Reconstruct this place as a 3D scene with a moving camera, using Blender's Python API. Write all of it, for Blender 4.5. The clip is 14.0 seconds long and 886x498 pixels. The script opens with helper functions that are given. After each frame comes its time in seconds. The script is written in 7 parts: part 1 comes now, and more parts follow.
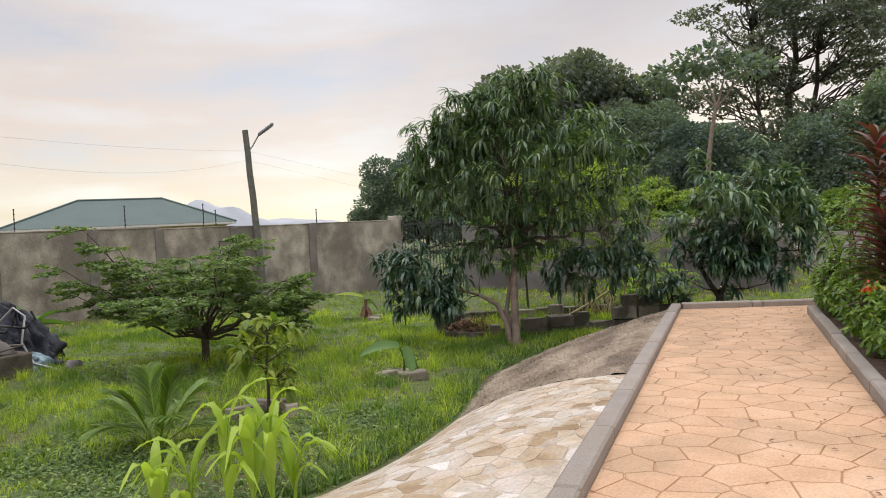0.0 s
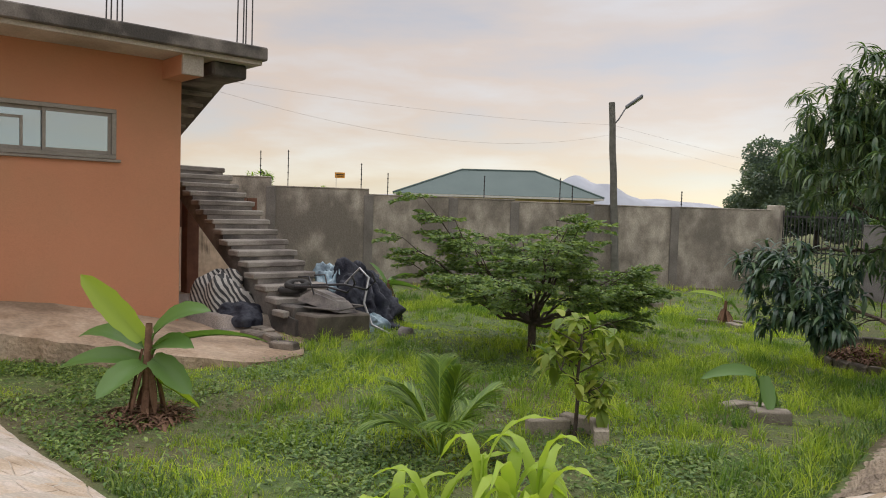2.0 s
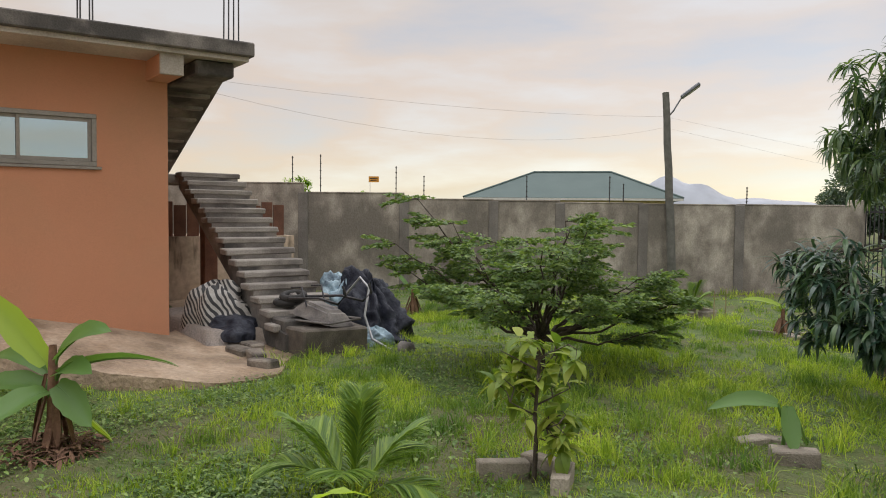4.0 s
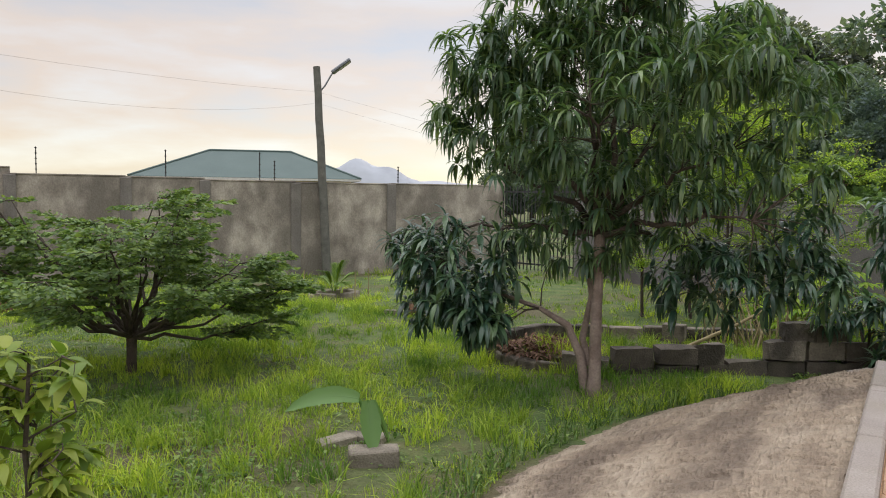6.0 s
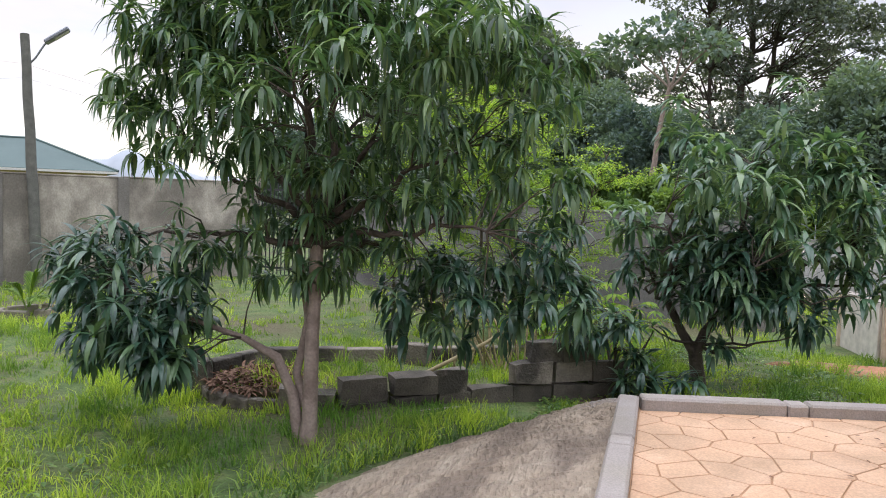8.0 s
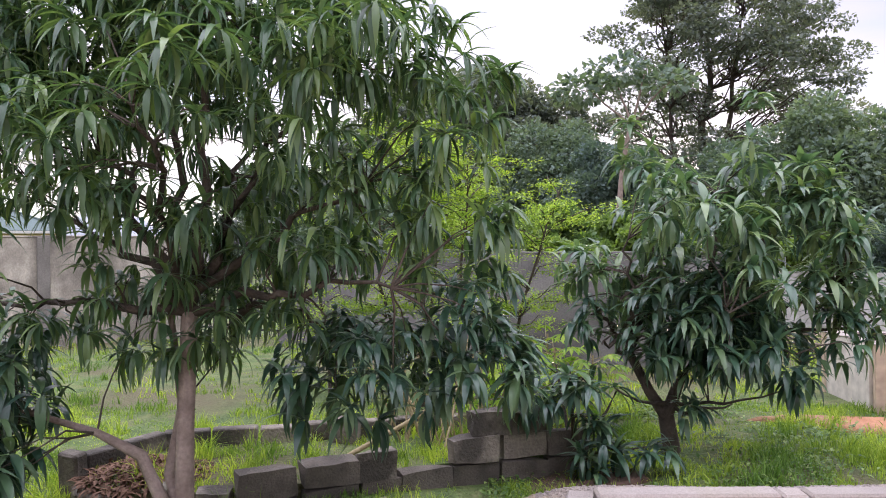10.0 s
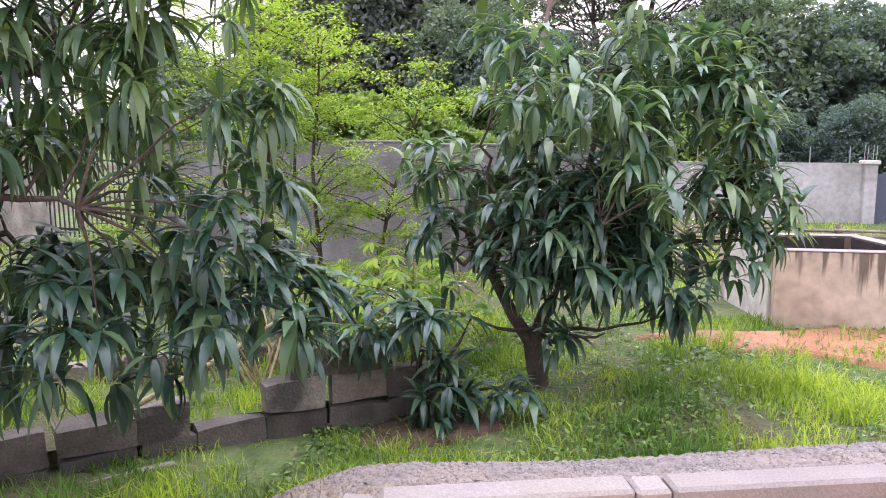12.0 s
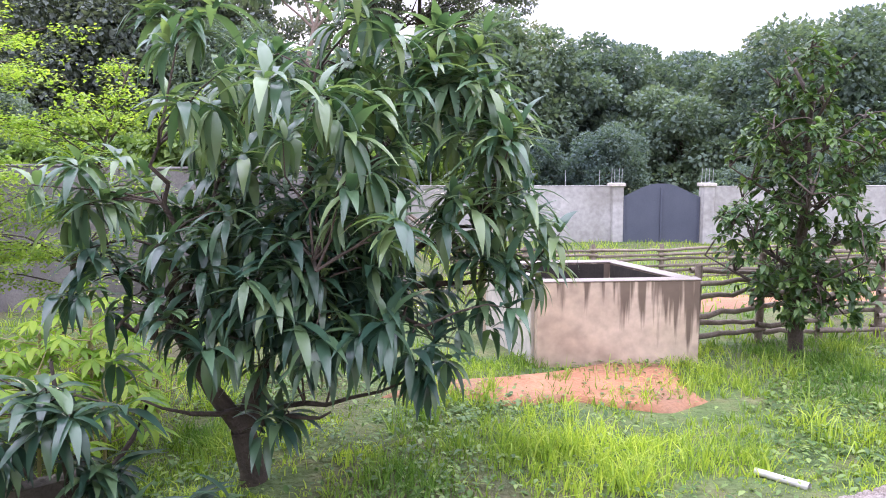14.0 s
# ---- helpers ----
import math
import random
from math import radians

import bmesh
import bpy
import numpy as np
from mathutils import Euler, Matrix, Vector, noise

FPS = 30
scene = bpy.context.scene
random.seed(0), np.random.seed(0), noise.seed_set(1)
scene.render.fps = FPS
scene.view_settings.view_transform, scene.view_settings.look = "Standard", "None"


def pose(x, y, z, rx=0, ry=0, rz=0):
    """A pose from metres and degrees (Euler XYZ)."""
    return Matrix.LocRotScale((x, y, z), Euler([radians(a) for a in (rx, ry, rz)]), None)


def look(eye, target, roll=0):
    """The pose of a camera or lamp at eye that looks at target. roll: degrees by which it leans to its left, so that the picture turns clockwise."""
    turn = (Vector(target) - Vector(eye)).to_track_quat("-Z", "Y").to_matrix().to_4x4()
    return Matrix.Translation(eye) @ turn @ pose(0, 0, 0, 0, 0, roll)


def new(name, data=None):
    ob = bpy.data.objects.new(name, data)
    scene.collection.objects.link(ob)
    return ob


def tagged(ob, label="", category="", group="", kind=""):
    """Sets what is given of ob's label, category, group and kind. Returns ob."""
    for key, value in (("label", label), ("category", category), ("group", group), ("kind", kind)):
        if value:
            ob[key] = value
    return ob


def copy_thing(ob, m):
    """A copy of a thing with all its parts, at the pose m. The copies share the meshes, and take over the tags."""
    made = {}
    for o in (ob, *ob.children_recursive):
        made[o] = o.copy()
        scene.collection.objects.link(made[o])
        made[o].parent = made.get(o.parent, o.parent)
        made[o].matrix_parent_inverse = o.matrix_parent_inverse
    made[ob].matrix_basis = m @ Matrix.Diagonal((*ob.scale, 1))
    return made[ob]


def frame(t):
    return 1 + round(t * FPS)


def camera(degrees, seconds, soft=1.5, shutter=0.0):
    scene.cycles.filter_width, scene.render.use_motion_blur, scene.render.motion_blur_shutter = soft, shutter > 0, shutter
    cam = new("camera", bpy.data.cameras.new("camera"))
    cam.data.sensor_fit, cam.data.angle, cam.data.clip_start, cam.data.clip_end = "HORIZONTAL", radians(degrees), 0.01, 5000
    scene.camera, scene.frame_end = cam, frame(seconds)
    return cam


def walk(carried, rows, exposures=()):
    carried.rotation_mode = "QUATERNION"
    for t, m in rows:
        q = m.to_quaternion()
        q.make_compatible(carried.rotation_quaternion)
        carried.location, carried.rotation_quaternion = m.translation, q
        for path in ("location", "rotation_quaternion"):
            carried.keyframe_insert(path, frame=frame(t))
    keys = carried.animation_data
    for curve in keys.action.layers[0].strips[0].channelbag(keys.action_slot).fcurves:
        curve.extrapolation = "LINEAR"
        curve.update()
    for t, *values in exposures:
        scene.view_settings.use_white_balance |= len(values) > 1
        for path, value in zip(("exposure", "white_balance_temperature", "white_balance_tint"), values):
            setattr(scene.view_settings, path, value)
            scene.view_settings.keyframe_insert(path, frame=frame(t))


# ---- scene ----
cam = camera(60.5, 14.0, 1.0)
PATH = [
    (0, (0.863, 1.236, 1.536), (0.154, 3.106, 1.477), -2.7),
    (0.5, (0.653, 1.535, 1.553), (-0.305, 3.29, 1.552), 5.4),
    (1, (0.528, 1.979, 1.565), (-0.709, 3.546, 1.453), 2.8),
    (1.5, (0.43, 2.474, 1.606), (-1.01, 3.855, 1.475), 2.0),
    (2, (0.259, 2.909, 1.593), (-1.228, 4.242, 1.486), 1.8),
    (2.2, (0.24, 3.096, 1.583), (-1.267, 4.405, 1.461), 1.7),
    (4.3, (0.155, 4.951, 1.569), (-1.479, 6.099, 1.475), 0.5),
    (4.5, (0.124, 5.108, 1.563), (-1.483, 6.295, 1.469), 0.2),
    (5, (0.098, 5.574, 1.533), (-1.397, 6.899, 1.433), -0.5),
    (5.5, (0.197, 5.92, 1.556), (-1.131, 7.411, 1.439), -0.6),
    (6, (0.175, 6.334, 1.515), (-0.881, 8.027, 1.377), 0.7),
    (6.5, (0.254, 6.754, 1.527), (-0.44, 8.621, 1.35), 2.1),
    (7, (0.289, 7.071, 1.575), (-0.267, 8.982, 1.376), 2.5),
    (7.2, (0.261, 7.305, 1.562), (-0.319, 9.207, 1.351), 2.5),
    (9.3, (0.150, 8.977, 1.562), (-0.313, 10.922, 1.603), 0.0),
    (9.5, (0.188, 9.116, 1.564), (-0.277, 11.060, 1.592), -0.3),
    (10, (0.312, 9.443, 1.579), (-0.173, 11.383, 1.570), -0.4),
    (10.5, (0.480, 9.844, 1.604), (0.137, 11.813, 1.530), 0.1),
    (11, (0.667, 10.293, 1.640), (0.428, 12.270, 1.462), -1.1),
    (11.5, (0.787, 10.662, 1.642), (0.328, 12.592, 1.389), -0.9),
    (12, (0.797, 11.094, 1.609), (0.504, 13.049, 1.309), -0.4),
    (12.5, (0.840, 11.450, 1.593), (0.745, 13.416, 1.242), -1.0),
    (13, (0.926, 11.827, 1.619), (0.818, 13.797, 1.290), -1.6),
    (13.5, (1.042, 12.260, 1.580), (1.097, 14.241, 1.311), -0.7),
    (14, (1.226, 12.524, 1.549), (1.503, 14.490, 1.311), -0.4),
]
walk(cam, [(t, look(eye, target, roll)) for t, eye, target, roll in PATH],
     [(0, 0.37, 6900, 15), (1.0, 0.18, 6950, 16), (2.0, 0.16, 6950, 16), (4.5, 0.3, 6900, 14), (6.0, 0.38, 6750, 14), (7.0, 0.64, 6300, 15), (9.5, 0.98, 6150, 22), (11, 1.34, 6350, 34), (12.5, 1.48, 5950, 29), (13.5, 1.6, 5850, 27), (14, 1.62, 5900, 31)])

# ---------------------------------------------------------------- light
def links(nt, *pairs):
    for a, b in pairs:
        nt.links.new(a, b)


def ramp(nt, stops, fac):
    n = nt.nodes.new("ShaderNodeValToRGB")
    while len(n.color_ramp.elements) < len(stops):
        n.color_ramp.elements.new(0.5)
    for e, (p, c) in zip(n.color_ramp.elements, stops):
        e.position, e.color = p, (*c, 1)
    nt.links.new(fac, n.inputs[0])
    return n.outputs[0]


def mix(nt, kind, fac, a, b):
    n = nt.nodes.new("ShaderNodeMix")
    n.data_type, n.blend_type = "RGBA", kind
    for sock, v in ((n.inputs[0], fac), (n.inputs[6], a), (n.inputs[7], b)):
        if isinstance(v, bpy.types.NodeSocket):
            nt.links.new(v, sock)
        else:
            sock.default_value = (*v, 1) if isinstance(v, tuple) else v
    return n.outputs[2]


SUN_ELEVATION, SUN_SIDE = radians(9), radians(1)
world = bpy.data.worlds.new("evening_sky")
scene.world = world
world.use_nodes = True
wt = world.node_tree
wt.nodes.clear()
sky = wt.nodes.new("ShaderNodeTexSky")
sky.sky_type, sky.sun_disc = "NISHITA", False
sky.sun_elevation, sky.sun_rotation = SUN_ELEVATION, SUN_SIDE
sky.dust_density, sky.air_density = 0.1, 0.7
coord = wt.nodes.new("ShaderNodeTexCoord")
split = wt.nodes.new("ShaderNodeSeparateXYZ")
wt.links.new(coord.outputs["Generated"], split.inputs[0])
veil = ramp(wt, [(0.0, (0.44, 0.40, 0.39)), (0.06, (0.64, 0.48, 0.35)), (0.16, (0.68, 0.535, 0.40)),
                 (0.32, (0.66, 0.61, 0.54)), (0.5, (0.98, 1.02, 1.04)), (0.8, (2.95, 3.07, 3.2)), (1.0, (3.6, 3.75, 3.9))], split.outputs[2])
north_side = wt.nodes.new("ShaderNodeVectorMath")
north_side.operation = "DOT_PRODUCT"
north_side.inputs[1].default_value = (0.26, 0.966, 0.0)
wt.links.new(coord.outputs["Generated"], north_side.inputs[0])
warp = wt.nodes.new("ShaderNodeMapping")
warp.inputs["Scale"].default_value = (1.6, 1.6, 7.0)
wt.links.new(coord.outputs["Generated"], warp.inputs[0])
cloud = wt.nodes.new("ShaderNodeTexNoise")
cloud.inputs["Scale"].default_value, cloud.inputs["Detail"].default_value = 1.7, 6
cloud.inputs["Roughness"].default_value = 0.55
wt.links.new(warp.outputs[0], cloud.inputs[0])
bank_of_cloud = ramp(wt, [(0.50, (0, 0, 0)), (0.68, (1, 1, 1))], cloud.outputs[0])
thin = ramp(wt, [(0.32, (1, 1, 1)), (0.50, (0, 0, 0))], cloud.outputs[0])
veiled = mix(wt, "MIX", bank_of_cloud, veil, (0.53, 0.515, 0.51))
veiled = mix(wt, "MIX", thin, veiled, (0.70, 0.68, 0.65))
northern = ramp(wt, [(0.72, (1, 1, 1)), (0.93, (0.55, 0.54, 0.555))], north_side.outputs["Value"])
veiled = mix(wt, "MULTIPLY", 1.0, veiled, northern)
bg_sky, bg_veil, both = (wt.nodes.new(k) for k in ("ShaderNodeBackground", "ShaderNodeBackground", "ShaderNodeAddShader"))
bg_sky.inputs[1].default_value, bg_veil.inputs[1].default_value = 0.05, 0.72
w_out = wt.nodes.new("ShaderNodeOutputWorld")
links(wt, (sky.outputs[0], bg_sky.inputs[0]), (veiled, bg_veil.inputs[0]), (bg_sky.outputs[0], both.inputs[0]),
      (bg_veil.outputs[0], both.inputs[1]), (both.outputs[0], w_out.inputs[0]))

sun = new("sun", bpy.data.lights.new("sun", "SUN"))
sun.data.energy, sun.data.angle, sun.data.color = 1.2, radians(12), (1.0, 0.80, 0.58)
sun.matrix_world = look((0, 0, 0), (-math.sin(SUN_SIDE) * math.cos(SUN_ELEVATION), -math.cos(SUN_SIDE) * math.cos(SUN_ELEVATION), -math.sin(SUN_ELEVATION)))


# ---------------------------------------------------------------- materials
def surface(name, stops, scale=4.0, rough=0.85, grain=60.0, bump=0.25, stain=None, stain_scale=0.7, metal=0.0, per_piece=0.0, depth=0.02, stretch=None):
    """Two scales of noise drive the colour, a fine one the relief."""
    m = bpy.data.materials.new(name)
    m.use_nodes = True
    nt = m.node_tree
    b = nt.nodes["Principled BSDF"]
    geo = nt.nodes.new("ShaderNodeNewGeometry")
    n1, n2, n3 = (nt.nodes.new("ShaderNodeTexNoise") for _ in range(3))
    for n, s, d in ((n1, scale, 5), (n2, stain_scale, 6), (n3, grain, 4)):
        n.inputs["Scale"].default_value, n.inputs["Detail"].default_value = s, d
        if stretch:
            mp = nt.nodes.new("ShaderNodeMapping")
            mp.inputs["Scale"].default_value = stretch
            links(nt, (geo.outputs["Position"], mp.inputs[0]), (mp.outputs[0], n.inputs[0]))
        else:
            nt.links.new(geo.outputs["Position"], n.inputs[0])
    k = len(stops)
    col = ramp(nt, [(0.3 + 0.4 * i / max(1, k - 1), c) for i, c in enumerate(stops)], n1.outputs[0])
    if stain:
        col = mix(nt, "MIX", ramp(nt, [(0.46, (0, 0, 0)), (0.62, (1, 1, 1))], n2.outputs[0]), col, stain)
    g = ramp(nt, [(0.3, (0.72, 0.72, 0.72)), (0.7, (1.1, 1.1, 1.1))], n3.outputs[0])
    col = mix(nt, "MULTIPLY", 0.8, col, g)
    if per_piece:
        info = nt.nodes.new("ShaderNodeObjectInfo")
        v = ramp(nt, [(0.0, (1 - per_piece,) * 3), (1.0, (1 + per_piece,) * 3)], info.outputs["Random"])
        col = mix(nt, "MULTIPLY", 1.0, col, v)
    nt.links.new(col, b.inputs["Base Color"])
    b.inputs["Roughness"].default_value, b.inputs["Metallic"].default_value = rough, metal
    if bump:
        bp = nt.nodes.new("ShaderNodeBump")
        bp.inputs["Strength"].default_value, bp.inputs["Distance"].default_value = bump, depth
        links(nt, (n3.outputs[0], bp.inputs["Height"]), (bp.outputs[0], b.inputs["Normal"]))
    return m


def foliage(name, stops, rough=0.45, translucent=0.35, patch=0.0, patch_scale=0.5, patch_stops=None, gloss=0.4):
    """Leaves: each island has its own shade; light passes through."""
    m = bpy.data.materials.new(name)
    m.use_nodes = True
    nt = m.node_tree
    b, out = nt.nodes["Principled BSDF"], nt.nodes["Material Output"]
    geo = nt.nodes.new("ShaderNodeNewGeometry")
    k = len(stops)
    col = ramp(nt, [(i / max(1, k - 1), c) for i, c in enumerate(stops)], geo.outputs["Random Per Island"])
    if patch:
        n = nt.nodes.new("ShaderNodeTexNoise")
        n.inputs["Scale"].default_value, n.inputs["Detail"].default_value = patch_scale, 4
        nt.links.new(geo.outputs["Position"], n.inputs[0])
        pc = ramp(nt, [(0.35, patch_stops[0]), (0.65, patch_stops[1])], n.outputs[0])
        col = mix(nt, "MULTIPLY", patch, col, pc)
    nt.links.new(col, b.inputs["Base Color"])
    b.inputs["Roughness"].default_value = rough
    b.inputs["Specular IOR Level"].default_value = gloss
    tr, mx = nt.nodes.new("ShaderNodeBsdfTranslucent"), nt.nodes.new("ShaderNodeMixShader")
    mx.inputs[0].default_value = translucent
    bright = mix(nt, "MULTIPLY", 1.0, col, (1.3, 1.35, 0.6))
    links(nt, (bright, tr.inputs[0]), (b.outputs[0], mx.inputs[1]), (tr.outputs[0], mx.inputs[2]), (mx.outputs[0], out.inputs[0]))
    return m


M_LAWN = surface("lawn_soil", [(0.06, 0.10, 0.027), (0.105, 0.155, 0.042), (0.16, 0.165, 0.065)], 3.5, 0.95, 22, 1.0, (0.115, 0.10, 0.05), 0.35, depth=0.05)
M_GRASS = foliage("grass_blades", [(0.145, 0.25, 0.05), (0.265, 0.395, 0.075), (0.42, 0.52, 0.125)], 0.6, 0.43, 1.0, 0.9, ((0.42, 0.56, 0.52), (1.6, 1.4, 0.98)), 0.3)
M_WEED = foliage("creeping_weed", [(0.055, 0.115, 0.028), (0.10, 0.185, 0.042), (0.26, 0.35, 0.10)], 0.42, 0.3)
M_PAVE = surface("stamped_concrete_ochre", [(0.55, 0.325, 0.195), (0.61, 0.375, 0.23), (0.66, 0.43, 0.285)], 2.2, 0.62, 70, 0.25, (0.48, 0.30, 0.18), 1.3, per_piece=0.05, depth=0.008)
M_JOINT = surface("dark_joint", [(0.53, 0.32, 0.19), (0.46, 0.275, 0.16)], 6, 0.9)
M_KERB = surface("cast_concrete_kerb", [(0.28, 0.24, 0.215), (0.35, 0.305, 0.275)], 3, 0.85, 90, 0.3, (0.30, 0.26, 0.22), 2.0, per_piece=0.10)
M_MORTAR = surface("rough_mortar", [(0.27, 0.205, 0.15), (0.38, 0.30, 0.22), (0.46, 0.375, 0.285)], 1.3, 0.95, 11, 1.0, (0.21, 0.16, 0.12), 0.9, depth=0.10, stretch=(2.2, 0.8, 2.2))
M_CRAZY = surface("flagstone_pale", [(0.40, 0.32, 0.23), (0.54, 0.46, 0.36), (0.62, 0.58, 0.54)], 2.6, 0.8, 40, 0.4, (0.60, 0.58, 0.56), 1.3, per_piece=0.16)
_nt = M_CRAZY.node_tree
_b = _nt.nodes["Principled BSDF"]
_info = _nt.nodes.new("ShaderNodeObjectInfo")
_stone = _b.inputs["Base Color"].links[0].from_socket
_hue = ramp(_nt, [(0.0, (0.78, 0.62, 0.44)), (0.3, (0.95, 0.86, 0.76)), (0.55, (1.0, 0.97, 0.95)), (0.8, (0.86, 0.76, 0.70)), (1.0, (1.06, 1.04, 1.04))], _info.outputs["Random"])
_nt.links.new(mix(_nt, "MULTIPLY", 1.0, _stone, _hue), _b.inputs["Base Color"])
M_POINTING = surface("pale_pointing", [(0.46, 0.40, 0.33), (0.56, 0.50, 0.43)], 2.5, 0.95, 30, 0.6, (0.42, 0.35, 0.28), 1.1)
M_GRAVEL = surface("grey_gravel", [(0.24, 0.205, 0.185), (0.38, 0.335, 0.305)], 25, 0.95, 60, 1.0, (0.36, 0.30, 0.25), 1.5, depth=0.03)
M_EARTH = surface("red_earth", [(0.34, 0.15, 0.075), (0.45, 0.225, 0.12)], 2.5, 0.95, 30, 0.6, (0.28, 0.15, 0.085), 1.2)
M_DIRT = surface("pale_trodden_dirt", [(0.31, 0.22, 0.145), (0.44, 0.33, 0.235), (0.53, 0.42, 0.31)], 2.2, 0.95, 16, 0.9, (0.23, 0.165, 0.11), 1.1, depth=0.04)
M_SOIL = surface("dark_soil", [(0.07, 0.045, 0.03), (0.13, 0.075, 0.05)], 8, 0.95, 30, 0.9)
M_WALL = surface("weathered_render", [(0.19, 0.166, 0.14), (0.36, 0.32, 0.27), (0.54, 0.485, 0.415)], 2.3, 0.92, 30, 0.45, (0.20, 0.177, 0.15), 0.9, stretch=(1, 1, 0.75))
M_WALL_PALE = surface("pale_render", [(0.42, 0.40, 0.39), (0.50, 0.48, 0.47)], 0.9, 0.9, 5, 0.2, (0.36, 0.34, 0.32), 0.4)
# violet-grey copy of the wall render with shade in its colour
M_WALL_SHADE = surface("shaded_wall_render", [(0.13, 0.12, 0.12), (0.205, 0.19, 0.188), (0.28, 0.26, 0.25)], 1.4, 0.92, 35, 0.4, (0.12, 0.11, 0.108), 0.7)
M_COLUMN = surface("column_concrete", [(0.16, 0.145, 0.13), (0.24, 0.22, 0.20)], 2.2, 0.92, 35, 0.35)
M_ORANGE = surface("terracotta_paint", [(0.53, 0.235, 0.13), (0.585, 0.265, 0.15)], 0.8, 0.8, 120, 0.12, (0.51, 0.25, 0.14), 0.5)
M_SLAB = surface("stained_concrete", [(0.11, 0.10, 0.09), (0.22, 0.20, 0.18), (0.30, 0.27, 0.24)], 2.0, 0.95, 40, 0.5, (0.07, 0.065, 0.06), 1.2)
M_SOFFIT = surface("plain_concrete_soffit", [(0.46, 0.42, 0.36), (0.55, 0.50, 0.44)], 1.5, 0.9, 40, 0.2, (0.38, 0.34, 0.29), 0.8)
M_STEP = surface("worn_step_concrete", [(0.26, 0.235, 0.205), (0.40, 0.37, 0.33)], 3.0, 0.95, 50, 0.5, (0.17, 0.15, 0.135), 1.5)
M_BLOCK = surface("sandcrete_block", [(0.17, 0.143, 0.117), (0.29, 0.25, 0.205)], 4.0, 0.95, 40, 0.9, (0.065, 0.056, 0.046), 2.2, per_piece=0.22)
M_BLOCK_PALE = surface("dry_sandcrete_block", [(0.28, 0.24, 0.19), (0.42, 0.365, 0.30)], 4.0, 0.95, 55, 0.7, (0.16, 0.14, 0.11), 1.5, per_piece=0.15)
M_BLOCK_DARK = surface("mouldy_block", [(0.07, 0.06, 0.05), (0.16, 0.135, 0.11)], 4.0, 0.95, 55, 0.7, per_piece=0.2)
M_TANK = surface("limewashed_tank", [(0.54, 0.415, 0.30), (0.63, 0.505, 0.39)], 1.2, 0.9, 9, 0.1, (0.46, 0.35, 0.26), 0.8)
# dark run-off streaks below the rim, thickest towards the east corner
_nt = M_TANK.node_tree
_b = _nt.nodes["Principled BSDF"]
_geo = _nt.nodes.new("ShaderNodeNewGeometry")
_xyz = _nt.nodes.new("ShaderNodeSeparateXYZ")
_map = _nt.nodes.new("ShaderNodeMapping")
_map.inputs["Scale"].default_value = (9.0, 3.0, 0.55)
_runs = _nt.nodes.new("ShaderNodeTexNoise")
_runs.inputs["Scale"].default_value, _runs.inputs["Detail"].default_value = 1.6, 5
links(_nt, (_geo.outputs["Position"], _xyz.inputs[0]), (_geo.outputs["Position"], _map.inputs[0]), (_map.outputs[0], _runs.inputs[0]))


def _span(source, lo, hi):
    n = _nt.nodes.new("ShaderNodeMapRange")
    n.inputs["From Min"].default_value, n.inputs["From Max"].default_value = lo, hi
    _nt.links.new(source, n.inputs[0])
    return n.outputs[0]


def _sum(kind, a, b):
    n = _nt.nodes.new("ShaderNodeMath")
    n.operation = kind
    for sock, v in zip(n.inputs, (a, b)):
        if isinstance(v, bpy.types.NodeSocket):
            _nt.links.new(v, sock)
        else:
            sock.default_value = v
    return n.outputs[0]


_reach = _sum("ADD", _sum("MULTIPLY", _span(_xyz.outputs[2], -0.75, 0.36), 0.42), _sum("MULTIPLY", _span(_xyz.outputs[0], 3.55, 4.35), 0.22))
_wet = ramp(_nt, [(0.86, (0, 0, 0)), (0.97, (0.85, 0.85, 0.85))], _sum("ADD", _sum("MULTIPLY", _runs.outputs[0], 0.85), _reach))
_foot = ramp(_nt, [(0.0, (0.6, 0.6, 0.6)), (0.9, (0, 0, 0))], _sum("ADD", _span(_xyz.outputs[2], -0.66, -0.40), _sum("MULTIPLY", _runs.outputs[0], 0.35)))
_lime = _b.inputs["Base Color"].links[0].from_socket
_lime = mix(_nt, "MIX", _foot, _lime, (0.20, 0.15, 0.10))
_nt.links.new(mix(_nt, "MIX", _wet, _lime, (0.10, 0.07, 0.05)), _b.inputs["Base Color"])
M_TANK_SIDE = surface("whitewashed_render", [(0.60, 0.54, 0.48), (0.66, 0.61, 0.56)], 1.5, 0.9, 9, 0.1)
M_MOULD = surface("black_mould_streak", [(0.09, 0.07, 0.055), (0.17, 0.13, 0.10)], 5, 0.95, 40, 0.3)
M_ALGAE = surface("black_algae", [(0.022, 0.018, 0.015), (0.05, 0.04, 0.032)], 5, 0.9, 30, 0.3)
M_BARK = surface("mango_bark", [(0.055, 0.042, 0.033), (0.11, 0.085, 0.066)], 9, 0.9, 50, 0.8)
M_BARK_PALE = surface("pale_bark", [(0.20, 0.145, 0.12), (0.34, 0.265, 0.225)], 6, 0.9, 40, 0.5)
M_POLE = surface("treated_pole", [(0.10, 0.10, 0.085), (0.17, 0.165, 0.145)], 6, 0.9, 60, 0.5)
M_WOOD = surface("grey_split_timber", [(0.17, 0.13, 0.10), (0.29, 0.24, 0.19)], 6, 0.92, 50, 0.6, per_piece=0.2)
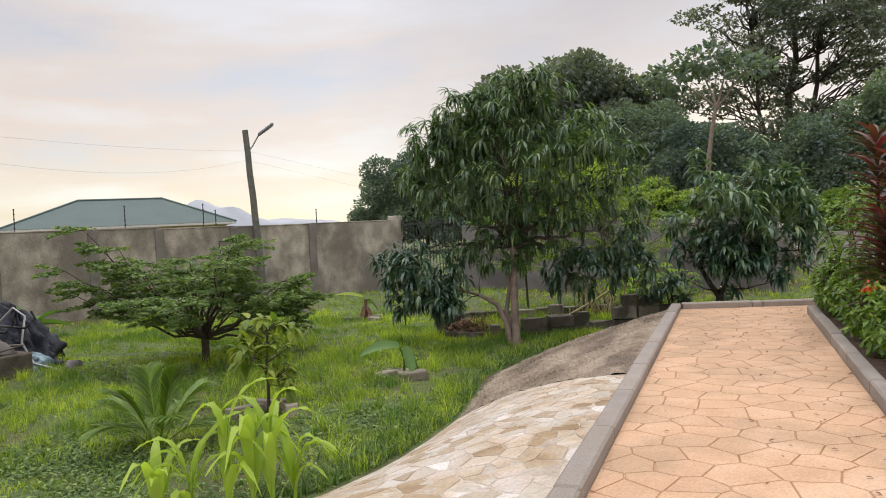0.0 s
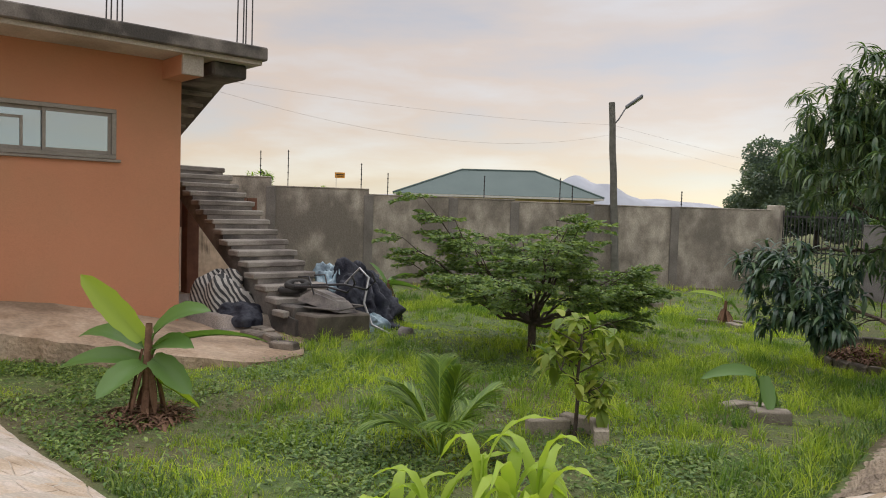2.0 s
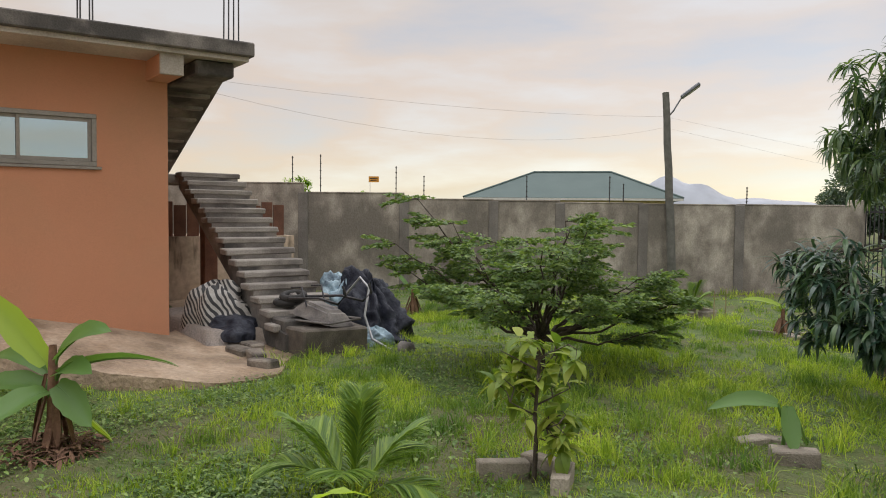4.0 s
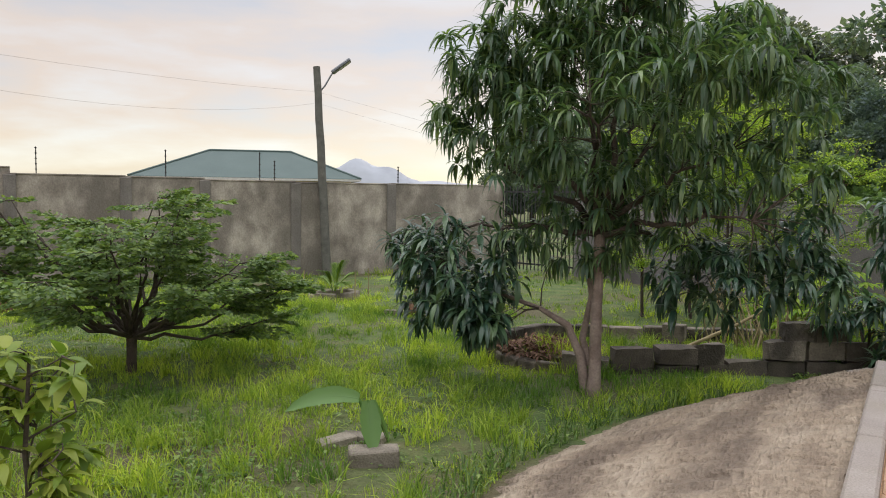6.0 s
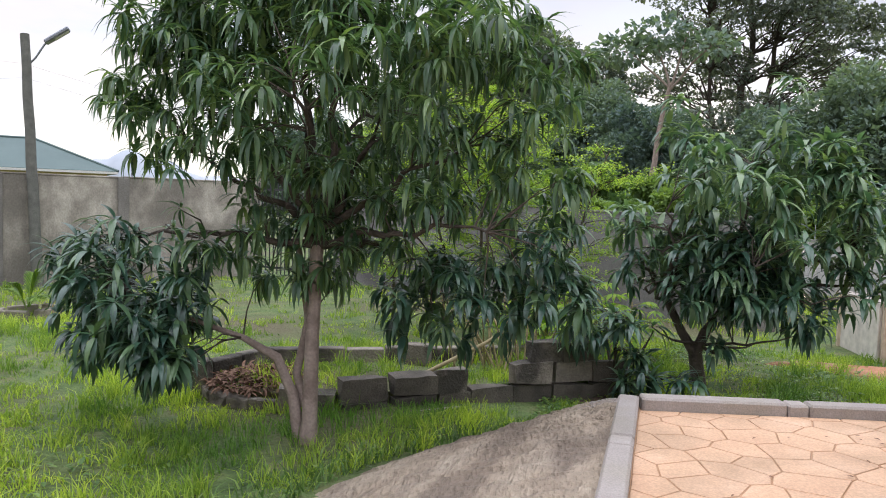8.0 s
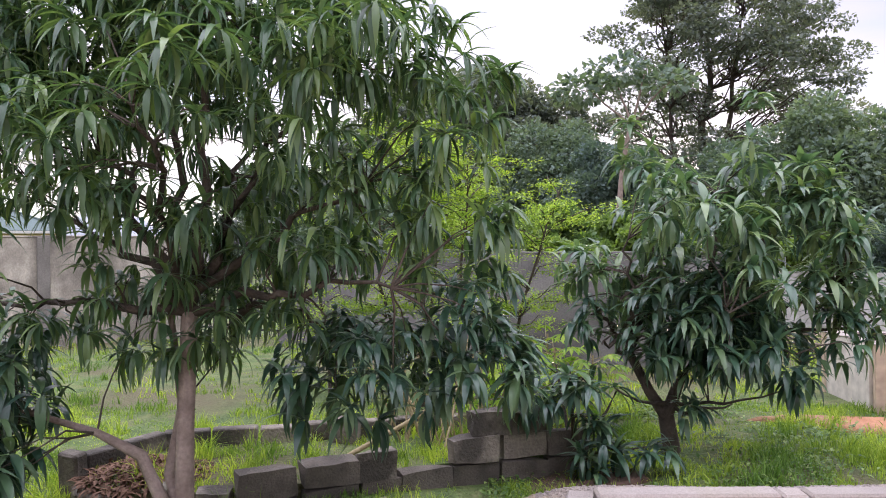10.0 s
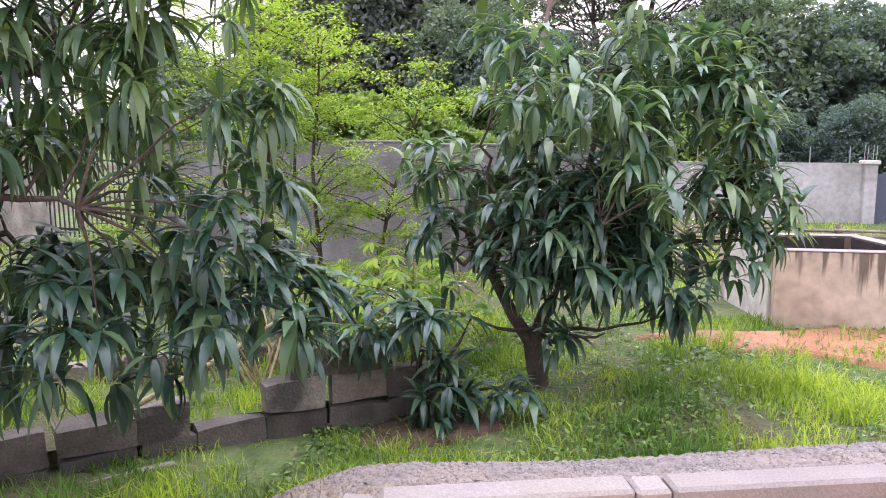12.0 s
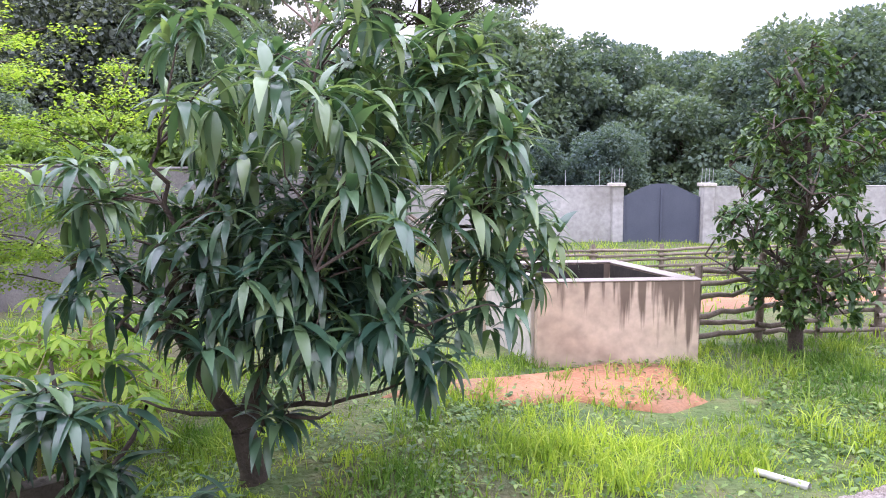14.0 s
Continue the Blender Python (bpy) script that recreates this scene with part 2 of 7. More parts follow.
M_PLANK = surface("red_brown_plank", [(0.13, 0.055, 0.035), (0.20, 0.09, 0.055)], 5, 0.9, 50, 0.4, per_piece=0.2)
M_ROOF = surface("green_metal_roof", [(0.078, 0.118, 0.112), (0.095, 0.138, 0.13)], 0.5, 0.7, 20, 0.05)
M_YELLOW = surface("cream_yellow_wall", [(0.60, 0.45, 0.22), (0.66, 0.50, 0.26)], 0.6, 0.9, 20, 0.1)
M_DARKSTEEL = surface("dark_steel", [(0.05, 0.05, 0.055), (0.08, 0.08, 0.085)], 5, 0.5, 60, 0.1, metal=0.6)
M_GATE = surface("slate_blue_gate_paint", [(0.075, 0.085, 0.12), (0.095, 0.105, 0.145)], 1.0, 0.6, 30, 0.1)
M_GALV = surface("galvanised_wire", [(0.40, 0.41, 0.42), (0.52, 0.53, 0.54)], 6, 0.5, 40, 0.1, metal=0.5)
M_LAMPHEAD = surface("grey_lamp_casting", [(0.17, 0.18, 0.20), (0.24, 0.25, 0.28)], 5, 0.4, 40, 0.1, metal=0.4)
M_ALU = surface("anodised_aluminium", [(0.26, 0.24, 0.215), (0.32, 0.30, 0.27)], 5, 0.45, 60, 0.1, metal=0.5)
M_RUBBER = surface("black_rubber", [(0.02, 0.02, 0.02), (0.045, 0.042, 0.04)], 8, 0.8, 60, 0.3)
M_TARP = surface("dark_tarpaulin", [(0.010, 0.012, 0.020), (0.025, 0.028, 0.042)], 4, 0.6, 20, 0.8, (0.05, 0.055, 0.07), 5.0)
M_TARP.node_tree.nodes["Principled BSDF"].inputs["Specular IOR Level"].default_value = 0.25
M_SACK = surface("pale_blue_sack", [(0.16, 0.27, 0.34), (0.40, 0.52, 0.58)], 7, 0.6, 20, 0.8, (0.10, 0.15, 0.19), 4.0)
M_STRIPED = surface("striped_cloth", [(0.34, 0.32, 0.29), (0.44, 0.42, 0.39)], 6, 0.8, 30, 0.3)
_nt = M_STRIPED.node_tree
_b = _nt.nodes["Principled BSDF"]
_wave = _nt.nodes.new("ShaderNodeTexWave")
_wave.bands_direction = "DIAGONAL"
_wave.inputs["Scale"].default_value, _wave.inputs["Distortion"].default_value, _wave.inputs["Detail Scale"].default_value = 5.2, 2.0, 0.8
_tc = _nt.nodes.new("ShaderNodeTexCoord")
_nt.links.new(_tc.outputs["Object"], _wave.inputs[0])
_cloth = _b.inputs["Base Color"].links[0].from_socket
_nt.links.new(mix(_nt, "MIX", ramp(_nt, [(0.45, (0, 0, 0)), (0.52, (1, 1, 1))], _wave.outputs[0]), (0.03, 0.03, 0.032), _cloth), _b.inputs["Base Color"])
M_TRAY = surface("cement_caked_steel", [(0.13, 0.12, 0.115), (0.30, 0.27, 0.24)], 6, 0.8, 40, 0.5, (0.08, 0.07, 0.07), 3)
M_SIGN = surface("amber_sign_plate", [(0.70, 0.30, 0.03), (0.75, 0.34, 0.05)], 3, 0.6, 30, 0.05)
M_PVC = surface("white_pipe", [(0.55, 0.53, 0.50), (0.65, 0.63, 0.60)], 4, 0.6, 30, 0.1)
# distance haze is put into the base colours of hill and town
M_HILL = surface("haze_tinted_hill", [(0.37, 0.395, 0.445), (0.395, 0.42, 0.465)], 0.002, 1.0, 0.01, 0.0)
M_TOWN = surface("haze_tinted_town", [(0.42, 0.41, 0.42), (0.52, 0.50, 0.49)], 0.02, 1.0, 0.1, 0.0)

M_MANGO = foliage("mango_leaf", [(0.046, 0.096, 0.054), (0.072, 0.138, 0.070), (0.108, 0.185, 0.080), (0.18, 0.26, 0.095)], 0.33, 0.34, gloss=0.65)
# dark green leaf, its colour lowered further for the shaded boughs
M_MANGO_DARK = foliage("shade_darkened_mango_leaf", [(0.026, 0.064, 0.046), (0.040, 0.092, 0.061), (0.068, 0.135, 0.076), (0.13, 0.21, 0.095)], 0.30, 0.22, gloss=0.7)
M_MANGO_NEW = foliage("young_mango_leaf", [(0.052, 0.112, 0.072), (0.082, 0.158, 0.094), (0.135, 0.22, 0.115), (0.23, 0.32, 0.14)], 0.30, 0.32, gloss=0.75)
M_SHRUBLEAF = foliage("fine_shrub_leaf", [(0.09, 0.155, 0.06), (0.14, 0.225, 0.075), (0.25, 0.34, 0.10)], 0.45, 0.38)
M_AVO = foliage("young_avocado_leaf", [(0.11, 0.19, 0.035), (0.22, 0.30, 0.045), (0.34, 0.38, 0.07)], 0.42, 0.42)
M_BANANA = foliage("banana_leaf", [(0.085, 0.18, 0.05), (0.14, 0.26, 0.065)], 0.38, 0.35)
M_BANANA_LIME = foliage("young_banana_leaf", [(0.26, 0.38, 0.04), (0.30, 0.42, 0.05)], 0.4, 0.45)
M_DRY = surface("dry_banana_sheath", [(0.13, 0.065, 0.04), (0.23, 0.125, 0.075)], 9, 0.9, 40, 0.5)
M_MAIZE = foliage("maize_leaf", [(0.24, 0.38, 0.05), (0.34, 0.48, 0.07), (0.42, 0.54, 0.11)], 0.42, 0.45)
M_PALM = foliage("palm_leaflet", [(0.08, 0.16, 0.035), (0.14, 0.24, 0.04), (0.26, 0.36, 0.055)], 0.4, 0.3)
M_FEATHER = foliage("feathery_bright_leaf", [(0.20, 0.33, 0.06), (0.31, 0.43, 0.08), (0.42, 0.51, 0.11)], 0.55, 0.5)
M_CASSAVA = foliage("cassava_leaf", [(0.14, 0.27, 0.035), (0.24, 0.38, 0.045), (0.36, 0.46, 0.06)], 0.5, 0.5)
M_RIGHTTREE = foliage("oval_citrus_leaf", [(0.045, 0.095, 0.035), (0.07, 0.14, 0.042), (0.14, 0.22, 0.06)], 0.36, 0.3)
# air haze is mixed into these leaf colours, lifting them towards blue-grey
M_FOREST = foliage("haze_tinted_forest_leaf", [(0.105, 0.152, 0.146), (0.135, 0.188, 0.17), (0.17, 0.222, 0.185)], 0.65, 0.35, 0.8, 0.11, ((0.66, 0.74, 0.84), (1.45, 1.4, 1.1)))
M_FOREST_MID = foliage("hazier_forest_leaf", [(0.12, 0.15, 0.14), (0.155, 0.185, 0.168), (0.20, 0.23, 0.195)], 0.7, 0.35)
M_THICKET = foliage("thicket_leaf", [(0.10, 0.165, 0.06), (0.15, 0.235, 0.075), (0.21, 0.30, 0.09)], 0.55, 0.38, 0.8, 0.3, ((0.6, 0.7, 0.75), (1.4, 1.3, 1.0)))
M_FOREST_HAZE = foliage("haze_pale_tree_leaf", [(0.16, 0.18, 0.15), (0.19, 0.21, 0.17)], 0.7, 0.35)
M_HEDGE = foliage("hedge_leaf", [(0.06, 0.13, 0.02), (0.13, 0.24, 0.03), (0.22, 0.33, 0.05)], 0.42, 0.3)
M_CORDY = foliage("purple_brown_cordyline_leaf", [(0.055, 0.035, 0.025), (0.09, 0.05, 0.03), (0.22, 0.03, 0.045)], 0.4, 0.25)
M_PETAL = foliage("scarlet_petal", [(0.60, 0.05, 0.02), (0.70, 0.10, 0.03)], 0.5, 0.3)
M_CANE = surface("dry_cane", [(0.28, 0.22, 0.11), (0.38, 0.31, 0.17)], 9, 0.8, 40, 0.3)


def pane_material():
    m = bpy.data.materials.new("sky_tinted_window_glass")
    m.use_nodes = True
    b = m.node_tree.nodes["Principled BSDF"]
    # the pale blue of mirrored sky is set as the pane's own colour
    b.inputs["Base Color"].default_value = (0.42, 0.54, 0.60, 1)
    b.inputs["Roughness"].default_value, b.inputs["Metallic"].default_value = 0.03, 0.85
    return m


M_PANE = pane_material()
rng = np.random.default_rng(7)


# ---------------------------------------------------------------- mesh tools
def raw(name, verts, faces, material, parent=None, label="", smooth=False):
    me = bpy.data.meshes.new(name)
    me.from_pydata([tuple(v) for v in verts], [], faces)
    me.materials.append(material)
    if smooth:
        me.polygons.foreach_set("use_smooth", [True] * len(me.polygons))
    ob = new(name, me)
    ob.parent = parent
    return tagged(ob, label)


def quads(name, verts, faces, material, parent=None, label="", smooth=True):
    """A large mesh from numpy arrays: verts (n, 3), faces (m, 4)."""
    me = bpy.data.meshes.new(name)
    verts, faces = np.asarray(verts, np.float32), np.asarray(faces, np.int32)
    me.vertices.add(len(verts))
    me.vertices.foreach_set("co", verts.ravel())
    me.loops.add(faces.size)
    me.loops.foreach_set("vertex_index", faces.ravel())
    me.polygons.add(len(faces))
    me.polygons.foreach_set("loop_start", np.arange(0, faces.size, faces.shape[1], dtype=np.int32))
    me.materials.append(material)
    me.update(calc_edges=True)
    if smooth:
        me.polygons.foreach_set("use_smooth", [True] * len(faces))
    ob = new(name, me)
    ob.parent = parent
    return tagged(ob, label)


def part(name, bm, material, parent=None, label=""):
    me = bpy.data.meshes.new(name)
    bm.to_mesh(me)
    bm.free()
    me.materials.append(material)
    ob = new(name, me)
    ob.parent = parent
    return tagged(ob, label)


def thing(name, label, category, group="", at=(0, 0, 0), turn=0.0, kind=""):
    ob = new(name)
    ob.empty_display_size = 0.1
    ob.matrix_world = pose(*at, 0, 0, turn)
    return tagged(ob, label, category, group, kind)


def bevelled(bm, w, segments=1):
    if w:
        bmesh.ops.bevel(bm, geom=list(bm.edges), offset=w, segments=segments, affect="EDGES", clamp_overlap=True)
    return bm


def box(x0, x1, y0, y1, z0, z1, bevel=0.0, jitter=0.0):
    bm = bmesh.new()
    bmesh.ops.create_cube(bm, size=1)
    for v in bm.verts:
        v.co = ((x0 + x1) / 2 + v.co.x * (x1 - x0), (y0 + y1) / 2 + v.co.y * (y1 - y0), (z0 + z1) / 2 + v.co.z * (z1 - z0))
        if jitter:
            v.co += Vector(rng.normal(0, jitter, 3))
    return bevelled(bm, bevel)


def box_between(a, b, width, z0, z1, bevel=0.0, overrun=0.0, jitter=0.0):
    """An upright slab along the ground line a-b."""
    a, b = Vector(a), Vector(b)
    d = (b - a).normalized()
    n = Vector((-d.y, d.x)) * width / 2
    a, b = a - d * overrun, b + d * overrun
    bm = bmesh.new()
    low = [bm.verts.new((*p, z0)) for p in (a - n, b - n, b + n, a + n)]
    top = [bm.verts.new((*p, z1)) for p in (a - n, b - n, b + n, a + n)]
    bm.faces.new(low[::-1]), bm.faces.new(top)
    for i in range(4):
        bm.faces.new((low[i], low[(i + 1) % 4], top[(i + 1) % 4], top[i]))
    for v in bm.verts:
        v.co += Vector(rng.normal(0, jitter, 3)) if jitter else Vector()
    bmesh.ops.recalc_face_normals(bm, faces=list(bm.faces))
    return bevelled(bm, bevel)


def prism(points, z0, z1, bevel=0.0):
    bm = bmesh.new()
    low = [bm.verts.new((p[0], p[1], z0)) for p in points]
    top = [bm.verts.new((p[0], p[1], z1)) for p in points]
    bm.faces.new(low[::-1]), bm.faces.new(top)
    k = len(points)
    for i in range(k):
        bm.faces.new((low[i], low[(i + 1) % k], top[(i + 1) % k], top[i]))
    bmesh.ops.recalc_face_normals(bm, faces=list(bm.faces))
    return bevelled(bm, bevel)


def tubes(lines, sides=7):
    """Verts and quads of tapered tubes; each line is a list of (point, radius)."""
    vs, fs = [], []
    ring = np.linspace(0, 2 * np.pi, sides, endpoint=False)
    for line in lines:
        P = np.array([p for p, _ in line], float)
        R = [r for _, r in line]
        base = len(vs)
        for i, p in enumerate(P):
            d = P[min(i + 1, len(P) - 1)] - P[max(i - 1, 0)]
            d = d / (np.linalg.norm(d) + 1e-9)
            u = np.cross(d, (0, 0, 1) if abs(d[2]) < 0.9 else (1, 0, 0))
            u /= np.linalg.norm(u)
            w = np.cross(d, u)
            vs.extend(p + R[i] * (math.cos(a) * u + math.sin(a) * w) for a in ring)
        for i in range(len(P) - 1):
            for j in range(sides):
                a, b = base + i * sides + j, base + i * sides + (j + 1) % sides
                fs.append((a, b, b + sides, a + sides))
    return np.array(vs), np.array(fs)


def tube_part(name, lines, material, parent=None, label="", sides=7):
    v, f = tubes(lines, sides)
    return quads(name, v, f, material, parent, label)


def bent(a, b, r0, r1, n=5, sag=0.0, wobble=0.0):
    """A limb from a to b that bows by sag and wanders by wobble."""
    a, b = np.array(a, float), np.array(b, float)
    out = []
    for i in range(n + 1):
        s = i / n
        p = a + (b - a) * s + np.array((0, 0, sag * 4 * s * (1 - s)))
        if 0 < i < n and wobble:
            p = p + rng.normal(0, wobble, 3)
        out.append((p, r0 + (r1 - r0) * s))
    return out


def leaf_shape(length, width, droop=0.3, fold=0.15, cuts=4, start=0.0, tip=1.0):
    """A leaf along +x with a folded midrib, bending down towards its tip: 3 verts a section."""
    vs, fs = [], []
    for i in range(cuts + 1):
        s = i / cuts
        w = width * 0.5 * max(0.06, math.sin(math.pi * (0.08 + 0.92 * s) ** 0.8)) if i < cuts else width * 0.02
        x, z = length * s * (1 - 0.25 * droop * s), -droop * length * s * s
        x += start
        vs += [(x, -w, z + fold * w), (x, 0, z), (x, w, z + fold * w)]
    for i in range(cuts):
        a = 3 * i
        fs += [(a, a + 1, a + 4, a + 3), (a + 1, a + 2, a + 5, a + 4)]
    return np.array(vs), np.array(fs)


def scatter(shape, where, turns, sizes):
    """Copies of a leaf: where (n, 3), turns (n, 3, 3), sizes (n,)."""
    T, F = shape
    V = np.einsum("nij,kj->nki", turns, T) * np.asarray(sizes)[:, None, None] + np.asarray(where)[:, None, :]
    G = F[None] + (np.arange(len(where)) * len(T))[:, None, None]
    return V.reshape(-1, 3), G.reshape(-1, F.shape[1])


def aim(directions, roll=None):
    """Rotations that carry +x to each direction with +z as near up as can be, then rolled about it."""
    x = directions / np.linalg.norm(directions, axis=1)[:, None]
    up = np.tile(np.array((0.0, 0.0, 1.0)), (len(x), 1))
    y = np.cross(up, x)
    n = np.linalg.norm(y, axis=1)[:, None]
    y = np.where(n > 1e-3, y / np.maximum(n, 1e-6), np.array((0.0, 1.0, 0.0)))
    z = np.cross(x, y)
    if roll is not None:
        c, s = np.cos(roll)[:, None], np.sin(roll)[:, None]
        y, z = c * y + s * z, c * z - s * y
    return np.stack((x, y, z), axis=2)


def joined(chunks):
    vs, fs, k = [], [], 0
    for v, f in chunks:
        vs.append(v), fs.append(f + k)
        k += len(v)
    return np.concatenate(vs), np.concatenate(fs)


# ---------------------------------------------------------------- ground
def smooth01(s):
    s = np.clip(s, 0, 1)
    return s * s * (3 - 2 * s)


def ground_z(x, y):
    """Height of the land: a level garden that falls away beyond the tank, to a plain far off."""
    x, y = np.asarray(x, float), np.asarray(y, float)
    z = -0.60 + 0.025 * np.sin(1.3 * x + 0.7 * y) + 0.02 * np.sin(0.9 * y - 1.7 * x + 1)
    z = z + 0.12 * smooth01((x + 1) / 2) * smooth01((y - 14.5) / 2)
    side = smooth01((x - 2.5) / 2.5)
    z = z - side * (0.5 * smooth01((y - 21.5) / 4) + 1.2 * smooth01((y - 24) / 12) + 0.25 * smooth01((y - 35) / 12))
    r = np.hypot(x, y)
    z = z - 14 * smooth01((r - 90) / 400) * smooth01((20 - x) / 60)
    return z


def axis_steps(lo, hi, fine_lo, fine_hi, step):
    fine = np.arange(fine_lo, fine_hi + step / 2, step)
    out, s, v = [], step, fine_hi
    while v < hi:
        s *= 1.35
        v += s
        out.append(min(v, hi))
    back, s, v = [], step, fine_lo
    while v > lo:
        s *= 1.35
        v -= s
        back.append(max(v, lo))
    return np.concatenate((back[::-1], fine, out))


gx, gy = axis_steps(-4000, 4000, -20, 20, 0.4), axis_steps(-1500, 4500, -6, 48, 0.4)
GX, GY = np.meshgrid(gx, gy)
GV = np.stack((GX, GY, ground_z(GX, GY)), axis=2).reshape(-1, 3)
nx = len(gx)
I = np.arange((len(gy) - 1) * nx).reshape(-1, nx)[:, :-1].ravel()
tagged(quads("ground", GV, np.stack((I, I + 1, I + nx + 1, I + nx), axis=1), M_LAWN),
       "green lawn ground with bare patches and weeds", "ground", kind="structure")

# crest and toe of the bank between the raised path and the lawn
CREST = [(-12, 2.2), (-9, 2.3), (-5.2, 2.4), (-2.6, 2.7), (-1.0, 3.5), (-0.07, 4.9), (-0.07, 6.6), (-0.07, 7.7), (-0.07, 8.6), (-0.07, 10.0), (-0.07, 11.6),
         (-0.07, 13.2), (-0.02, 14.0), (0.6, 14.27), (1.25, 14.44), (2.3, 14.68), (3.6, 15.0), (5.2, 15.4), (8.0, 16.1)]
TOE = [(-12, 4.7), (-8.1, 4.62), (-5.5, 4.76), (-4.6, 4.9), (-3.3, 5.5), (-2.4, 6.4), (-2.15, 7.4), (-2.1, 8.2), (-2.08, 9.2), (-2.25, 10.4), (-2.45, 11.5),
       (-2.15, 13.4), (-1.35, 14.75), (-0.5, 15.15), (0.5, 15.2), (2.0, 15.62), (3.6, 16.1), (5.2, 16.6), (8.0, 17.4)]


def resample(points, n):
    P = np.array(points, float)
    k = np.linspace(0, len(P) - 1, n)
    q = np.stack([np.interp(k, np.arange(len(P)), P[:, i]) for i in range(P.shape[1])], axis=1)
    for _ in range(6):
        q[1:-1] = (q[:-2] + 2 * q[1:-1] + q[2:]) / 4
    return q


NB, NC = 181, 29
crest, toe = resample(CREST, NB), resample(TOE, NB)


def bank_point(i, s):
    """Point of the bank at row i (fraction 0-1 along) and s (0 crest, 1 past the toe)."""
    f = i * (NB - 1)
    c = np.array([np.interp(f, np.arange(NB), crest[:, k]) for k in (0, 1)])
    t = np.array([np.interp(f, np.arange(NB), toe[:, k]) for k in (0, 1)])
    p = c + (t - c) * s
    zt = float(ground_z(t[0], t[1])) - 0.03
    w = float(smooth01((i - 0.66) / 0.06))
    flat = float(smooth01((i - 0.45) / 0.10)) * 0.75
    slope = (1 - flat) * (0.35 * s + 0.65 * s ** 2.2) + flat * (0.72 * s + 0.28 * s ** 2)
    z = 0.045 + (zt - 0.045) * ((1 - w) * slope + w * (0.30 * s + 0.70 * s ** 5))
    return np.array((p[0], p[1], z))


def bank_mesh(name, f0, f1, material, label, n, rough=0.012):
    vs = [bank_point(f0 + (f1 - f0) * i / n, s) + np.array((0, 0, rough * (noise.noise((i * 68 / n, s * 7, 3)) + 0.6 * noise.noise((i * 150 / n, s * 21, 8)) + 0.8 * (0.3 - abs(noise.noise((i * 60 / n + s * 6, s * 26 - i * 9 / n, 5))))) if s > 0 else 0))
          for i in range(n + 1) for s in np.linspace(0, 1.05, NC)]
    fs = [(a * NC + b, a * NC + b + 1, (a + 1) * NC + b + 1, (a + 1) * NC + b) for a in range(n) for b in range(NC - 1)]
    return tagged(raw(name, vs, [f[::-1] for f in fs], material, None, label, True), label, "embankment", kind="structure")


F_STONE, F_GRAVEL = 7.95 / 18, 12.6 / 18
bank_stone = bank_mesh("embankment_flagstones", 0.0, F_STONE, M_POINTING, "sloping bank faced with pale crazy-paved flagstones", 90)
bank_mesh("embankment_mortar", F_STONE, F_GRAVEL, M_MORTAR, "sloping bank of rough bare brown mortar beside path", 320, 0.036)
bank_mesh("embankment_gravel", F_GRAVEL, 1.0, M_GRAVEL, "grey gravel shoulder falling from kerb to lawn", 60)

# terrace behind and under the path
tagged(part("terrace", prism([(-12, -14), (1.9, -14), (1.9, 13.4), (8, 13.4), (8, 16.05), (0, 14.05), (0, 4.9), (-1, 3.5), (-2.6, 2.7), (-12, 2.2)], -1.4, 0.024), M_JOINT),
       "ochre concrete base of the raised path", "terrace", kind="structure")


# kerbs
def kerb_run(name, a, b, joints, label, width=0.155, top=0.12):
    root = thing(name, label, "kerb", kind="structure")
    a, b = Vector(a), Vector(b)
    d = (b - a).normalized()
    for s0, s1 in zip(joints, joints[1:]):
        p, q = a + d * (s0 + 0.005), a + d * (s1 - 0.005)
        z = top + float(rng.normal(0, 0.004))
        part("kerb_stone", box_between(p, q, width, -0.35, z, 0.016), M_KERB, root)
    return root


kerb_run("kerb_path", (0, -3.0), (0, 14.02), [0, 1.2, 2.4, 3.6, 4.8, 5.9, 7.0, 8.2, 9.44, 10.6, 11.75, 13.1, 14.47, 15.75, 15.95, 17.02], "grey cast concrete kerb stones edging the ochre path")
END = Vector((2.26, 0.56)).normalized()
kerb_run("kerb_end", Vector((0.085, 13.99)), Vector((0.085, 13.99)) + END * 8, [0, 1.08, 1.24, 2.29, 3.3, 4.35, 5.4, 6.5, 8.0],
         "grey cast concrete kerb closing the path's far end", 0.16, 0.125)
kerb_run("kerb_bed", (1.93, -3.0), (1.93, 13.45), [0, 1.2, 2.4, 3.7, 4.9, 6.1, 7.4, 8.6, 9.9, 11.1, 12.4, 13.6, 14.9, 16.4], "grey concrete kerb holding the planted bed", 0.13, 0.15)
kerb_run("kerb_bed_return", (2.0, 13.45), (8.0, 14.5), [0.0, 1.1, 2.2, 3.3, 4.4, 6.0], "grey concrete kerb at the end of the planted bed", 0.13, 0.15)
tagged(part("planted_bed", prism([(1.99, -3), (8, -3), (8, 14.4), (2.0, 13.4)], -0.4, 0.085), M_SOIL), "dark soil of the raised planting bed beside path", "flower bed", kind="structure")

# ---------------------------------------------------------------- house
H = (-12.17, 8.11)   # the corner seen from the path
house = thing("house", "terracotta-painted single-storey house with flat concrete roof slab", "house", at=(0, 0, 0))


def wall_with_hole(x0, x1, y0, y1, z0, z1, hy0, hy1, hz0, hz1, name, material, parent):
    for i, (a, b, c, d) in enumerate(((y0, hy0, z0, z1), (hy1, y1, z0, z1), (hy0, hy1, z0, hz0), (hy0, hy1, hz1, z1))):
        part(name, box(x0, x1, a, b, c, d), material, parent)


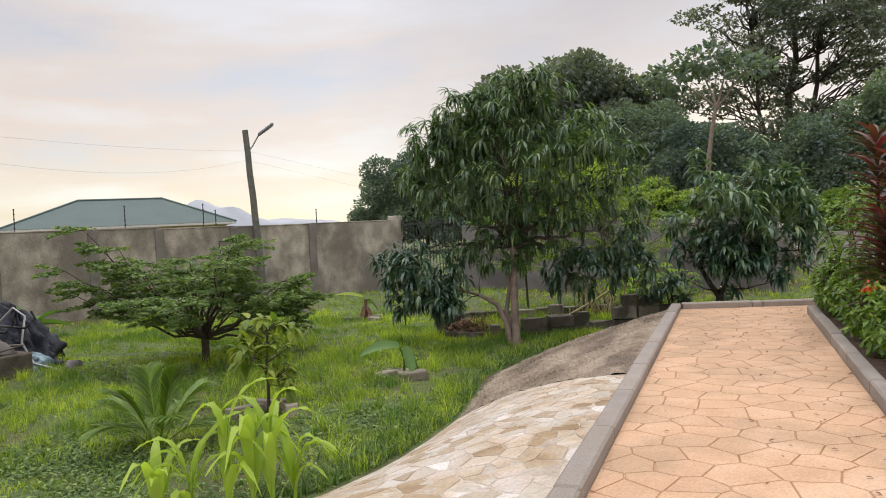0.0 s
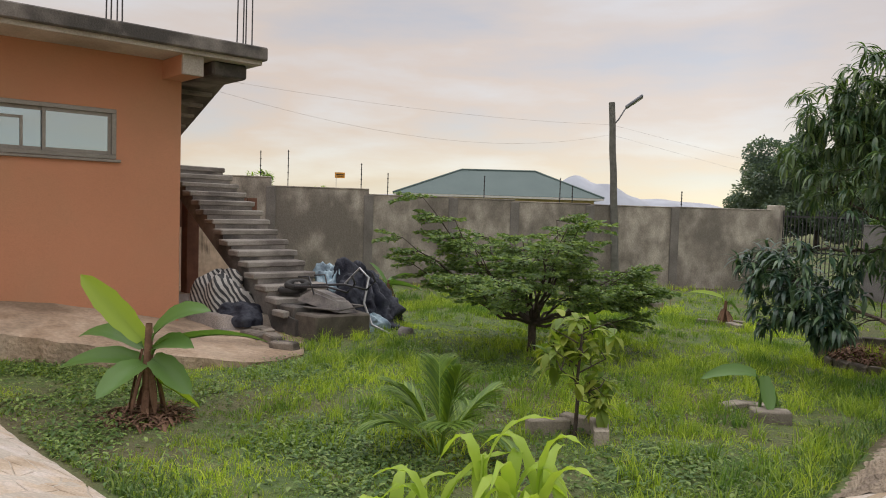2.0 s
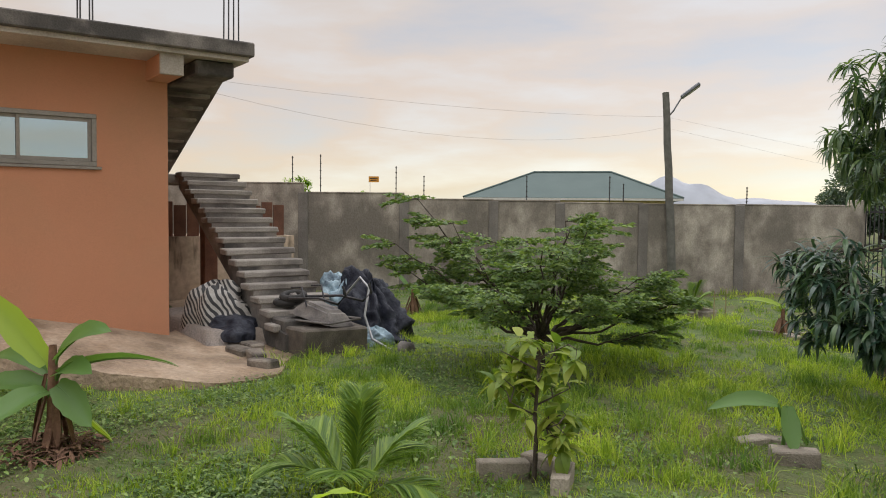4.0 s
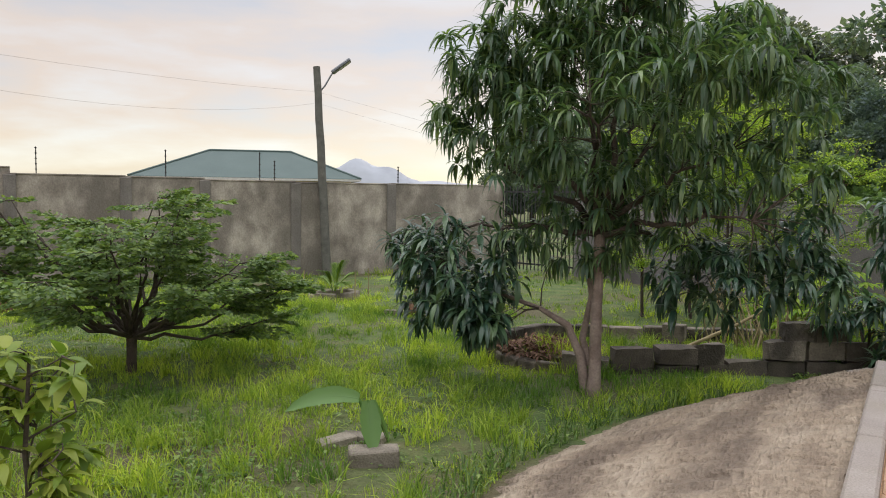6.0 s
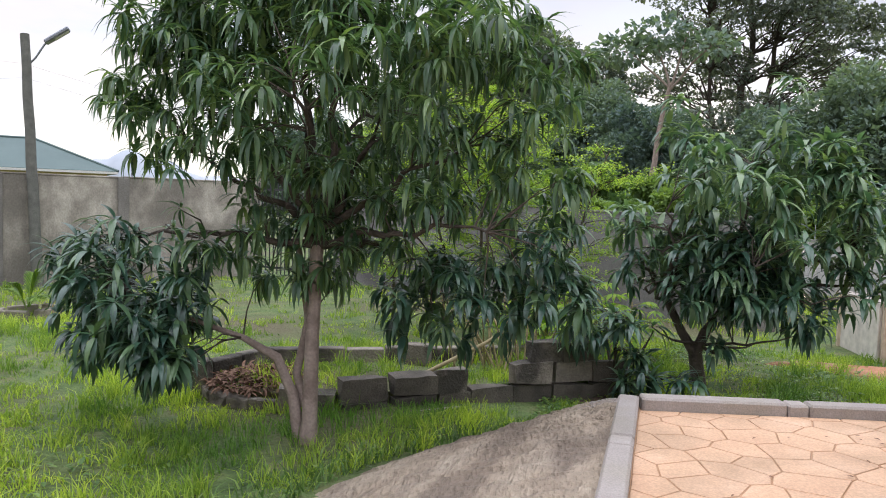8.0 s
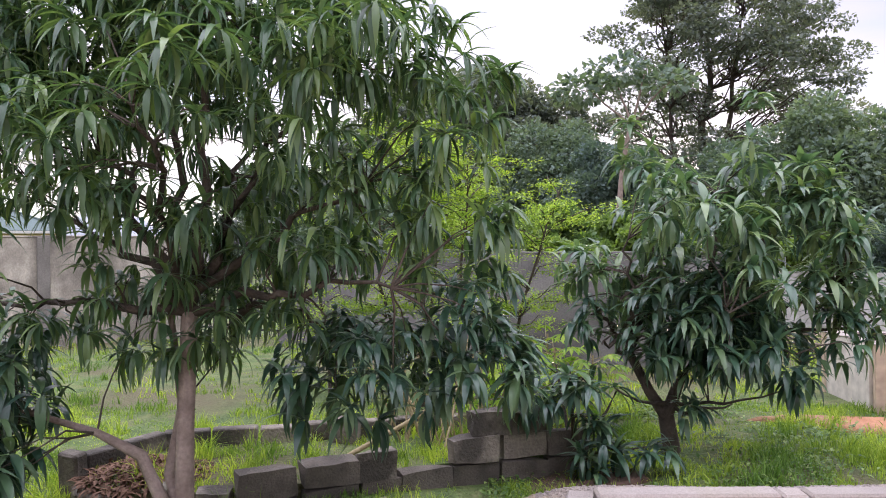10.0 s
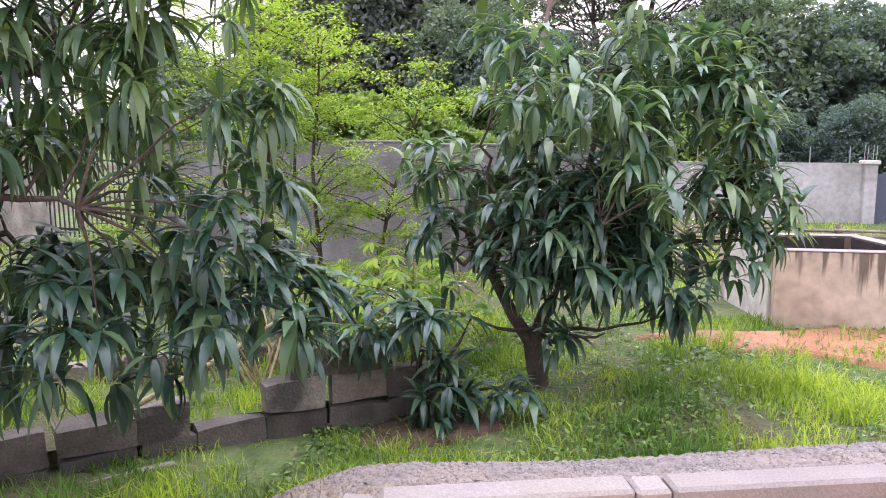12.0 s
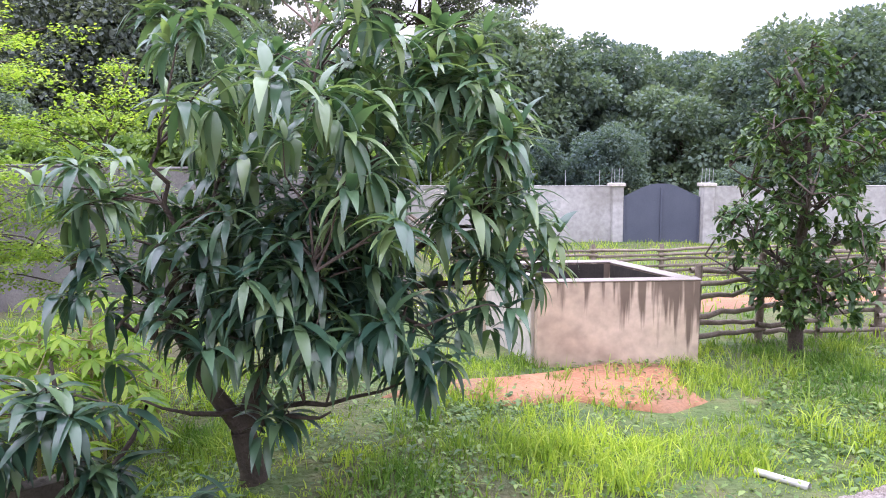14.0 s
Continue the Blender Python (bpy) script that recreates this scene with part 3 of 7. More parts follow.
WY0, WY1, WZ0, WZ1 = 5.02, 7.07, 2.2, 2.98
wall_with_hole(H[0] - 0.2, H[0], -8.0, H[1], -0.9, 3.87, WY0, WY1, WZ0, WZ1, "wall", M_ORANGE, house)
part("wall", box(-19.5, H[0] - 0.2, H[1] - 0.2, H[1], -0.9, 3.87), M_ORANGE, house)
part("wall", box(-19.7, -19.5, -8.0, H[1], -0.9, 3.72), M_ORANGE, house)
part("wall", box(-19.5, H[0] - 0.2, -8.2, -8.0, -0.9, 3.72), M_ORANGE, house)
part("floor_slab", box(-19.5, H[0] - 0.2, -8.0, H[1] - 0.2, -0.5, -0.3), M_SOFFIT, house)
part("roof_slab", box(-20.5, -11.2, -9.0, 9.17, 3.93, 4.15, 0.02), M_SLAB, house, "black-stained concrete roof slab edge")
part("soffit", box(-20.4, -11.28, -8.9, 9.1, 3.86, 3.93), M_SOFFIT, house)
part("ceiling_beam", box(-19.5, -12.2, H[1] - 0.5, H[1] - 0.22, 3.72, 3.86), M_SOFFIT, house)
part("beam_end", box(-12.25, -11.42, H[1] - 0.32, H[1] + 0.02, 3.55, 3.86, 0.01), M_ORANGE, house, "painted beam stub")
part("beam_end", box(-11.42, -11.36, H[1] - 0.32, H[1] + 0.02, 3.55, 3.87, 0.008), M_SOFFIT, house, "bare concrete beam end")
part("edge_beam", box(-20, -11.5, 8.35, 8.95, 3.62, 3.86, 0.03), M_SLAB, house)
for y in (6.9, 9.0):
    for k in range(4):
        dx, dy = (k % 2) * 0.22, (k // 2) * 0.16
        tube_part("rebar", [[((-11.45 - dx, y - dy, 4.1), 0.012), ((-11.45 - dx + 0.01 * k, y - dy, 5.3 if y > 8 else 4.65), 0.012)]], M_DARKSTEEL, house, "rusty starter bar", 5)
tube_part("soffit_lamp", [[((-11.6, 5.1, 3.86), 0.03), ((-11.6, 5.1, 3.8), 0.035), ((-11.6, 5.1, 3.70), 0.05), ((-11.6, 5.1, 3.66), 0.02)]], M_PVC, house, "small white lamp holder", 9)

win = thing("window_1", "aluminium sliding window with panes tinted like reflected sky", "window", kind="structure")
X = H[0]
FRM = 0.07
for a, b, c, d in ((WY0, WY1, WZ0, WZ0 + FRM), (WY0, WY1, WZ1 - FRM, WZ1), (WY0, WY0 + FRM, WZ0 + FRM, WZ1 - FRM), (WY1 - FRM, WY1, WZ0 + FRM, WZ1 - FRM)):
    part("window_frame", box(X - 0.12, X + 0.012, a, b, c, d, 0.006), M_ALU, win)
ymid = 6.05
for k, (a, b, xo) in enumerate(((WY0 + FRM, ymid + 0.04, -0.075), (ymid - 0.04, WY1 - FRM, -0.04))):
    for c, d, e, f in ((a, a + 0.05, WZ0 + FRM, WZ1 - FRM), (b - 0.05, b, WZ0 + FRM, WZ1 - FRM), (a + 0.05, b - 0.05, WZ0 + FRM, WZ0 + FRM + 0.05), (a + 0.05, b - 0.05, WZ1 - FRM - 0.05, WZ1 - FRM)):
        part("sash", box(X + xo - 0.015, X + xo + 0.015, c, d, e, f, 0.003), M_ALU, win)
    part("pane", box(X + xo - 0.003, X + xo + 0.003, a + 0.05, b - 0.05, WZ0 + FRM + 0.05, WZ1 - FRM - 0.05), M_PANE, win, "glass tinted with the blue of reflected sky")
# added bars imitate a window frame mirrored in the left pane
for c, d, e, f in ((5.42, 5.46, WZ0 + 0.12, WZ1 - 0.22), (5.72, 5.76, WZ0 + 0.12, WZ1 - 0.22), (5.46, 5.72, WZ1 - 0.26, WZ1 - 0.22)):
    part("reflected_frame_bar", box(X - 0.07, X - 0.055, c, d, e, f, 0.002), M_ALU, win)
part("window_sill", box(X - 0.02, X + 0.05, WY0 - 0.06, WY1 + 0.06, WZ0 - 0.05, WZ0 - 0.004, 0.008), M_ALU, win)

# outside stair: lower flight, landing, upper flight up to the roof
stair = thing("outside_stair", "worn bare concrete outside staircase climbing to the roof", "staircase")
TREAD, RISE, Y0, Y1 = 0.344, 0.18, 9.28, 10.52
N_STEP = 15
X_TOP = -15.52
for i in range(N_STEP):
    x1 = X_TOP + TREAD * i
    z1 = 2.33 - RISE * i
    part("step", box(x1 - 0.37, x1 + 0.02, Y0 + 0.03 * math.sin(i * 2.1), Y1 + 0.02 * math.sin(i * 1.7), z1 - 0.105, z1, 0.018, 0.006), M_STEP, stair)
flight = bmesh.new()
prof = [(X_TOP - 0.35, 2.23), (X_TOP - 0.35, 2.02), (-10.95, -0.66), (-10.45, -0.66), (-10.45, -0.30)]
for i in range(N_STEP - 1, 0, -1):
    prof += [(X_TOP + TREAD * (i - 1) + 0.0, 2.33 - RISE * i - 0.02), (X_TOP + TREAD * (i - 1) + 0.0, 2.33 - RISE * (i - 1) - 0.10)]
lo = [flight.verts.new((x, Y0 + 0.06, z)) for x, z in prof]
hi = [flight.verts.new((x, Y1 - 0.05, z)) for x, z in prof]
flight.faces.new(lo), flight.faces.new(hi[::-1])
for i in range(len(prof)):
    j = (i + 1) % len(prof)
    flight.faces.new((lo[j], lo[i], hi[i], hi[j]))
bmesh.ops.recalc_face_normals(flight, faces=list(flight.faces))
# waist drawn in a darker concrete than the treads
part("flight", flight, M_SLAB, stair, "dark concrete stair waist")
part("landing", box(-17.2, X_TOP - 0.36, 8.2, Y1, 2.1, 2.3, 0.02), M_STEP, stair)
part("pier", box(-16.6, -16.3, 10.0, 10.3, -0.7, 2.1, 0.02), M_PLANK, stair, "dark red-brown painted pier")
upper = bmesh.new()
prof = [(-16.45, 2.16), (-12.62, 3.82), (-12.4, 3.92), (-12.9, 3.92), (-16.45, 2.45)]
lo = [upper.verts.new((x, 8.2, z)) for x, z in prof]
hi = [upper.verts.new((x, 9.2, z)) for x, z in prof]
upper.faces.new(lo), upper.faces.new(hi[::-1])
for i in range(len(prof)):
    j = (i + 1) % len(prof)
    upper.faces.new((lo[j], lo[i], hi[i], hi[j]))
bmesh.ops.recalc_face_normals(upper, faces=list(upper.faces))
part("upper_flight", upper, M_SLAB, stair, "dark concrete underside of the upper flight")
for i in range(9):
    x = -16.3 + 0.39 * i
    part("step", box(x, x + 0.40, 8.22, 9.12, 2.36 + 0.165 * i, 2.50 + 0.165 * i, 0.015), M_STEP, stair)

plinth = thing("stair_plinth", "mould-blackened concrete block at the stair's foot", "plinth")
part("block", box(-10.95, -9.95, 9.40, 10.48, -0.75, -0.19, 0.03, 0.014), M_BLOCK_DARK, plinth)
part("upper_block", box(-11.5, -10.55, 9.38, 10.47, -0.45, -0.10, 0.03, 0.012), M_SLAB, plinth)
for k, (x, y, a, w) in enumerate(((-10.6, 8.7, 10, 0.5), (-10.05, 8.75, -8, 0.42), (-9.6, 8.65, 25, 0.4), (-10.9, 9.0, 4, 0.45))):
    lump = thing("broken_block", "broken grey sandcrete block lying on the dirt", "block", "rubble by the stair", (x, y, float(ground_z(x, y)) + 0.03), a)
    part("block", box(-w / 2, w / 2, -0.11, 0.11, -0.05, 0.13, 0.02, 0.012), M_BLOCK, lump)

# wall and boards behind the stair
tagged(part("wall_behind_stair", box(-19.5, -17.4, 8.12, 12.6, -0.8, 0.95), M_TANK), "stained pinkish plaster dwarf wall behind stair", "wall", kind="structure")
boards = thing("board_screen", "red-brown upright timber boards above dwarf wall", "fence")
for k in range(14):
    part("board", box(-17.55, -17.5, 8.2 + 0.3 * k, 8.47 + 0.3 * k, 0.95, 1.72 + 0.05 * math.sin(k * 2.2), 0.006), M_PLANK, boards)

# trodden apron before the house
def patch(name, outline, lift, material, label, category, res=0.25):
    """A thin sheet of other ground, with an uneven edge, following the land."""
    P = np.array(outline, float)
    c = P.mean(0)
    vs, fs = [], []
    rings, seg = 8, 64
    cum = np.concatenate(([0], np.cumsum(np.linalg.norm(np.diff(np.vstack((P, P[:1])), axis=0), axis=1))))
    Q = np.vstack((P, P[:1]))
    for r in range(rings + 1):
        for k in range(seg):
            s = cum[-1] * k / seg
            e = np.array((np.interp(s, cum, Q[:, 0]), np.interp(s, cum, Q[:, 1])))
            w = 1.02 + 0.05 * noise.noise((e[0] * 1.3, e[1] * 1.3, 5))
            p = c + (e - c) * w * r / rings
            z = float(ground_z(p[0], p[1])) + lift(p) * (1 - (r / rings) ** 24) - (0.03 if r == rings else 0)
            vs.append((p[0], p[1], z))
    for r in range(rings):
        for k in range(seg):
            a, b = r * seg + k, r * seg + (k + 1) % seg
            fs.append((a, b, b + seg, a + seg)[::-1])
    return tagged(raw(name, vs, fs, material, None, label, True), label, category, kind="structure")


APRON_IN = [(-12.2, 4.0, 0.08), (-12.2, 5.4, 0.07), (-12.2, 6.2, -0.03), (-12.2, 7.0, -0.19), (-12.2, 8.1, -0.44), (-14.0, 9.0, -0.48), (-17.4, 9.4, -0.48), (-17.4, 12.0, -0.52)]
APRON_OUT = [(-11.6, 4.0, -0.05), (-11.05, 5.1, -0.22), (-10.35, 5.9, -0.33), (-9.65, 6.7, -0.43), (-8.85, 7.8, -0.555), (-9.1, 8.7, -0.57), (-10.2, 9.3, -0.57), (-11.6, 10.8, -0.57)]
a_in, a_out = resample(APRON_IN, 71), resample(APRON_OUT, 71)
vs, fs = [], []
for i in range(71):
    for j in range(17):
        v = j / 15
        p = a_in[i] + (a_out[i] - a_in[i]) * min(1.0, v)
        wander = 0.10 * noise.noise((i * 0.35, 4.0, 1.0)) * min(1, v) ** 2
        d = (a_out[i] - a_in[i]) / np.linalg.norm(a_out[i] - a_in[i])
        p = p + d * wander + np.array((0, 0, 0.012 * noise.noise((p[0] * 2.5, p[1] * 2.5, 2))))
        if j == 16:
            p = p + np.array((0, 0, -0.5))
        vs.append(tuple(p))
for i in range(70):
    for j in range(16):
        a = i * 17 + j
        fs.append((a, a + 1, a + 18, a + 17))
tagged(raw("dirt_apron", vs, fs, M_DIRT, None, "", False), "pale trodden dirt and worn screed ramp beside the house", "dirt", kind="structure")
patch("gravel_heap_under_stair", [(-14.5, 8.3), (-11.2, 8.4), (-11.2, 9.6), (-14.5, 10)], lambda p: 0.32, M_GRAVEL, "dark gravel spread under the staircase", "gravel")
patch("red_earth_patch", [(1.5, 18.75), (2.1, 18.7), (2.6, 18.4), (3.2, 18.55), (3.9, 18.1), (4.35, 18.3), (4.3, 18.8), (4.5, 19.4), (3.9, 19.55), (3.2, 19.3), (2.6, 19.15), (2.0, 19.1)], lambda p: 0.05, M_EARTH, "bare red earth patch before the tank", "earth")
patch("red_earth_yard", [(5.2, 22), (12, 21.5), (16, 24), (12, 26), (6, 25.5)], lambda p: 0.04, M_EARTH, "bare red earth yard behind the pole fence", "earth")
patch("soil_patch", [(-0.6, 16.05), (0.1, 16.1), (0.5, 16.35), (0.3, 16.75), (-0.4, 16.7), (-0.7, 16.4)], lambda p: 0.04, M_SOIL, "bare dark reddish soil patch under mango tree", "earth")

# ---------------------------------------------------------------- boundary walls
def wall_run(name, a, b, tops, label, material=M_WALL, thick=0.18, columns=True):
    """A stepped wall from a to b; tops: fractions along and top heights."""
    root = thing(name, label, "wall", kind="structure")
    a, b = Vector(a), Vector(b)
    for k, (f0, f1, z) in enumerate(tops):
        p, q = a.lerp(b, f0), a.lerp(b, f1)
        low = min(float(ground_z(p.x, p.y)), float(ground_z(q.x, q.y))) - 0.3
        part("wall_panel", box_between(p, q, thick, low, z, 0.012), material, root)
        part("coping", box_between(p, q, thick + 0.03, z - 0.002, z + 0.035, 0.008), material, root)
        if columns:
            part("column", box_between(p - (q - p).normalized() * 0.13, p + (q - p).normalized() * 0.13, thick + 0.10, low, z + 0.0, 0.01), M_COLUMN, root)
    return root


WA, WB = (-18.963, 13.58), (-10.435, 26.193)
wall_run("wall_west", WA, WB, [(0.0, 0.18, 2.05), (0.18, 0.34, 1.90), (0.34, 0.46, 1.88), (0.46, 0.61, 1.84), (0.61, 0.785, 1.82), (0.785, 1.0, 1.83)],
         "weathered grey cement-rendered boundary wall with columns")
wall_run("wall_west_upper", (-24, 6.1), WA, [(0.0, 0.5, 2.5), (0.5, 1.0, 2.3)], "weathered grey rendered boundary wall behind house")
part("wall_end_column", box(-10.6, -10.2, 26.0, 26.4, -0.9, 2.0, 0.02), M_WALL, bpy.data.objects["wall_west"])
wall_run("wall_north", (-7.6, 25.6), (2.0, 22.2), [(0.0, 0.62, 1.47), (0.62, 1.0, 1.42)], "grey rendered wall behind the shrubs, coloured darker for shade", M_WALL_SHADE, columns=False)
wall_run("wall_north_return", (2.0, 22.2), (3.4, 44.0), [(0.0, 0.5, 1.0), (0.5, 1.0, 0.2)], "grey rendered boundary wall running away downhill", M_WALL)
G0, G1 = Vector((14.25, 46.65)), Vector((18.1, 45.4))
GATE_LIFT = 0.30
wall_run("wall_far", (3.4, 48.9), G0 + (G0 - G1).normalized() * 0.25, [(0.0, 0.35, 0.22), (0.35, 0.7, 0.2), (0.7, 1.0, 0.18)], "pale rendered far boundary wall with wire above", M_WALL_PALE, columns=False)
wall_run("wall_far_east", G1 + (G1 - G0).normalized() * 0.25, (40, 40.2), [(0.0, 0.4, 0.15), (0.4, 1.0, 0.13)], "pale rendered far wall beyond the gate", M_WALL_PALE, columns=False)

# steel gate at the end of the west wall
gate_w = thing("bar_gate", "dark steel bar gate in the boundary wall", "gate")
g0, g1 = Vector((-10.15, 26.2)), Vector((-7.7, 25.65))
for z in (-0.4, 0.6, 1.65):
    part("rail", box_between(g0, g1, 0.04, z, z + 0.05), M_DARKSTEEL, gate_w)
for k in range(20):
    p = g0.lerp(g1, k / 19)
    part("bar", box(p.x - 0.012, p.x + 0.012, p.y - 0.012, p.y + 0.012, -0.55, 1.85), M_DARKSTEEL, gate_w)

# far gate
gate = thing("blue_gate", "slate-blue sheet-metal gate with humped top", "gate")
gd = (G1 - G0).normalized()
p0, p1 = G0 + gd * 0.28, G1 - gd * 0.28
gl = (p1 - p0).length
bm = bmesh.new()
arch = [(0, -2.7), (gl, -2.7), (gl, -0.62 + GATE_LIFT)] + [(gl * (1 - s), -0.62 + GATE_LIFT + 0.62 * min(1, math.sin(math.pi * s) * 1.05) * (0.75 + 0.25 * math.sin(math.pi * s))) for s in np.linspace(0.06, 0.94, 12)] + [(0, -0.62 + GATE_LIFT)]
fr = [bm.verts.new((*(p0 + gd * u), w)) for u, w in arch]
bk = [bm.verts.new((*(p0 + gd * u + Vector((-gd.y, gd.x)) * 0.06), w)) for u, w in arch]
bm.faces.new(fr), bm.faces.new(bk[::-1])
for i in range(len(arch)):
    j = (i + 1) % len(arch)
    bm.faces.new((fr[j], fr[i], bk[i], bk[j]))
bmesh.ops.recalc_face_normals(bm, faces=list(bm.faces))
part("leaf_panel", bm, M_GATE, gate)
for k in range(3):
    q = p0 + gd * (gl * (0.02 + 0.48 * k))
    part("stile", box(q.x - 0.04, q.x + 0.04, q.y - 0.07, q.y - 0.01, -2.7, -0.7 + GATE_LIFT + (0.5 if k == 1 else 0)), M_GATE, gate)
for g in (G0, G1):
    pil = thing("gate_pillar", "pale rendered gate pillar with starter bars", "pillar", "gate pillars", (g.x, g.y, -2.9 + GATE_LIFT))
    part("shaft", box(-0.26, 0.26, -0.26, 0.26, -0.4, 2.86, 0.02), M_WALL_PALE, pil)
    part("cap", box(-0.33, 0.33, -0.33, 0.33, 2.78, 2.93, 0.02), M_TANK_SIDE, pil)
    for k in range(4):
        dx, dy = -0.18 + 0.36 * (k % 2), -0.18 + 0.36 * (k // 2)
        tube_part("starter_bar", [[((dx, dy, 2.9), 0.014), ((dx + 0.02, dy, 3.6), 0.014)]], M_GALV, pil, "", 4)
for k in range(7):
    q = Vector((3.4, 48.9)).lerp(G0, (k + 0.5) / 7)
    pst = thing("wall_wire_post", "thin steel wire post on the far wall", "post", "far wall posts", (q.x, q.y, 0.19))
    tube_part("stem", [[((0, 0, -0.1), 0.02), ((0, 0, 0.75), 0.02)]], M_GALV, pst, "", 5)

# electric-fence posts on the west wall, with wires
for k, (f, h, z) in enumerate(((-0.02, 1.0, 2.05), (0.03, 1.05, 2.05), (0.165, 0.75, 2.05), (0.215, 0.65, 1.9), (0.40, 0.7, 1.88), (0.55, 0.75, 1.84), (0.575, 0.55, 1.84), (0.80, 0.5, 1.83))):
    q = Vector(WA).lerp(Vector(WB), f)
    post = thing("fence_energiser_post", "thin steel post with insulators on the boundary wall", "post", "electric fence posts", (q.x, q.y, z))
    tube_part("stem", [[((0, 0, -0.5), 0.014), ((0, 0, h), 0.014)]], M_DARKSTEEL, post, "", 6)
    for j in range(5):
        zz = h * (0.2 + 0.19 * j)
        tube_part("insulator", [[((0.0, 0, zz - 0.02), 0.012), ((0.0, 0, zz), 0.03), ((0.0, 0, zz + 0.02), 0.012)]], M_RUBBER, post, "", 6)
q = Vector(WA).lerp(Vector(WB), 0.125)
sign = thing("warning_sign", "small amber warning plate hung on the fence wire", "sign", at=(q.x, q.y, 2.36), turn=54)
part("plate", box(-0.14, 0.14, -0.004, 0.004, 0.0, 0.16, 0.002), M_SIGN, sign)
part("lettering_bar", box(-0.10, 0.10, -0.007, -0.005, 0.09, 0.115), M_DARKSTEEL, sign, "dark unreadable line of writing")
part("lettering_bar", box(-0.08, 0.08, -0.007, -0.005, 0.045, 0.065), M_DARKSTEEL, sign, "dark unreadable line of writing")
tube_part("hanger", [[((-0.1, 0, -0.5), 0.006), ((-0.1, 0, 0.16), 0.006)]], M_GALV, sign, "", 4)

# ---------------------------------------------------------------- lamp pole and wires
pole = thing("lamp_pole", "leaning weathered timber pole carrying a street lamp", "lamp post")
PB, PT = np.array((-12.95, 21.65, -0.75)), np.array((-13.52, 21.85, 4.90))
tube_part("pole", [bent(PB, PT, 0.125, 0.095, 8, wobble=0.015)], M_POLE, pole, sides=10)
side = np.array((0.78, 0.55, 0.0)) * 0.9
tube_part("bracket", [[(PT + (0, 0, -0.75), 0.022), (PT + side * 0.25 + (0, 0, -0.5), 0.022), (PT + side * 0.45 + (0, 0, -0.2), 0.022), (PT + side * 0.6 + (0, 0, -0.05), 0.022)]], M_LAMPHEAD, pole)
lamp_bm = box(-0.15, 0.15, -0.26, 0.34, -0.04, 0.05, 0.025)
lamp_bm.transform(look(tuple(PT + side * 0.72 + (0, 0, 0.0)), tuple(PT + side * 1.7 + (0, 0, 0.62))) @ Matrix.Rotation(radians(-90), 4, "X"))
head = part("lamp_head", lamp_bm, M_LAMPHEAD, pole, "grey cast lamp head")
lens_bm = box(-0.11, 0.11, -0.05, 0.30, -0.05, -0.035, 0.004)
lens_bm.transform(look(tuple(PT + side * 0.72), tuple(PT + side * 1.7 + (0, 0, 0.62))) @ Matrix.Rotation(radians(-90), 4, "X"))
part("lens", lens_bm, M_PVC, head, "unlit pale lamp lens")
for k, (z0, zr, drop) in enumerate(((-0.65, 3.75, -0.15), (-0.95, 3.55, -0.55))):
    wire = thing("overhead_wire", "thin sagging overhead cable from pole to house", "cable", "overhead wires")
    tube_part("cable", [bent(PT + (0, 0, z0), (-12.6, 8.9, zr), 0.0018, 0.0018, 14, drop)], M_WOOD, wire, "", 4)
    wire2 = thing("overhead_wire", "thin overhead cable leaving the pole", "cable", "overhead wires")
    tube_part("cable", [bent(PT + (0, 0, z0), (4.0, 60, 1.5 - k), 0.0016, 0.0016, 10, -1.2)], M_DARKSTEEL, wire2, "", 4)

# ---------------------------------------------------------------- tank
tank = thing("water_tank", "open limewashed block water tank with mould streaks", "tank")
corners = [Vector((3.13, 19.55)), Vector((4.73, 19.41)), Vector((4.42, 20.92)), Vector((2.86, 21.02))]
for i in range(4):
    a, b = corners[i], corners[(i + 1) % 4]
    d = (b - a).normalized()
    inner = Vector((-d.y, d.x)) * 0.075
    part("tank_wall", box_between(a + inner + d * (0.152 if i % 2 else 0.0), b + inner - d * (0.152 if i % 2 else 0.0), 0.15, -0.95, 0.345, 0.006), M_TANK_SIDE if i == 3 else M_TANK, tank)
    part("rim", box_between(a + inner + d * (0.155 if i % 2 else -0.015), b + inner - d * (0.155 if i % 2 else -0.015), 0.165, 0.347, 0.362, 0.006), M_KERB, tank, "weathered concrete rim")
for i in range(4):
    a, b = corners[i], corners[(i + 1) % 4]
    d = (b - a).normalized()
    inner = Vector((-d.y, d.x)) * 0.156
    part("lining", box_between(a + inner + d * 0.17, b + inner - d * 0.17, 0.008, -0.5, 0.335), M_ALGAE, tank, "black algae-stained inside lining")
part("tank_floor", prism([c.lerp((corners[0] + corners[2]) / 2, 0.15) for c in corners], -0.7, -0.3), M_MOULD, tank)


# ---------------------------------------------------------------- growing things
def in_blob(n, centre, radii, hollow=0.5, clump=0.9, gap=-0.15):
    """Points in the outer part of an uneven blob, with gaps where the noise is low."""
    out = []
    while len(out) < n:
        d = rng.normal(0, 1, 3)
        d /= np.linalg.norm(d)
        if noise.noise((d[0] * 2.1 + centre[0], d[1] * 2.1 + centre[1], d[2] * 2.1)) < gap and rng.random() < 0.75:
            continue
        bulge = 1 + 0.22 * noise.noise((d[0] * 1.7 + 9, d[1] * 1.7 + centre[0], d[2] * 1.7 + clump))
        out.append((np.array(centre) + d * np.array(radii) * bulge * (hollow + (1 - hollow) * rng.random() ** 0.6), d))
    return out


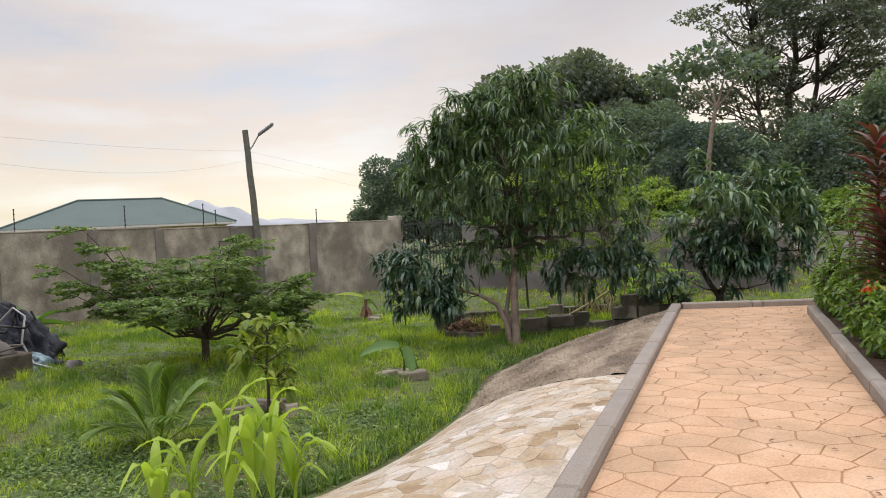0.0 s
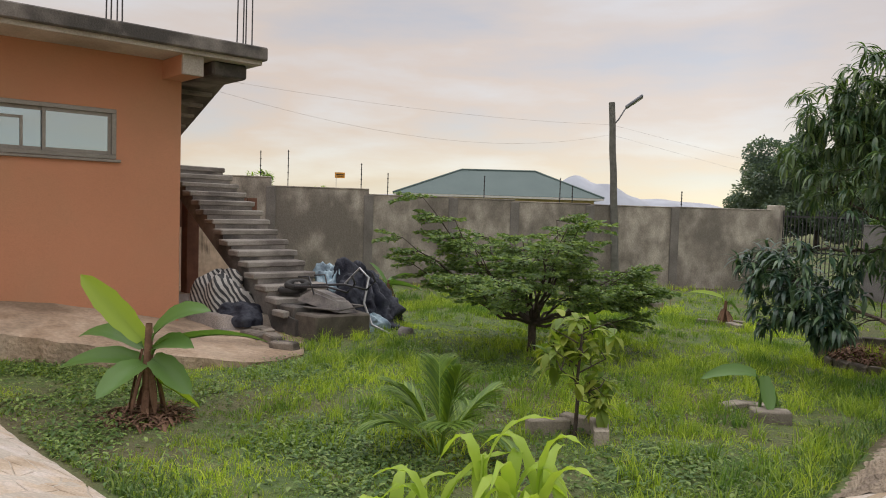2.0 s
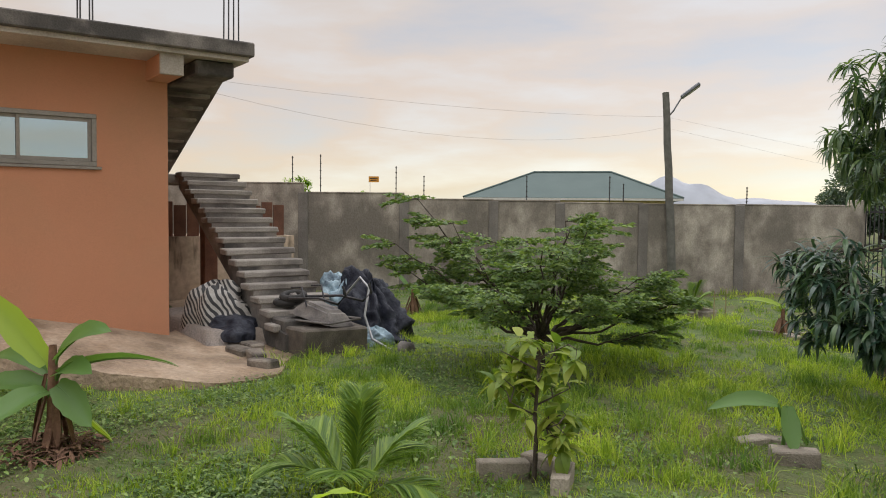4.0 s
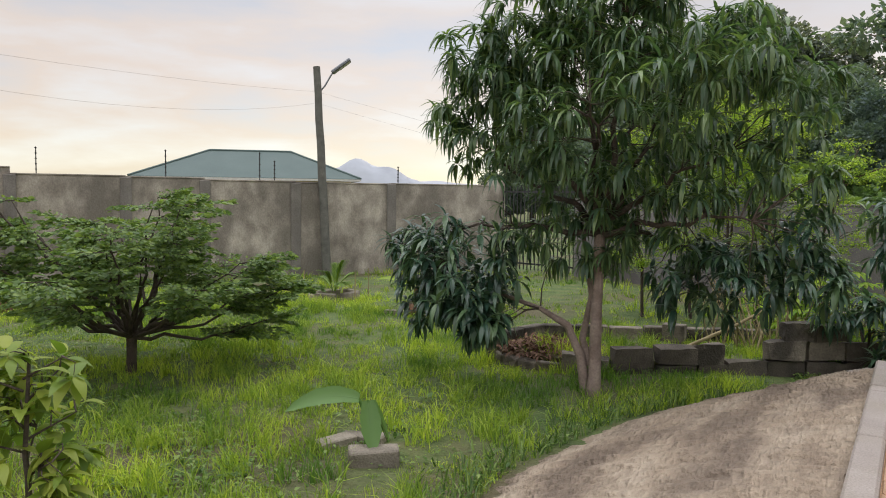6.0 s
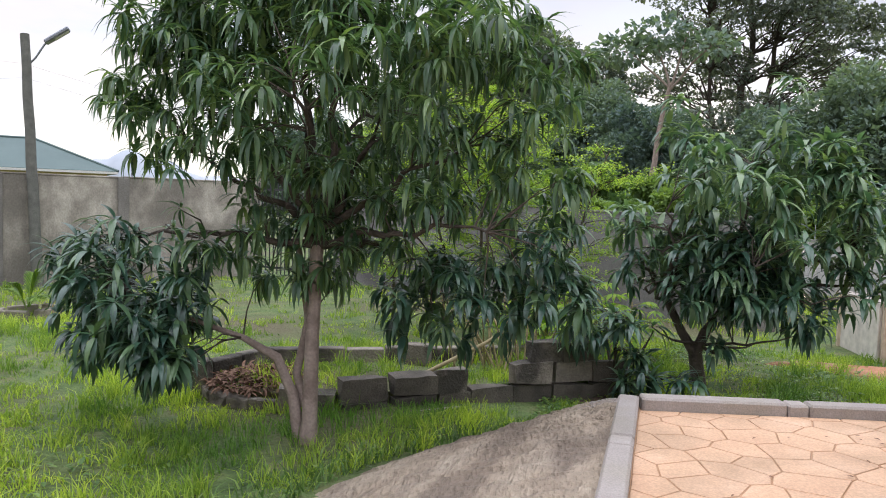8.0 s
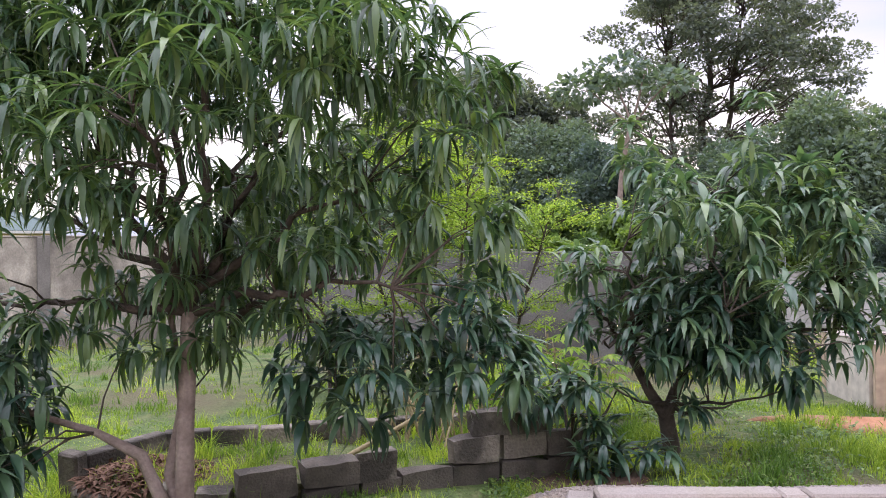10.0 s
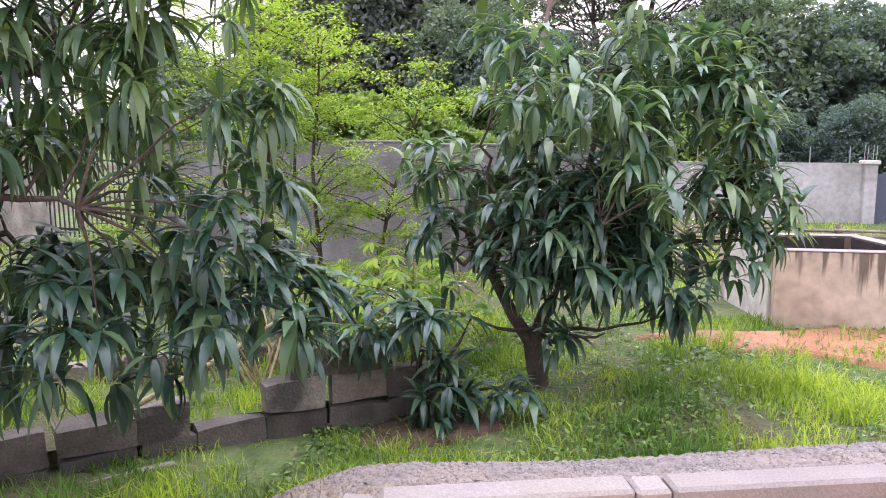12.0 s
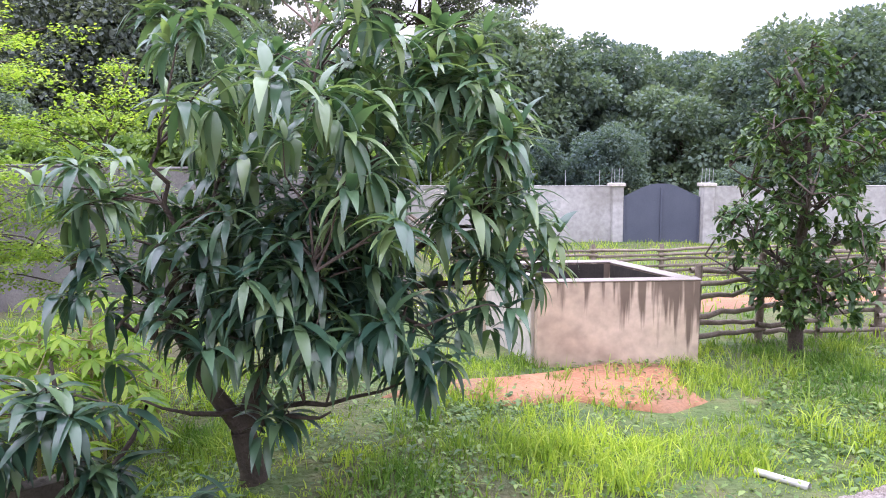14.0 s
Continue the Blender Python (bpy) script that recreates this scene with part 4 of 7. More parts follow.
NARROW_LEAF = leaf_shape(0.27, 0.047, 0.6, 0.3, 4, 0.015)
LONG_LEAF = leaf_shape(0.30, 0.070, 0.55, 0.25, 5, 0.02)


def clumps(n, centre, radii, r, per):
    """Many small blobs through the outer part of a crown, so that it has lobes and gaps."""
    out = []
    for p, d in in_blob(n, centre, radii, 0.55, gap=-1):
        s = rng.uniform(0.75, 1.3)
        out.append((per, tuple(p), (r * s, r * s, r * s * rng.uniform(0.7, 1.1))))
    return out


def whorls(points, leaf, per=11, size=(0.75, 1.15), hang=0.55, spread=0.95):
    """Tufts of drooping leaves, one at each (point, outward direction)."""
    P, D, S, R = [], [], [], []
    for p, d in points:
        axis = d * 0.7 + np.array((0, 0, 0.55)) + rng.normal(0, 0.25, 3)
        axis /= np.linalg.norm(axis)
        u = np.cross(axis, (0.3, 0.2, 1.0))
        u /= np.linalg.norm(u) + 1e-9
        w = np.cross(axis, u)
        k = int(per * rng.uniform(0.7, 1.25))
        s = rng.uniform(*size)
        for i in range(k):
            a = 2.4 * i + rng.normal(0, 0.3)
            rise = rng.uniform(-0.05, 0.75) if i else 1.2
            q = (math.cos(a) * u + math.sin(a) * w) * spread + axis * rise + np.array((0, 0, -hang * rng.uniform(0.3, 1.2)))
            P.append(p - axis * 0.05 * rng.random()), D.append(q), S.append(s * rng.uniform(0.75, 1.1)), R.append(rng.normal(0, 0.5))
    return scatter(leaf, np.array(P), aim(np.array(D)), np.array(S)) if P else None


def crown_twigs(points, anchors, r=0.012):
    """Thin twigs from the nearest limb to the tufts."""
    A = np.array([a for a in anchors])
    lines = []
    for p, d in points:
        k = int(np.argmin(np.linalg.norm(A - p, axis=1) + 0.8 * np.maximum(0, A[:, 2] - p[2])))
        if np.linalg.norm(A[k] - p) < 0.75:
            lines.append(bent(A[k], p, r * 1.3, r * 0.4, 3, 0.04, 0.02))
    return lines


def leafy_tree(name, label, category, stems, limbs, blobs, leaf, leaf_mat, bark, per=11, size=(0.75, 1.15), hang=0.55, twig=0.012, twig_share=0.5, group="", hollow=0.45, skirt=(), skirt_leaf=None, skirt_mat=None):
    root = thing(name, label, category, group)
    anchors = [p for line in stems + limbs for p, _ in line[1:]]
    pts = []
    for n, c, r in blobs:
        pts += in_blob(n, c, r, hollow)
    lines = crown_twigs(pts[:: max(1, int(1 / twig_share))], anchors, twig)
    low = []
    for n, c, r in skirt:
        low += in_blob(n, c, r, hollow)
    lines += crown_twigs(low[::2], anchors, twig)
    tube_part("trunk", stems, bark, root, "", 9)
    tube_part("branchwork", limbs + lines, M_BARK, root, "dark thin limbs and twigs", 6)
    quads("crown", *whorls(pts, leaf, per, size, hang), leaf_mat, root)
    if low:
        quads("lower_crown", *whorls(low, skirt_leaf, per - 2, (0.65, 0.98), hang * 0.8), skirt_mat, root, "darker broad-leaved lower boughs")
    return root


# the large mango in front of the block-edged bed
B = np.array((-2.72, 14.09, -0.66))
fork = np.array((-2.75, 14.25, 1.12))
stems = [[(B, 0.095), (B + (0.0, 0.02, 0.25), 0.07), (B + (-0.02, 0.08, 1.0), 0.062), (fork, 0.06)],
         [(B + (-0.10, 0.05, 0.0), 0.062), (B + (-0.17, 0.03, 0.45), 0.05), (B + (-0.32, 0.0, 0.78), 0.045), (B + (-0.6, -0.1, 0.95), 0.028), (B + (-1.1, -0.25, 1.12), 0.019), (B + (-1.6, -0.4, 1.35), 0.012)],
         [(B + (-0.08, 0.1, 0.35), 0.05), (B + (-0.2, 0.15, 0.62), 0.04), (B + (-0.12, 0.2, 1.1), 0.035), (B + (-0.3, 0.3, 1.9), 0.02)]]
limbs = [bent(fork, fork + (dx, dy, dz), 0.042, 0.010, 10, 0.1, 0.04) for dx, dy, dz in
         ((-0.9, -0.1, 1.5), (-0.3, 0.3, 2.2), (0.35, -0.2, 2.5), (0.9, 0.2, 1.7), (1.3, 0.1, 0.9), (-1.4, 0.2, 0.8), (0.2, -0.9, 1.3), (0.1, 0.9, 1.4), (1.6, -0.3, 0.2), (-1.5, -0.6, 0.0), (0.9, 0.6, -0.2))]
leafy_tree("mango_tree", "large mango tree with drooping dark green leaves", "tree", stems, limbs,
           clumps(38, (-2.6, 14.25, 2.35), (1.75, 1.5, 1.2), 0.46, 12) + clumps(9, (-2.4, 14.25, 3.35), (0.7, 0.7, 0.65), 0.38, 11) + [(120, (-2.6, 14.25, 2.4), (1.25, 1.15, 1.05)), (40, (-4.15, 14.0, 2.3), (0.5, 0.5, 0.6)), (16, (-4.6, 14.1, 2.65), (0.4, 0.4, 0.45)), (30, (-1.0, 14.4, 2.5), (0.6, 0.55, 0.6)), (24, (-1.35, 14.4, 3.05), (0.5, 0.5, 0.45)), (12, (-0.85, 14.45, 2.0), (0.5, 0.5, 0.5)),
            (40, (-3.0, 14.5, 1.1), (0.8, 0.6, 0.4)), (26, (-1.0, 14.5, 1.6), (0.7, 0.7, 0.6)), (36, (-3.7, 14.1, 3.15), (0.5, 0.5, 0.45)), (26, (-3.55, 13.9, 3.5), (0.6, 0.5, 0.45)), (20, (-4.2, 13.9, 3.0), (0.45, 0.45, 0.45)), (24, (-2.0, 14.2, 3.75), (0.5, 0.45, 0.4)), (30, (-3.1, 14.2, 3.6), (0.45, 0.45, 0.4))],
           NARROW_LEAF, M_MANGO, M_BARK_PALE, 14, (0.7, 1.05), 0.38, 0.007,
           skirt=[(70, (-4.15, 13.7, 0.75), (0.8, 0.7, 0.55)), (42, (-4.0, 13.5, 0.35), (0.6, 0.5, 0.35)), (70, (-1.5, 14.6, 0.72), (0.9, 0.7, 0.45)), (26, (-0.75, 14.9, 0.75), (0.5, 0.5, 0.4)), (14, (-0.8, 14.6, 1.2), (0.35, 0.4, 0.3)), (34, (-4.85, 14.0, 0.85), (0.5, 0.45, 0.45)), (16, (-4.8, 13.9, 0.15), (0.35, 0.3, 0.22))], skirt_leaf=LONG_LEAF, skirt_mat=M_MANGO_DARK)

# the second mango past the path's end
B = np.array((0.66, 17.25, -0.62))
fork = np.array((0.62, 17.22, -0.12))
stems = [[(B, 0.115), (B + (0.01, 0, 0.2), 0.085), (fork, 0.078)],
         [(fork, 0.062), (fork + (-0.16, -0.02, 0.25), 0.052), (fork + (-0.35, 0.0, 0.62), 0.042)],
         [(fork, 0.066), (fork + (0.10, 0.0, 0.28), 0.058), (fork + (0.34, 0.02, 0.75), 0.048)]]
limbs = [bent(fork + (-0.35, 0.0, 0.62), fork + np.array(o), 0.036, 0.009, 9, 0.05, 0.03) for o in ((-0.75, 0.1, 1.1), (-0.35, -0.3, 1.75), (0.0, 0.4, 1.9), (-0.6, -0.4, 0.75), (-0.1, 0.9, 1.2))]
limbs += [bent(fork + (0.34, 0.02, 0.75), fork + np.array(o), 0.040, 0.009, 9, 0.05, 0.03) for o in ((0.5, 0.2, 2.2), (0.9, 0.0, 1.7), (1.5, -0.1, 1.25), (0.5, -0.8, 1.1), (1.1, -0.4, 0.7), (1.2, 0.1, 2.2), (1.75, 0.0, 0.9), (0.9, 0.7, 1.3))]
limbs += [bent(fork + (0.05, 0, 0.12), fork + np.array(o), 0.022, 0.007, 6, -0.06, 0.02) for o in ((0.55, -0.5, 0.25), (-0.5, -0.4, 0.35), (1.0, -0.3, 0.35))]
leafy_tree("mango_tree", "round dark mango tree on the lawn near the tank", "tree", stems, limbs,
           clumps(30, (1.12, 17.25, 1.62), (1.2, 1.0, 0.85), 0.30, 7) + [(40, (0.95, 17.2, 1.55), (0.85, 0.8, 0.6)), (10, (2.0, 17.2, 2.2), (0.28, 0.3, 0.42)), (10, (0.4, 17.2, 2.5), (0.28, 0.3, 0.4)), (9, (1.45, 17.1, 2.55), (0.24, 0.3, 0.45)), (12, (-0.2, 17.1, 1.4), (0.3, 0.35, 0.35)), (14, (2.4, 17.15, 1.05), (0.3, 0.4, 0.4))],
           LONG_LEAF, M_MANGO_NEW, M_BARK, 12, (0.68, 1.02), 0.18, 0.007, hollow=0.3,
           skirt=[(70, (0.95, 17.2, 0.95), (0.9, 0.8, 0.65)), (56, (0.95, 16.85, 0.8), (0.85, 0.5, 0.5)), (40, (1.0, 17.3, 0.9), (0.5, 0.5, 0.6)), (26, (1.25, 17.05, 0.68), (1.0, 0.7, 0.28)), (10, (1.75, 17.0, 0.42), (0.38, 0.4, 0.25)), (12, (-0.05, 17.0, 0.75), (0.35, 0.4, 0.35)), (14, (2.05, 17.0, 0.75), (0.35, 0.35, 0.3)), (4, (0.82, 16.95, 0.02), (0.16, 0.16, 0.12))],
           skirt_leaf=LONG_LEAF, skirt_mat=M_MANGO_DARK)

# low mango bush by the block corner
B = np.array((-0.25, 16.85, -0.62))
limbs = [bent(B + (0, 0, 0.1), B + np.array(o), 0.03, 0.01, 4, 0.03, 0.02) for o in ((-0.5, 0.0, 0.7), (0.0, -0.3, 0.9), (0.4, 0.0, 0.8), (-0.2, 0.3, 1.0), (0.6, -0.3, 0.35))]
leafy_tree("mango_bush", "low dark mango bush leaning over concrete blocks", "bush", [[(B, 0.05), (B + (0, 0, 0.2), 0.04)]], limbs,
           [(16, (-0.55, 16.55, 0.28), (0.42, 0.4, 0.25)), (14, (-0.15, 16.5, 0.1), (0.4, 0.35, 0.3)), (9, (0.05, 16.4, -0.2), (0.32, 0.25, 0.2)), (4, (-0.1, 16.3, -0.42), (0.2, 0.15, 0.12)), (5, (0.55, 16.45, -0.3), (0.2, 0.18, 0.16))], LONG_LEAF, M_MANGO_DARK, M_BARK, 11, (0.62, 0.95), 0.25, 0.006)

# fine-leaved spreading tree in the lawn: a vase of limbs carrying flat sprays
B = np.array((-7.65, 11.92, -0.74))
root = thing("spreading_tree", "small spreading tree with tiny leaves in flat tiers", "tree")
ftop = B + (0.0, 0.02, 0.55)
lines = [[(B, 0.085), (B + (0.02, 0, 0.3), 0.062), (ftop, 0.066)]]
SMALL = leaf_shape(0.062, 0.034, 0.2, 0.2, 2)
leaves_p, leaves_d = [], []


def spray(p, a, length, rise):
    """A flat fan of twigs from p along the bearing a, with leaves in two rows on each."""
    along = np.array((math.cos(a), math.sin(a), rise))
    across = np.array((-math.sin(a), math.cos(a), 0.0))
    lines.append(bent(p, p + along * length, 0.006, 0.002, 3, -0.03 * length))
    for k in range(9):
        s = 0.15 + 0.85 * k / 8
        for sg in (-1, 1):
            w = length * 0.42 * (1.15 - s) * rng.uniform(0.6, 1.2)
            q0 = p + along * length * s
            q1 = q0 + across * sg * w + along * w * 0.8
            for j in range(4):
                leaves_p.append(q0 + (q1 - q0) * (j + rng.random()) / 4 + rng.normal(0, 0.012, 3) + np.array((0, 0, -0.05 * length * s * s)))
                leaves_d.append(across * sg * 0.7 + along + rng.normal(0, 0.35, 3) * (1, 1, 0.6))


limb_tips = [(-1.35, -1.2, 1.95), (-0.95, -0.85, 1.6), (0.25, 0.2, 1.65), (0.05, -0.35, 1.35), (1.3, 1.15, 0.55), (1.05, 1.1, 0.15), (1.2, 0.9, 0.9), (-1.65, -1.1, 0.85), (-1.45, -1.5, 1.3)]
for i in range(25):
    a = 2.399 * i + 0.4
    reach = rng.uniform(0.5, 1.85)
    limb_tips.append((math.cos(a) * reach, math.sin(a) * reach, 0.26 + (1.25 - 0.25 * reach) * rng.uniform(0.35, 1.3)))
for tx, ty, tz in limb_tips:
    limb = bent(ftop, ftop + np.array((tx, ty, tz)), 0.028, 0.006, 8, -0.08, 0.03)
    lines.append(limb)
    out = math.atan2(ty, tx)
    for p, r in limb[5:]:
        for k in range(4):
            spray(np.array(p), out + rng.normal(0, 1.0), rng.uniform(0.25, 0.58), rng.uniform(-0.15, 0.3))
tube_part("trunk", lines, M_BARK, root, "", 6)
lp = np.array(leaves_p)
quads("crown", *scatter(SMALL, lp, aim(np.array(leaves_d), rng.normal(0, 0.8, len(lp))), rng.uniform(0.75, 1.35, len(lp))), M_SHRUBLEAF, root)

# slim tree beside the pole fence
B = np.array((5.72, 19.36, -0.75))
stems = [bent(B, B + (0.02, 0, 3.3), 0.085, 0.012, 8, 0, 0.02)]
limbs = [bent(B + (0, 0, h), B + (0.85 * math.cos(a) * w, 0.85 * math.sin(a) * w, h + 0.45), 0.025, 0.006, 3) for h, a, w in zip(np.linspace(0.7, 2.9, 20), 2.4 * np.arange(20), np.linspace(1.1, 0.45, 20))]
OVAL = leaf_shape(0.13, 0.062, 0.25, 0.2, 3, 0.01)
leafy_tree("citrus_tree", "slim upright citrus tree beside the pole fence", "tree", stems, limbs,
           [(210, (5.8, 19.36, 0.75), (0.85, 0.85, 0.75)), (150, (5.78, 19.36, 1.5), (0.72, 0.72, 0.6)), (60, (5.72, 19.36, 2.25), (0.36, 0.36, 0.5)), (110, (5.75, 19.36, 1.1), (0.5, 0.5, 0.8)), (26, (5.1, 19.3, 0.9), (0.3, 0.3, 0.25)), (70, (5.78, 19.3, 0.2), (0.6, 0.6, 0.35)), (26, (6.35, 19.4, 1.75), (0.35, 0.35, 0.3)), (18, (5.25, 19.3, 1.75), (0.22, 0.22, 0.25))], OVAL, M_RIGHTTREE, M_BARK, 10, (0.6, 1.0), 0.25, 0.008)

# young avocado in a planter of blocks
A0 = (-4.3, 8.8)
B = np.array((*A0, -0.6))
stems = [bent(B, B + (0.03, 0.02, 1.1), 0.022, 0.010, 6, 0, 0.008)]
limbs = [bent(B + (0, 0, h), B + (0.28 * math.cos(a), 0.28 * math.sin(a), h + 0.15), 0.009, 0.004, 2) for h, a in zip(np.linspace(0.4, 1.0, 9), 2.4 * np.arange(9))]
AVO = leaf_shape(0.19, 0.085, 0.45, 0.25, 4, 0.02)
leafy_tree("avocado_sapling", "yellow-green avocado sapling growing in a block planter", "sapling", stems, limbs,
           [(15, (*A0, 0.42), (0.34, 0.34, 0.2)), (13, (*A0, 0.12), (0.42, 0.42, 0.25)), (8, (A0[0] + 0.12, A0[1] + 0.1, -0.16), (0.26, 0.26, 0.16))], AVO, M_AVO, M_BARK, 8, (0.75, 1.2), 0.45, 0.005, 1.0)


def block_thing(x, y, turn, size=(0.45, 0.15, 0.2), lift=0.0, label="weathered grey sandcrete block on the lawn", group="planter blocks", lean=0.0, material=None):
    z = float(ground_z(x, y)) - 0.04 + lift
    ob = thing("concrete_block", label, "block", group, (x, y, z), turn)
    bm = box(-size[0] / 2, size[0] / 2, -size[1] / 2, size[1] / 2, 0, size[2], 0.012, 0.006)
    bm.transform(Matrix.Rotation(radians(lean), 4, "X"))
    part("block", bm, material or M_BLOCK_PALE, ob)
    return ob


for dx, dy, a in ((-0.25, -0.12, 60), (-0.1, 0.22, 10), (0.24, 0.08, 130)):
    block_thing(A0[0] + dx, A0[1] + dy, a, (0.42, 0.15, 0.19))


# banana plants
def banana_leaf(root, base, tip, width, material, droop=0.25, cuts=10, label="", twist=0.0):
    base, tip = np.array(base, float), np.array(tip, float)
    d = tip - base
    L = np.linalg.norm(d)
    d /= L
    flat = np.cross(d, (0, 0, 1))
    flat = flat / (np.linalg.norm(flat) + 1e-9)
    vs, fs = [], []
    up = np.cross(flat, d)
    flat, up = math.cos(twist) * flat + math.sin(twist) * up, math.cos(twist) * up - math.sin(twist) * flat
    for i in range(cuts + 1):
        s = i / cuts
        p = base + d * L * s + np.array((0, 0, -droop * L * (s * s - s * 0.2)))
        w = 0.5 * width * max(0.03, math.sin(math.pi * min(1, 0.10 + 0.9 * s)) ** 0.55) * (1 + 0.06 * math.sin(i * 2.3))
        lift = 0.35 * w
        vs += [p - flat * w + up * lift, p - flat * w * 0.5 + up * lift * 0.35, p, p + flat * w * 0.5 + up * lift * 0.35, p + flat * w + up * lift]
    for i in range(cuts):
        for j in range(4):
            a = 5 * i + j
            fs.append((a, a + 1, a + 6, a + 5))
    leaf = quads("leaf", np.array(vs), np.array(fs), material, root, label)
    tube_part("midrib", [[(np.array(vs[5 * i + 2]) - up * 0.006, 0.011 * (1 - 0.8 * i / cuts)) for i in range(cuts + 1)]], material, leaf, "", 5)
    return leaf


def banana(base, leaves, stem_h, stem_r, label, dry=True):
    root = thing("banana_plant", label, "banana plant", "banana plants", tuple(base))
    tube_part("stem", [[((0, 0, -0.1), stem_r * 1.25), ((0, 0, stem_h * 0.3), stem_r), ((0.01, 0, stem_h), stem_r * 0.55)]], M_DRY if dry else M_BANANA, root, "", 9)
    for az, reach, z0, z1, w, lime, droop, *twist in leaves:
        a = radians(az)
        tip = (math.cos(a) * reach, math.sin(a) * reach, z1)
        start = (math.cos(a) * 0.06, math.sin(a) * 0.06, z0)
        tube_part("petiole", [[((0, 0, z0 - 0.15), 0.02), (start, 0.014)]], M_BANANA_LIME if lime else M_BANANA, root, "", 5)
        banana_leaf(root, start, tip, w, M_BANANA_LIME if lime else M_BANANA, droop, label="bright lime unfurled leaf" if lime else "", twist=twist[0] if twist else 0.35)
    if dry:
        for k in range(8):
            a = 2.4 * k
            lf = banana_leaf(root, (0.06 * math.cos(a), 0.06 * math.sin(a), stem_h * rng.uniform(0.3, 0.75)), (0.19 * math.cos(a), 0.19 * math.sin(a), rng.uniform(-0.02, 0.1)), 0.07, M_DRY, 0.1, 5, "dry brown hanging leaf")
    return root


gz = lambda x, y: float(ground_z(x, y))
banana((-7.25, 5.75, gz(-7.25, 5.75)), [(222, 0.72, 0.78, 1.42, 0.26, True, 0.02, 1.0), (30, 0.72, 0.85, 1.40, 0.27, False, 0.40, -0.7), (45, 1.2, 0.7, 1.15, 0.19, False, 0.34), (205, 0.95, 0.7, 1.05, 0.22, False, 0.42, 0.6),
        (20, 0.62, 0.70, 0.95, 0.24, False, 0.36, -0.6), (222, 0.95, 0.55, 0.72, 0.24, False, 0.38, 0.6), (20, 0.6, 0.6, 0.42, 0.25, False, 0.22, -0.8), (60, 0.5, 0.4, 0.12, 0.24, True, 0.1), (300, 0.7, 0.55, 0.5, 0.25, False, 0.3)], 0.95, 0.06,
       "young banana plant with one upright lime leaf")
litter = thing("dead_banana_leaves", "ring of brown dead leaves around the banana stem", "leaf litter", at=(-7.25, 5.75, gz(-7.25, 5.75)), kind="stuff")
n = 420
ang, rad = rng.uniform(0, 2 * np.pi, n), 0.42 * np.sqrt(rng.random(n))
P = np.stack((rad * np.cos(ang), rad * np.sin(ang), 0.02 + 0.13 * (1 - (rad / 0.44) ** 2) * rng.random(n)), axis=1)
quads("dead_leaves", *scatter(leaf_shape(0.20, 0.045, 0.3, 0.5, 2), P, aim(rng.normal(0, 1, (n, 3)) * (1, 1, 0.25)), rng.uniform(0.4, 1.1, n)), M_DRY, litter)
banana((-3.62, 11.25, gz(-3.62, 11.25)), [(221, 0.66, 0.46, 0.58, 0.17, False, 0.42, 0.75), (320, 0.26, 0.46, 0.06, 0.17, False, -0.12, 0.0), (15, 0.2, 0.45, 0.08, 0.15, False, -0.1, 0.3)], 0.34, 0.02, "small banana shoot between loose concrete blocks", False)
for x, y, a, s in ((-3.42, 11.08, 40, (0.40, 0.2, 0.17)), (-3.95, 11.25, 75, (0.36, 0.16, 0.10)), (-3.85, 11.5, 20, (0.4, 0.16, 0.10))):
    block_thing(x, y, a, s, label="loose grey block around the banana shoot")
banana((-13.5, 13.6, gz(-13.5, 13.6)), [(225, 0.45, 0.5, 1.05, 0.16, False, 0.2), (30, 0.75, 0.5, 1.0, 0.2, False, 0.5), (10, 1.0, 0.45, 0.55, 0.34, False, 0.2), (120, 0.6, 0.45, 0.8, 0.2, False, 0.4)], 0.55, 0.06, "small banana plant near the boundary wall")
banana((-7.35, 17.5, gz(-7.35, 17.5)), [(195, 0.75, 0.55, 0.75, 0.16, True, 0.25), (30, 0.3, 0.5, 0.3, 0.1, False, 0.4)], 0.5, 0.05, "small wilted banana plant in a block ring")
for x, y, a in ((-7.6, 17.3, 20), (-7.05, 17.35, -30), (-7.3, 17.8, 5)):
    block_thing(x, y, a, (0.45, 0.15, 0.13), label="grey block around the wilted banana plant")


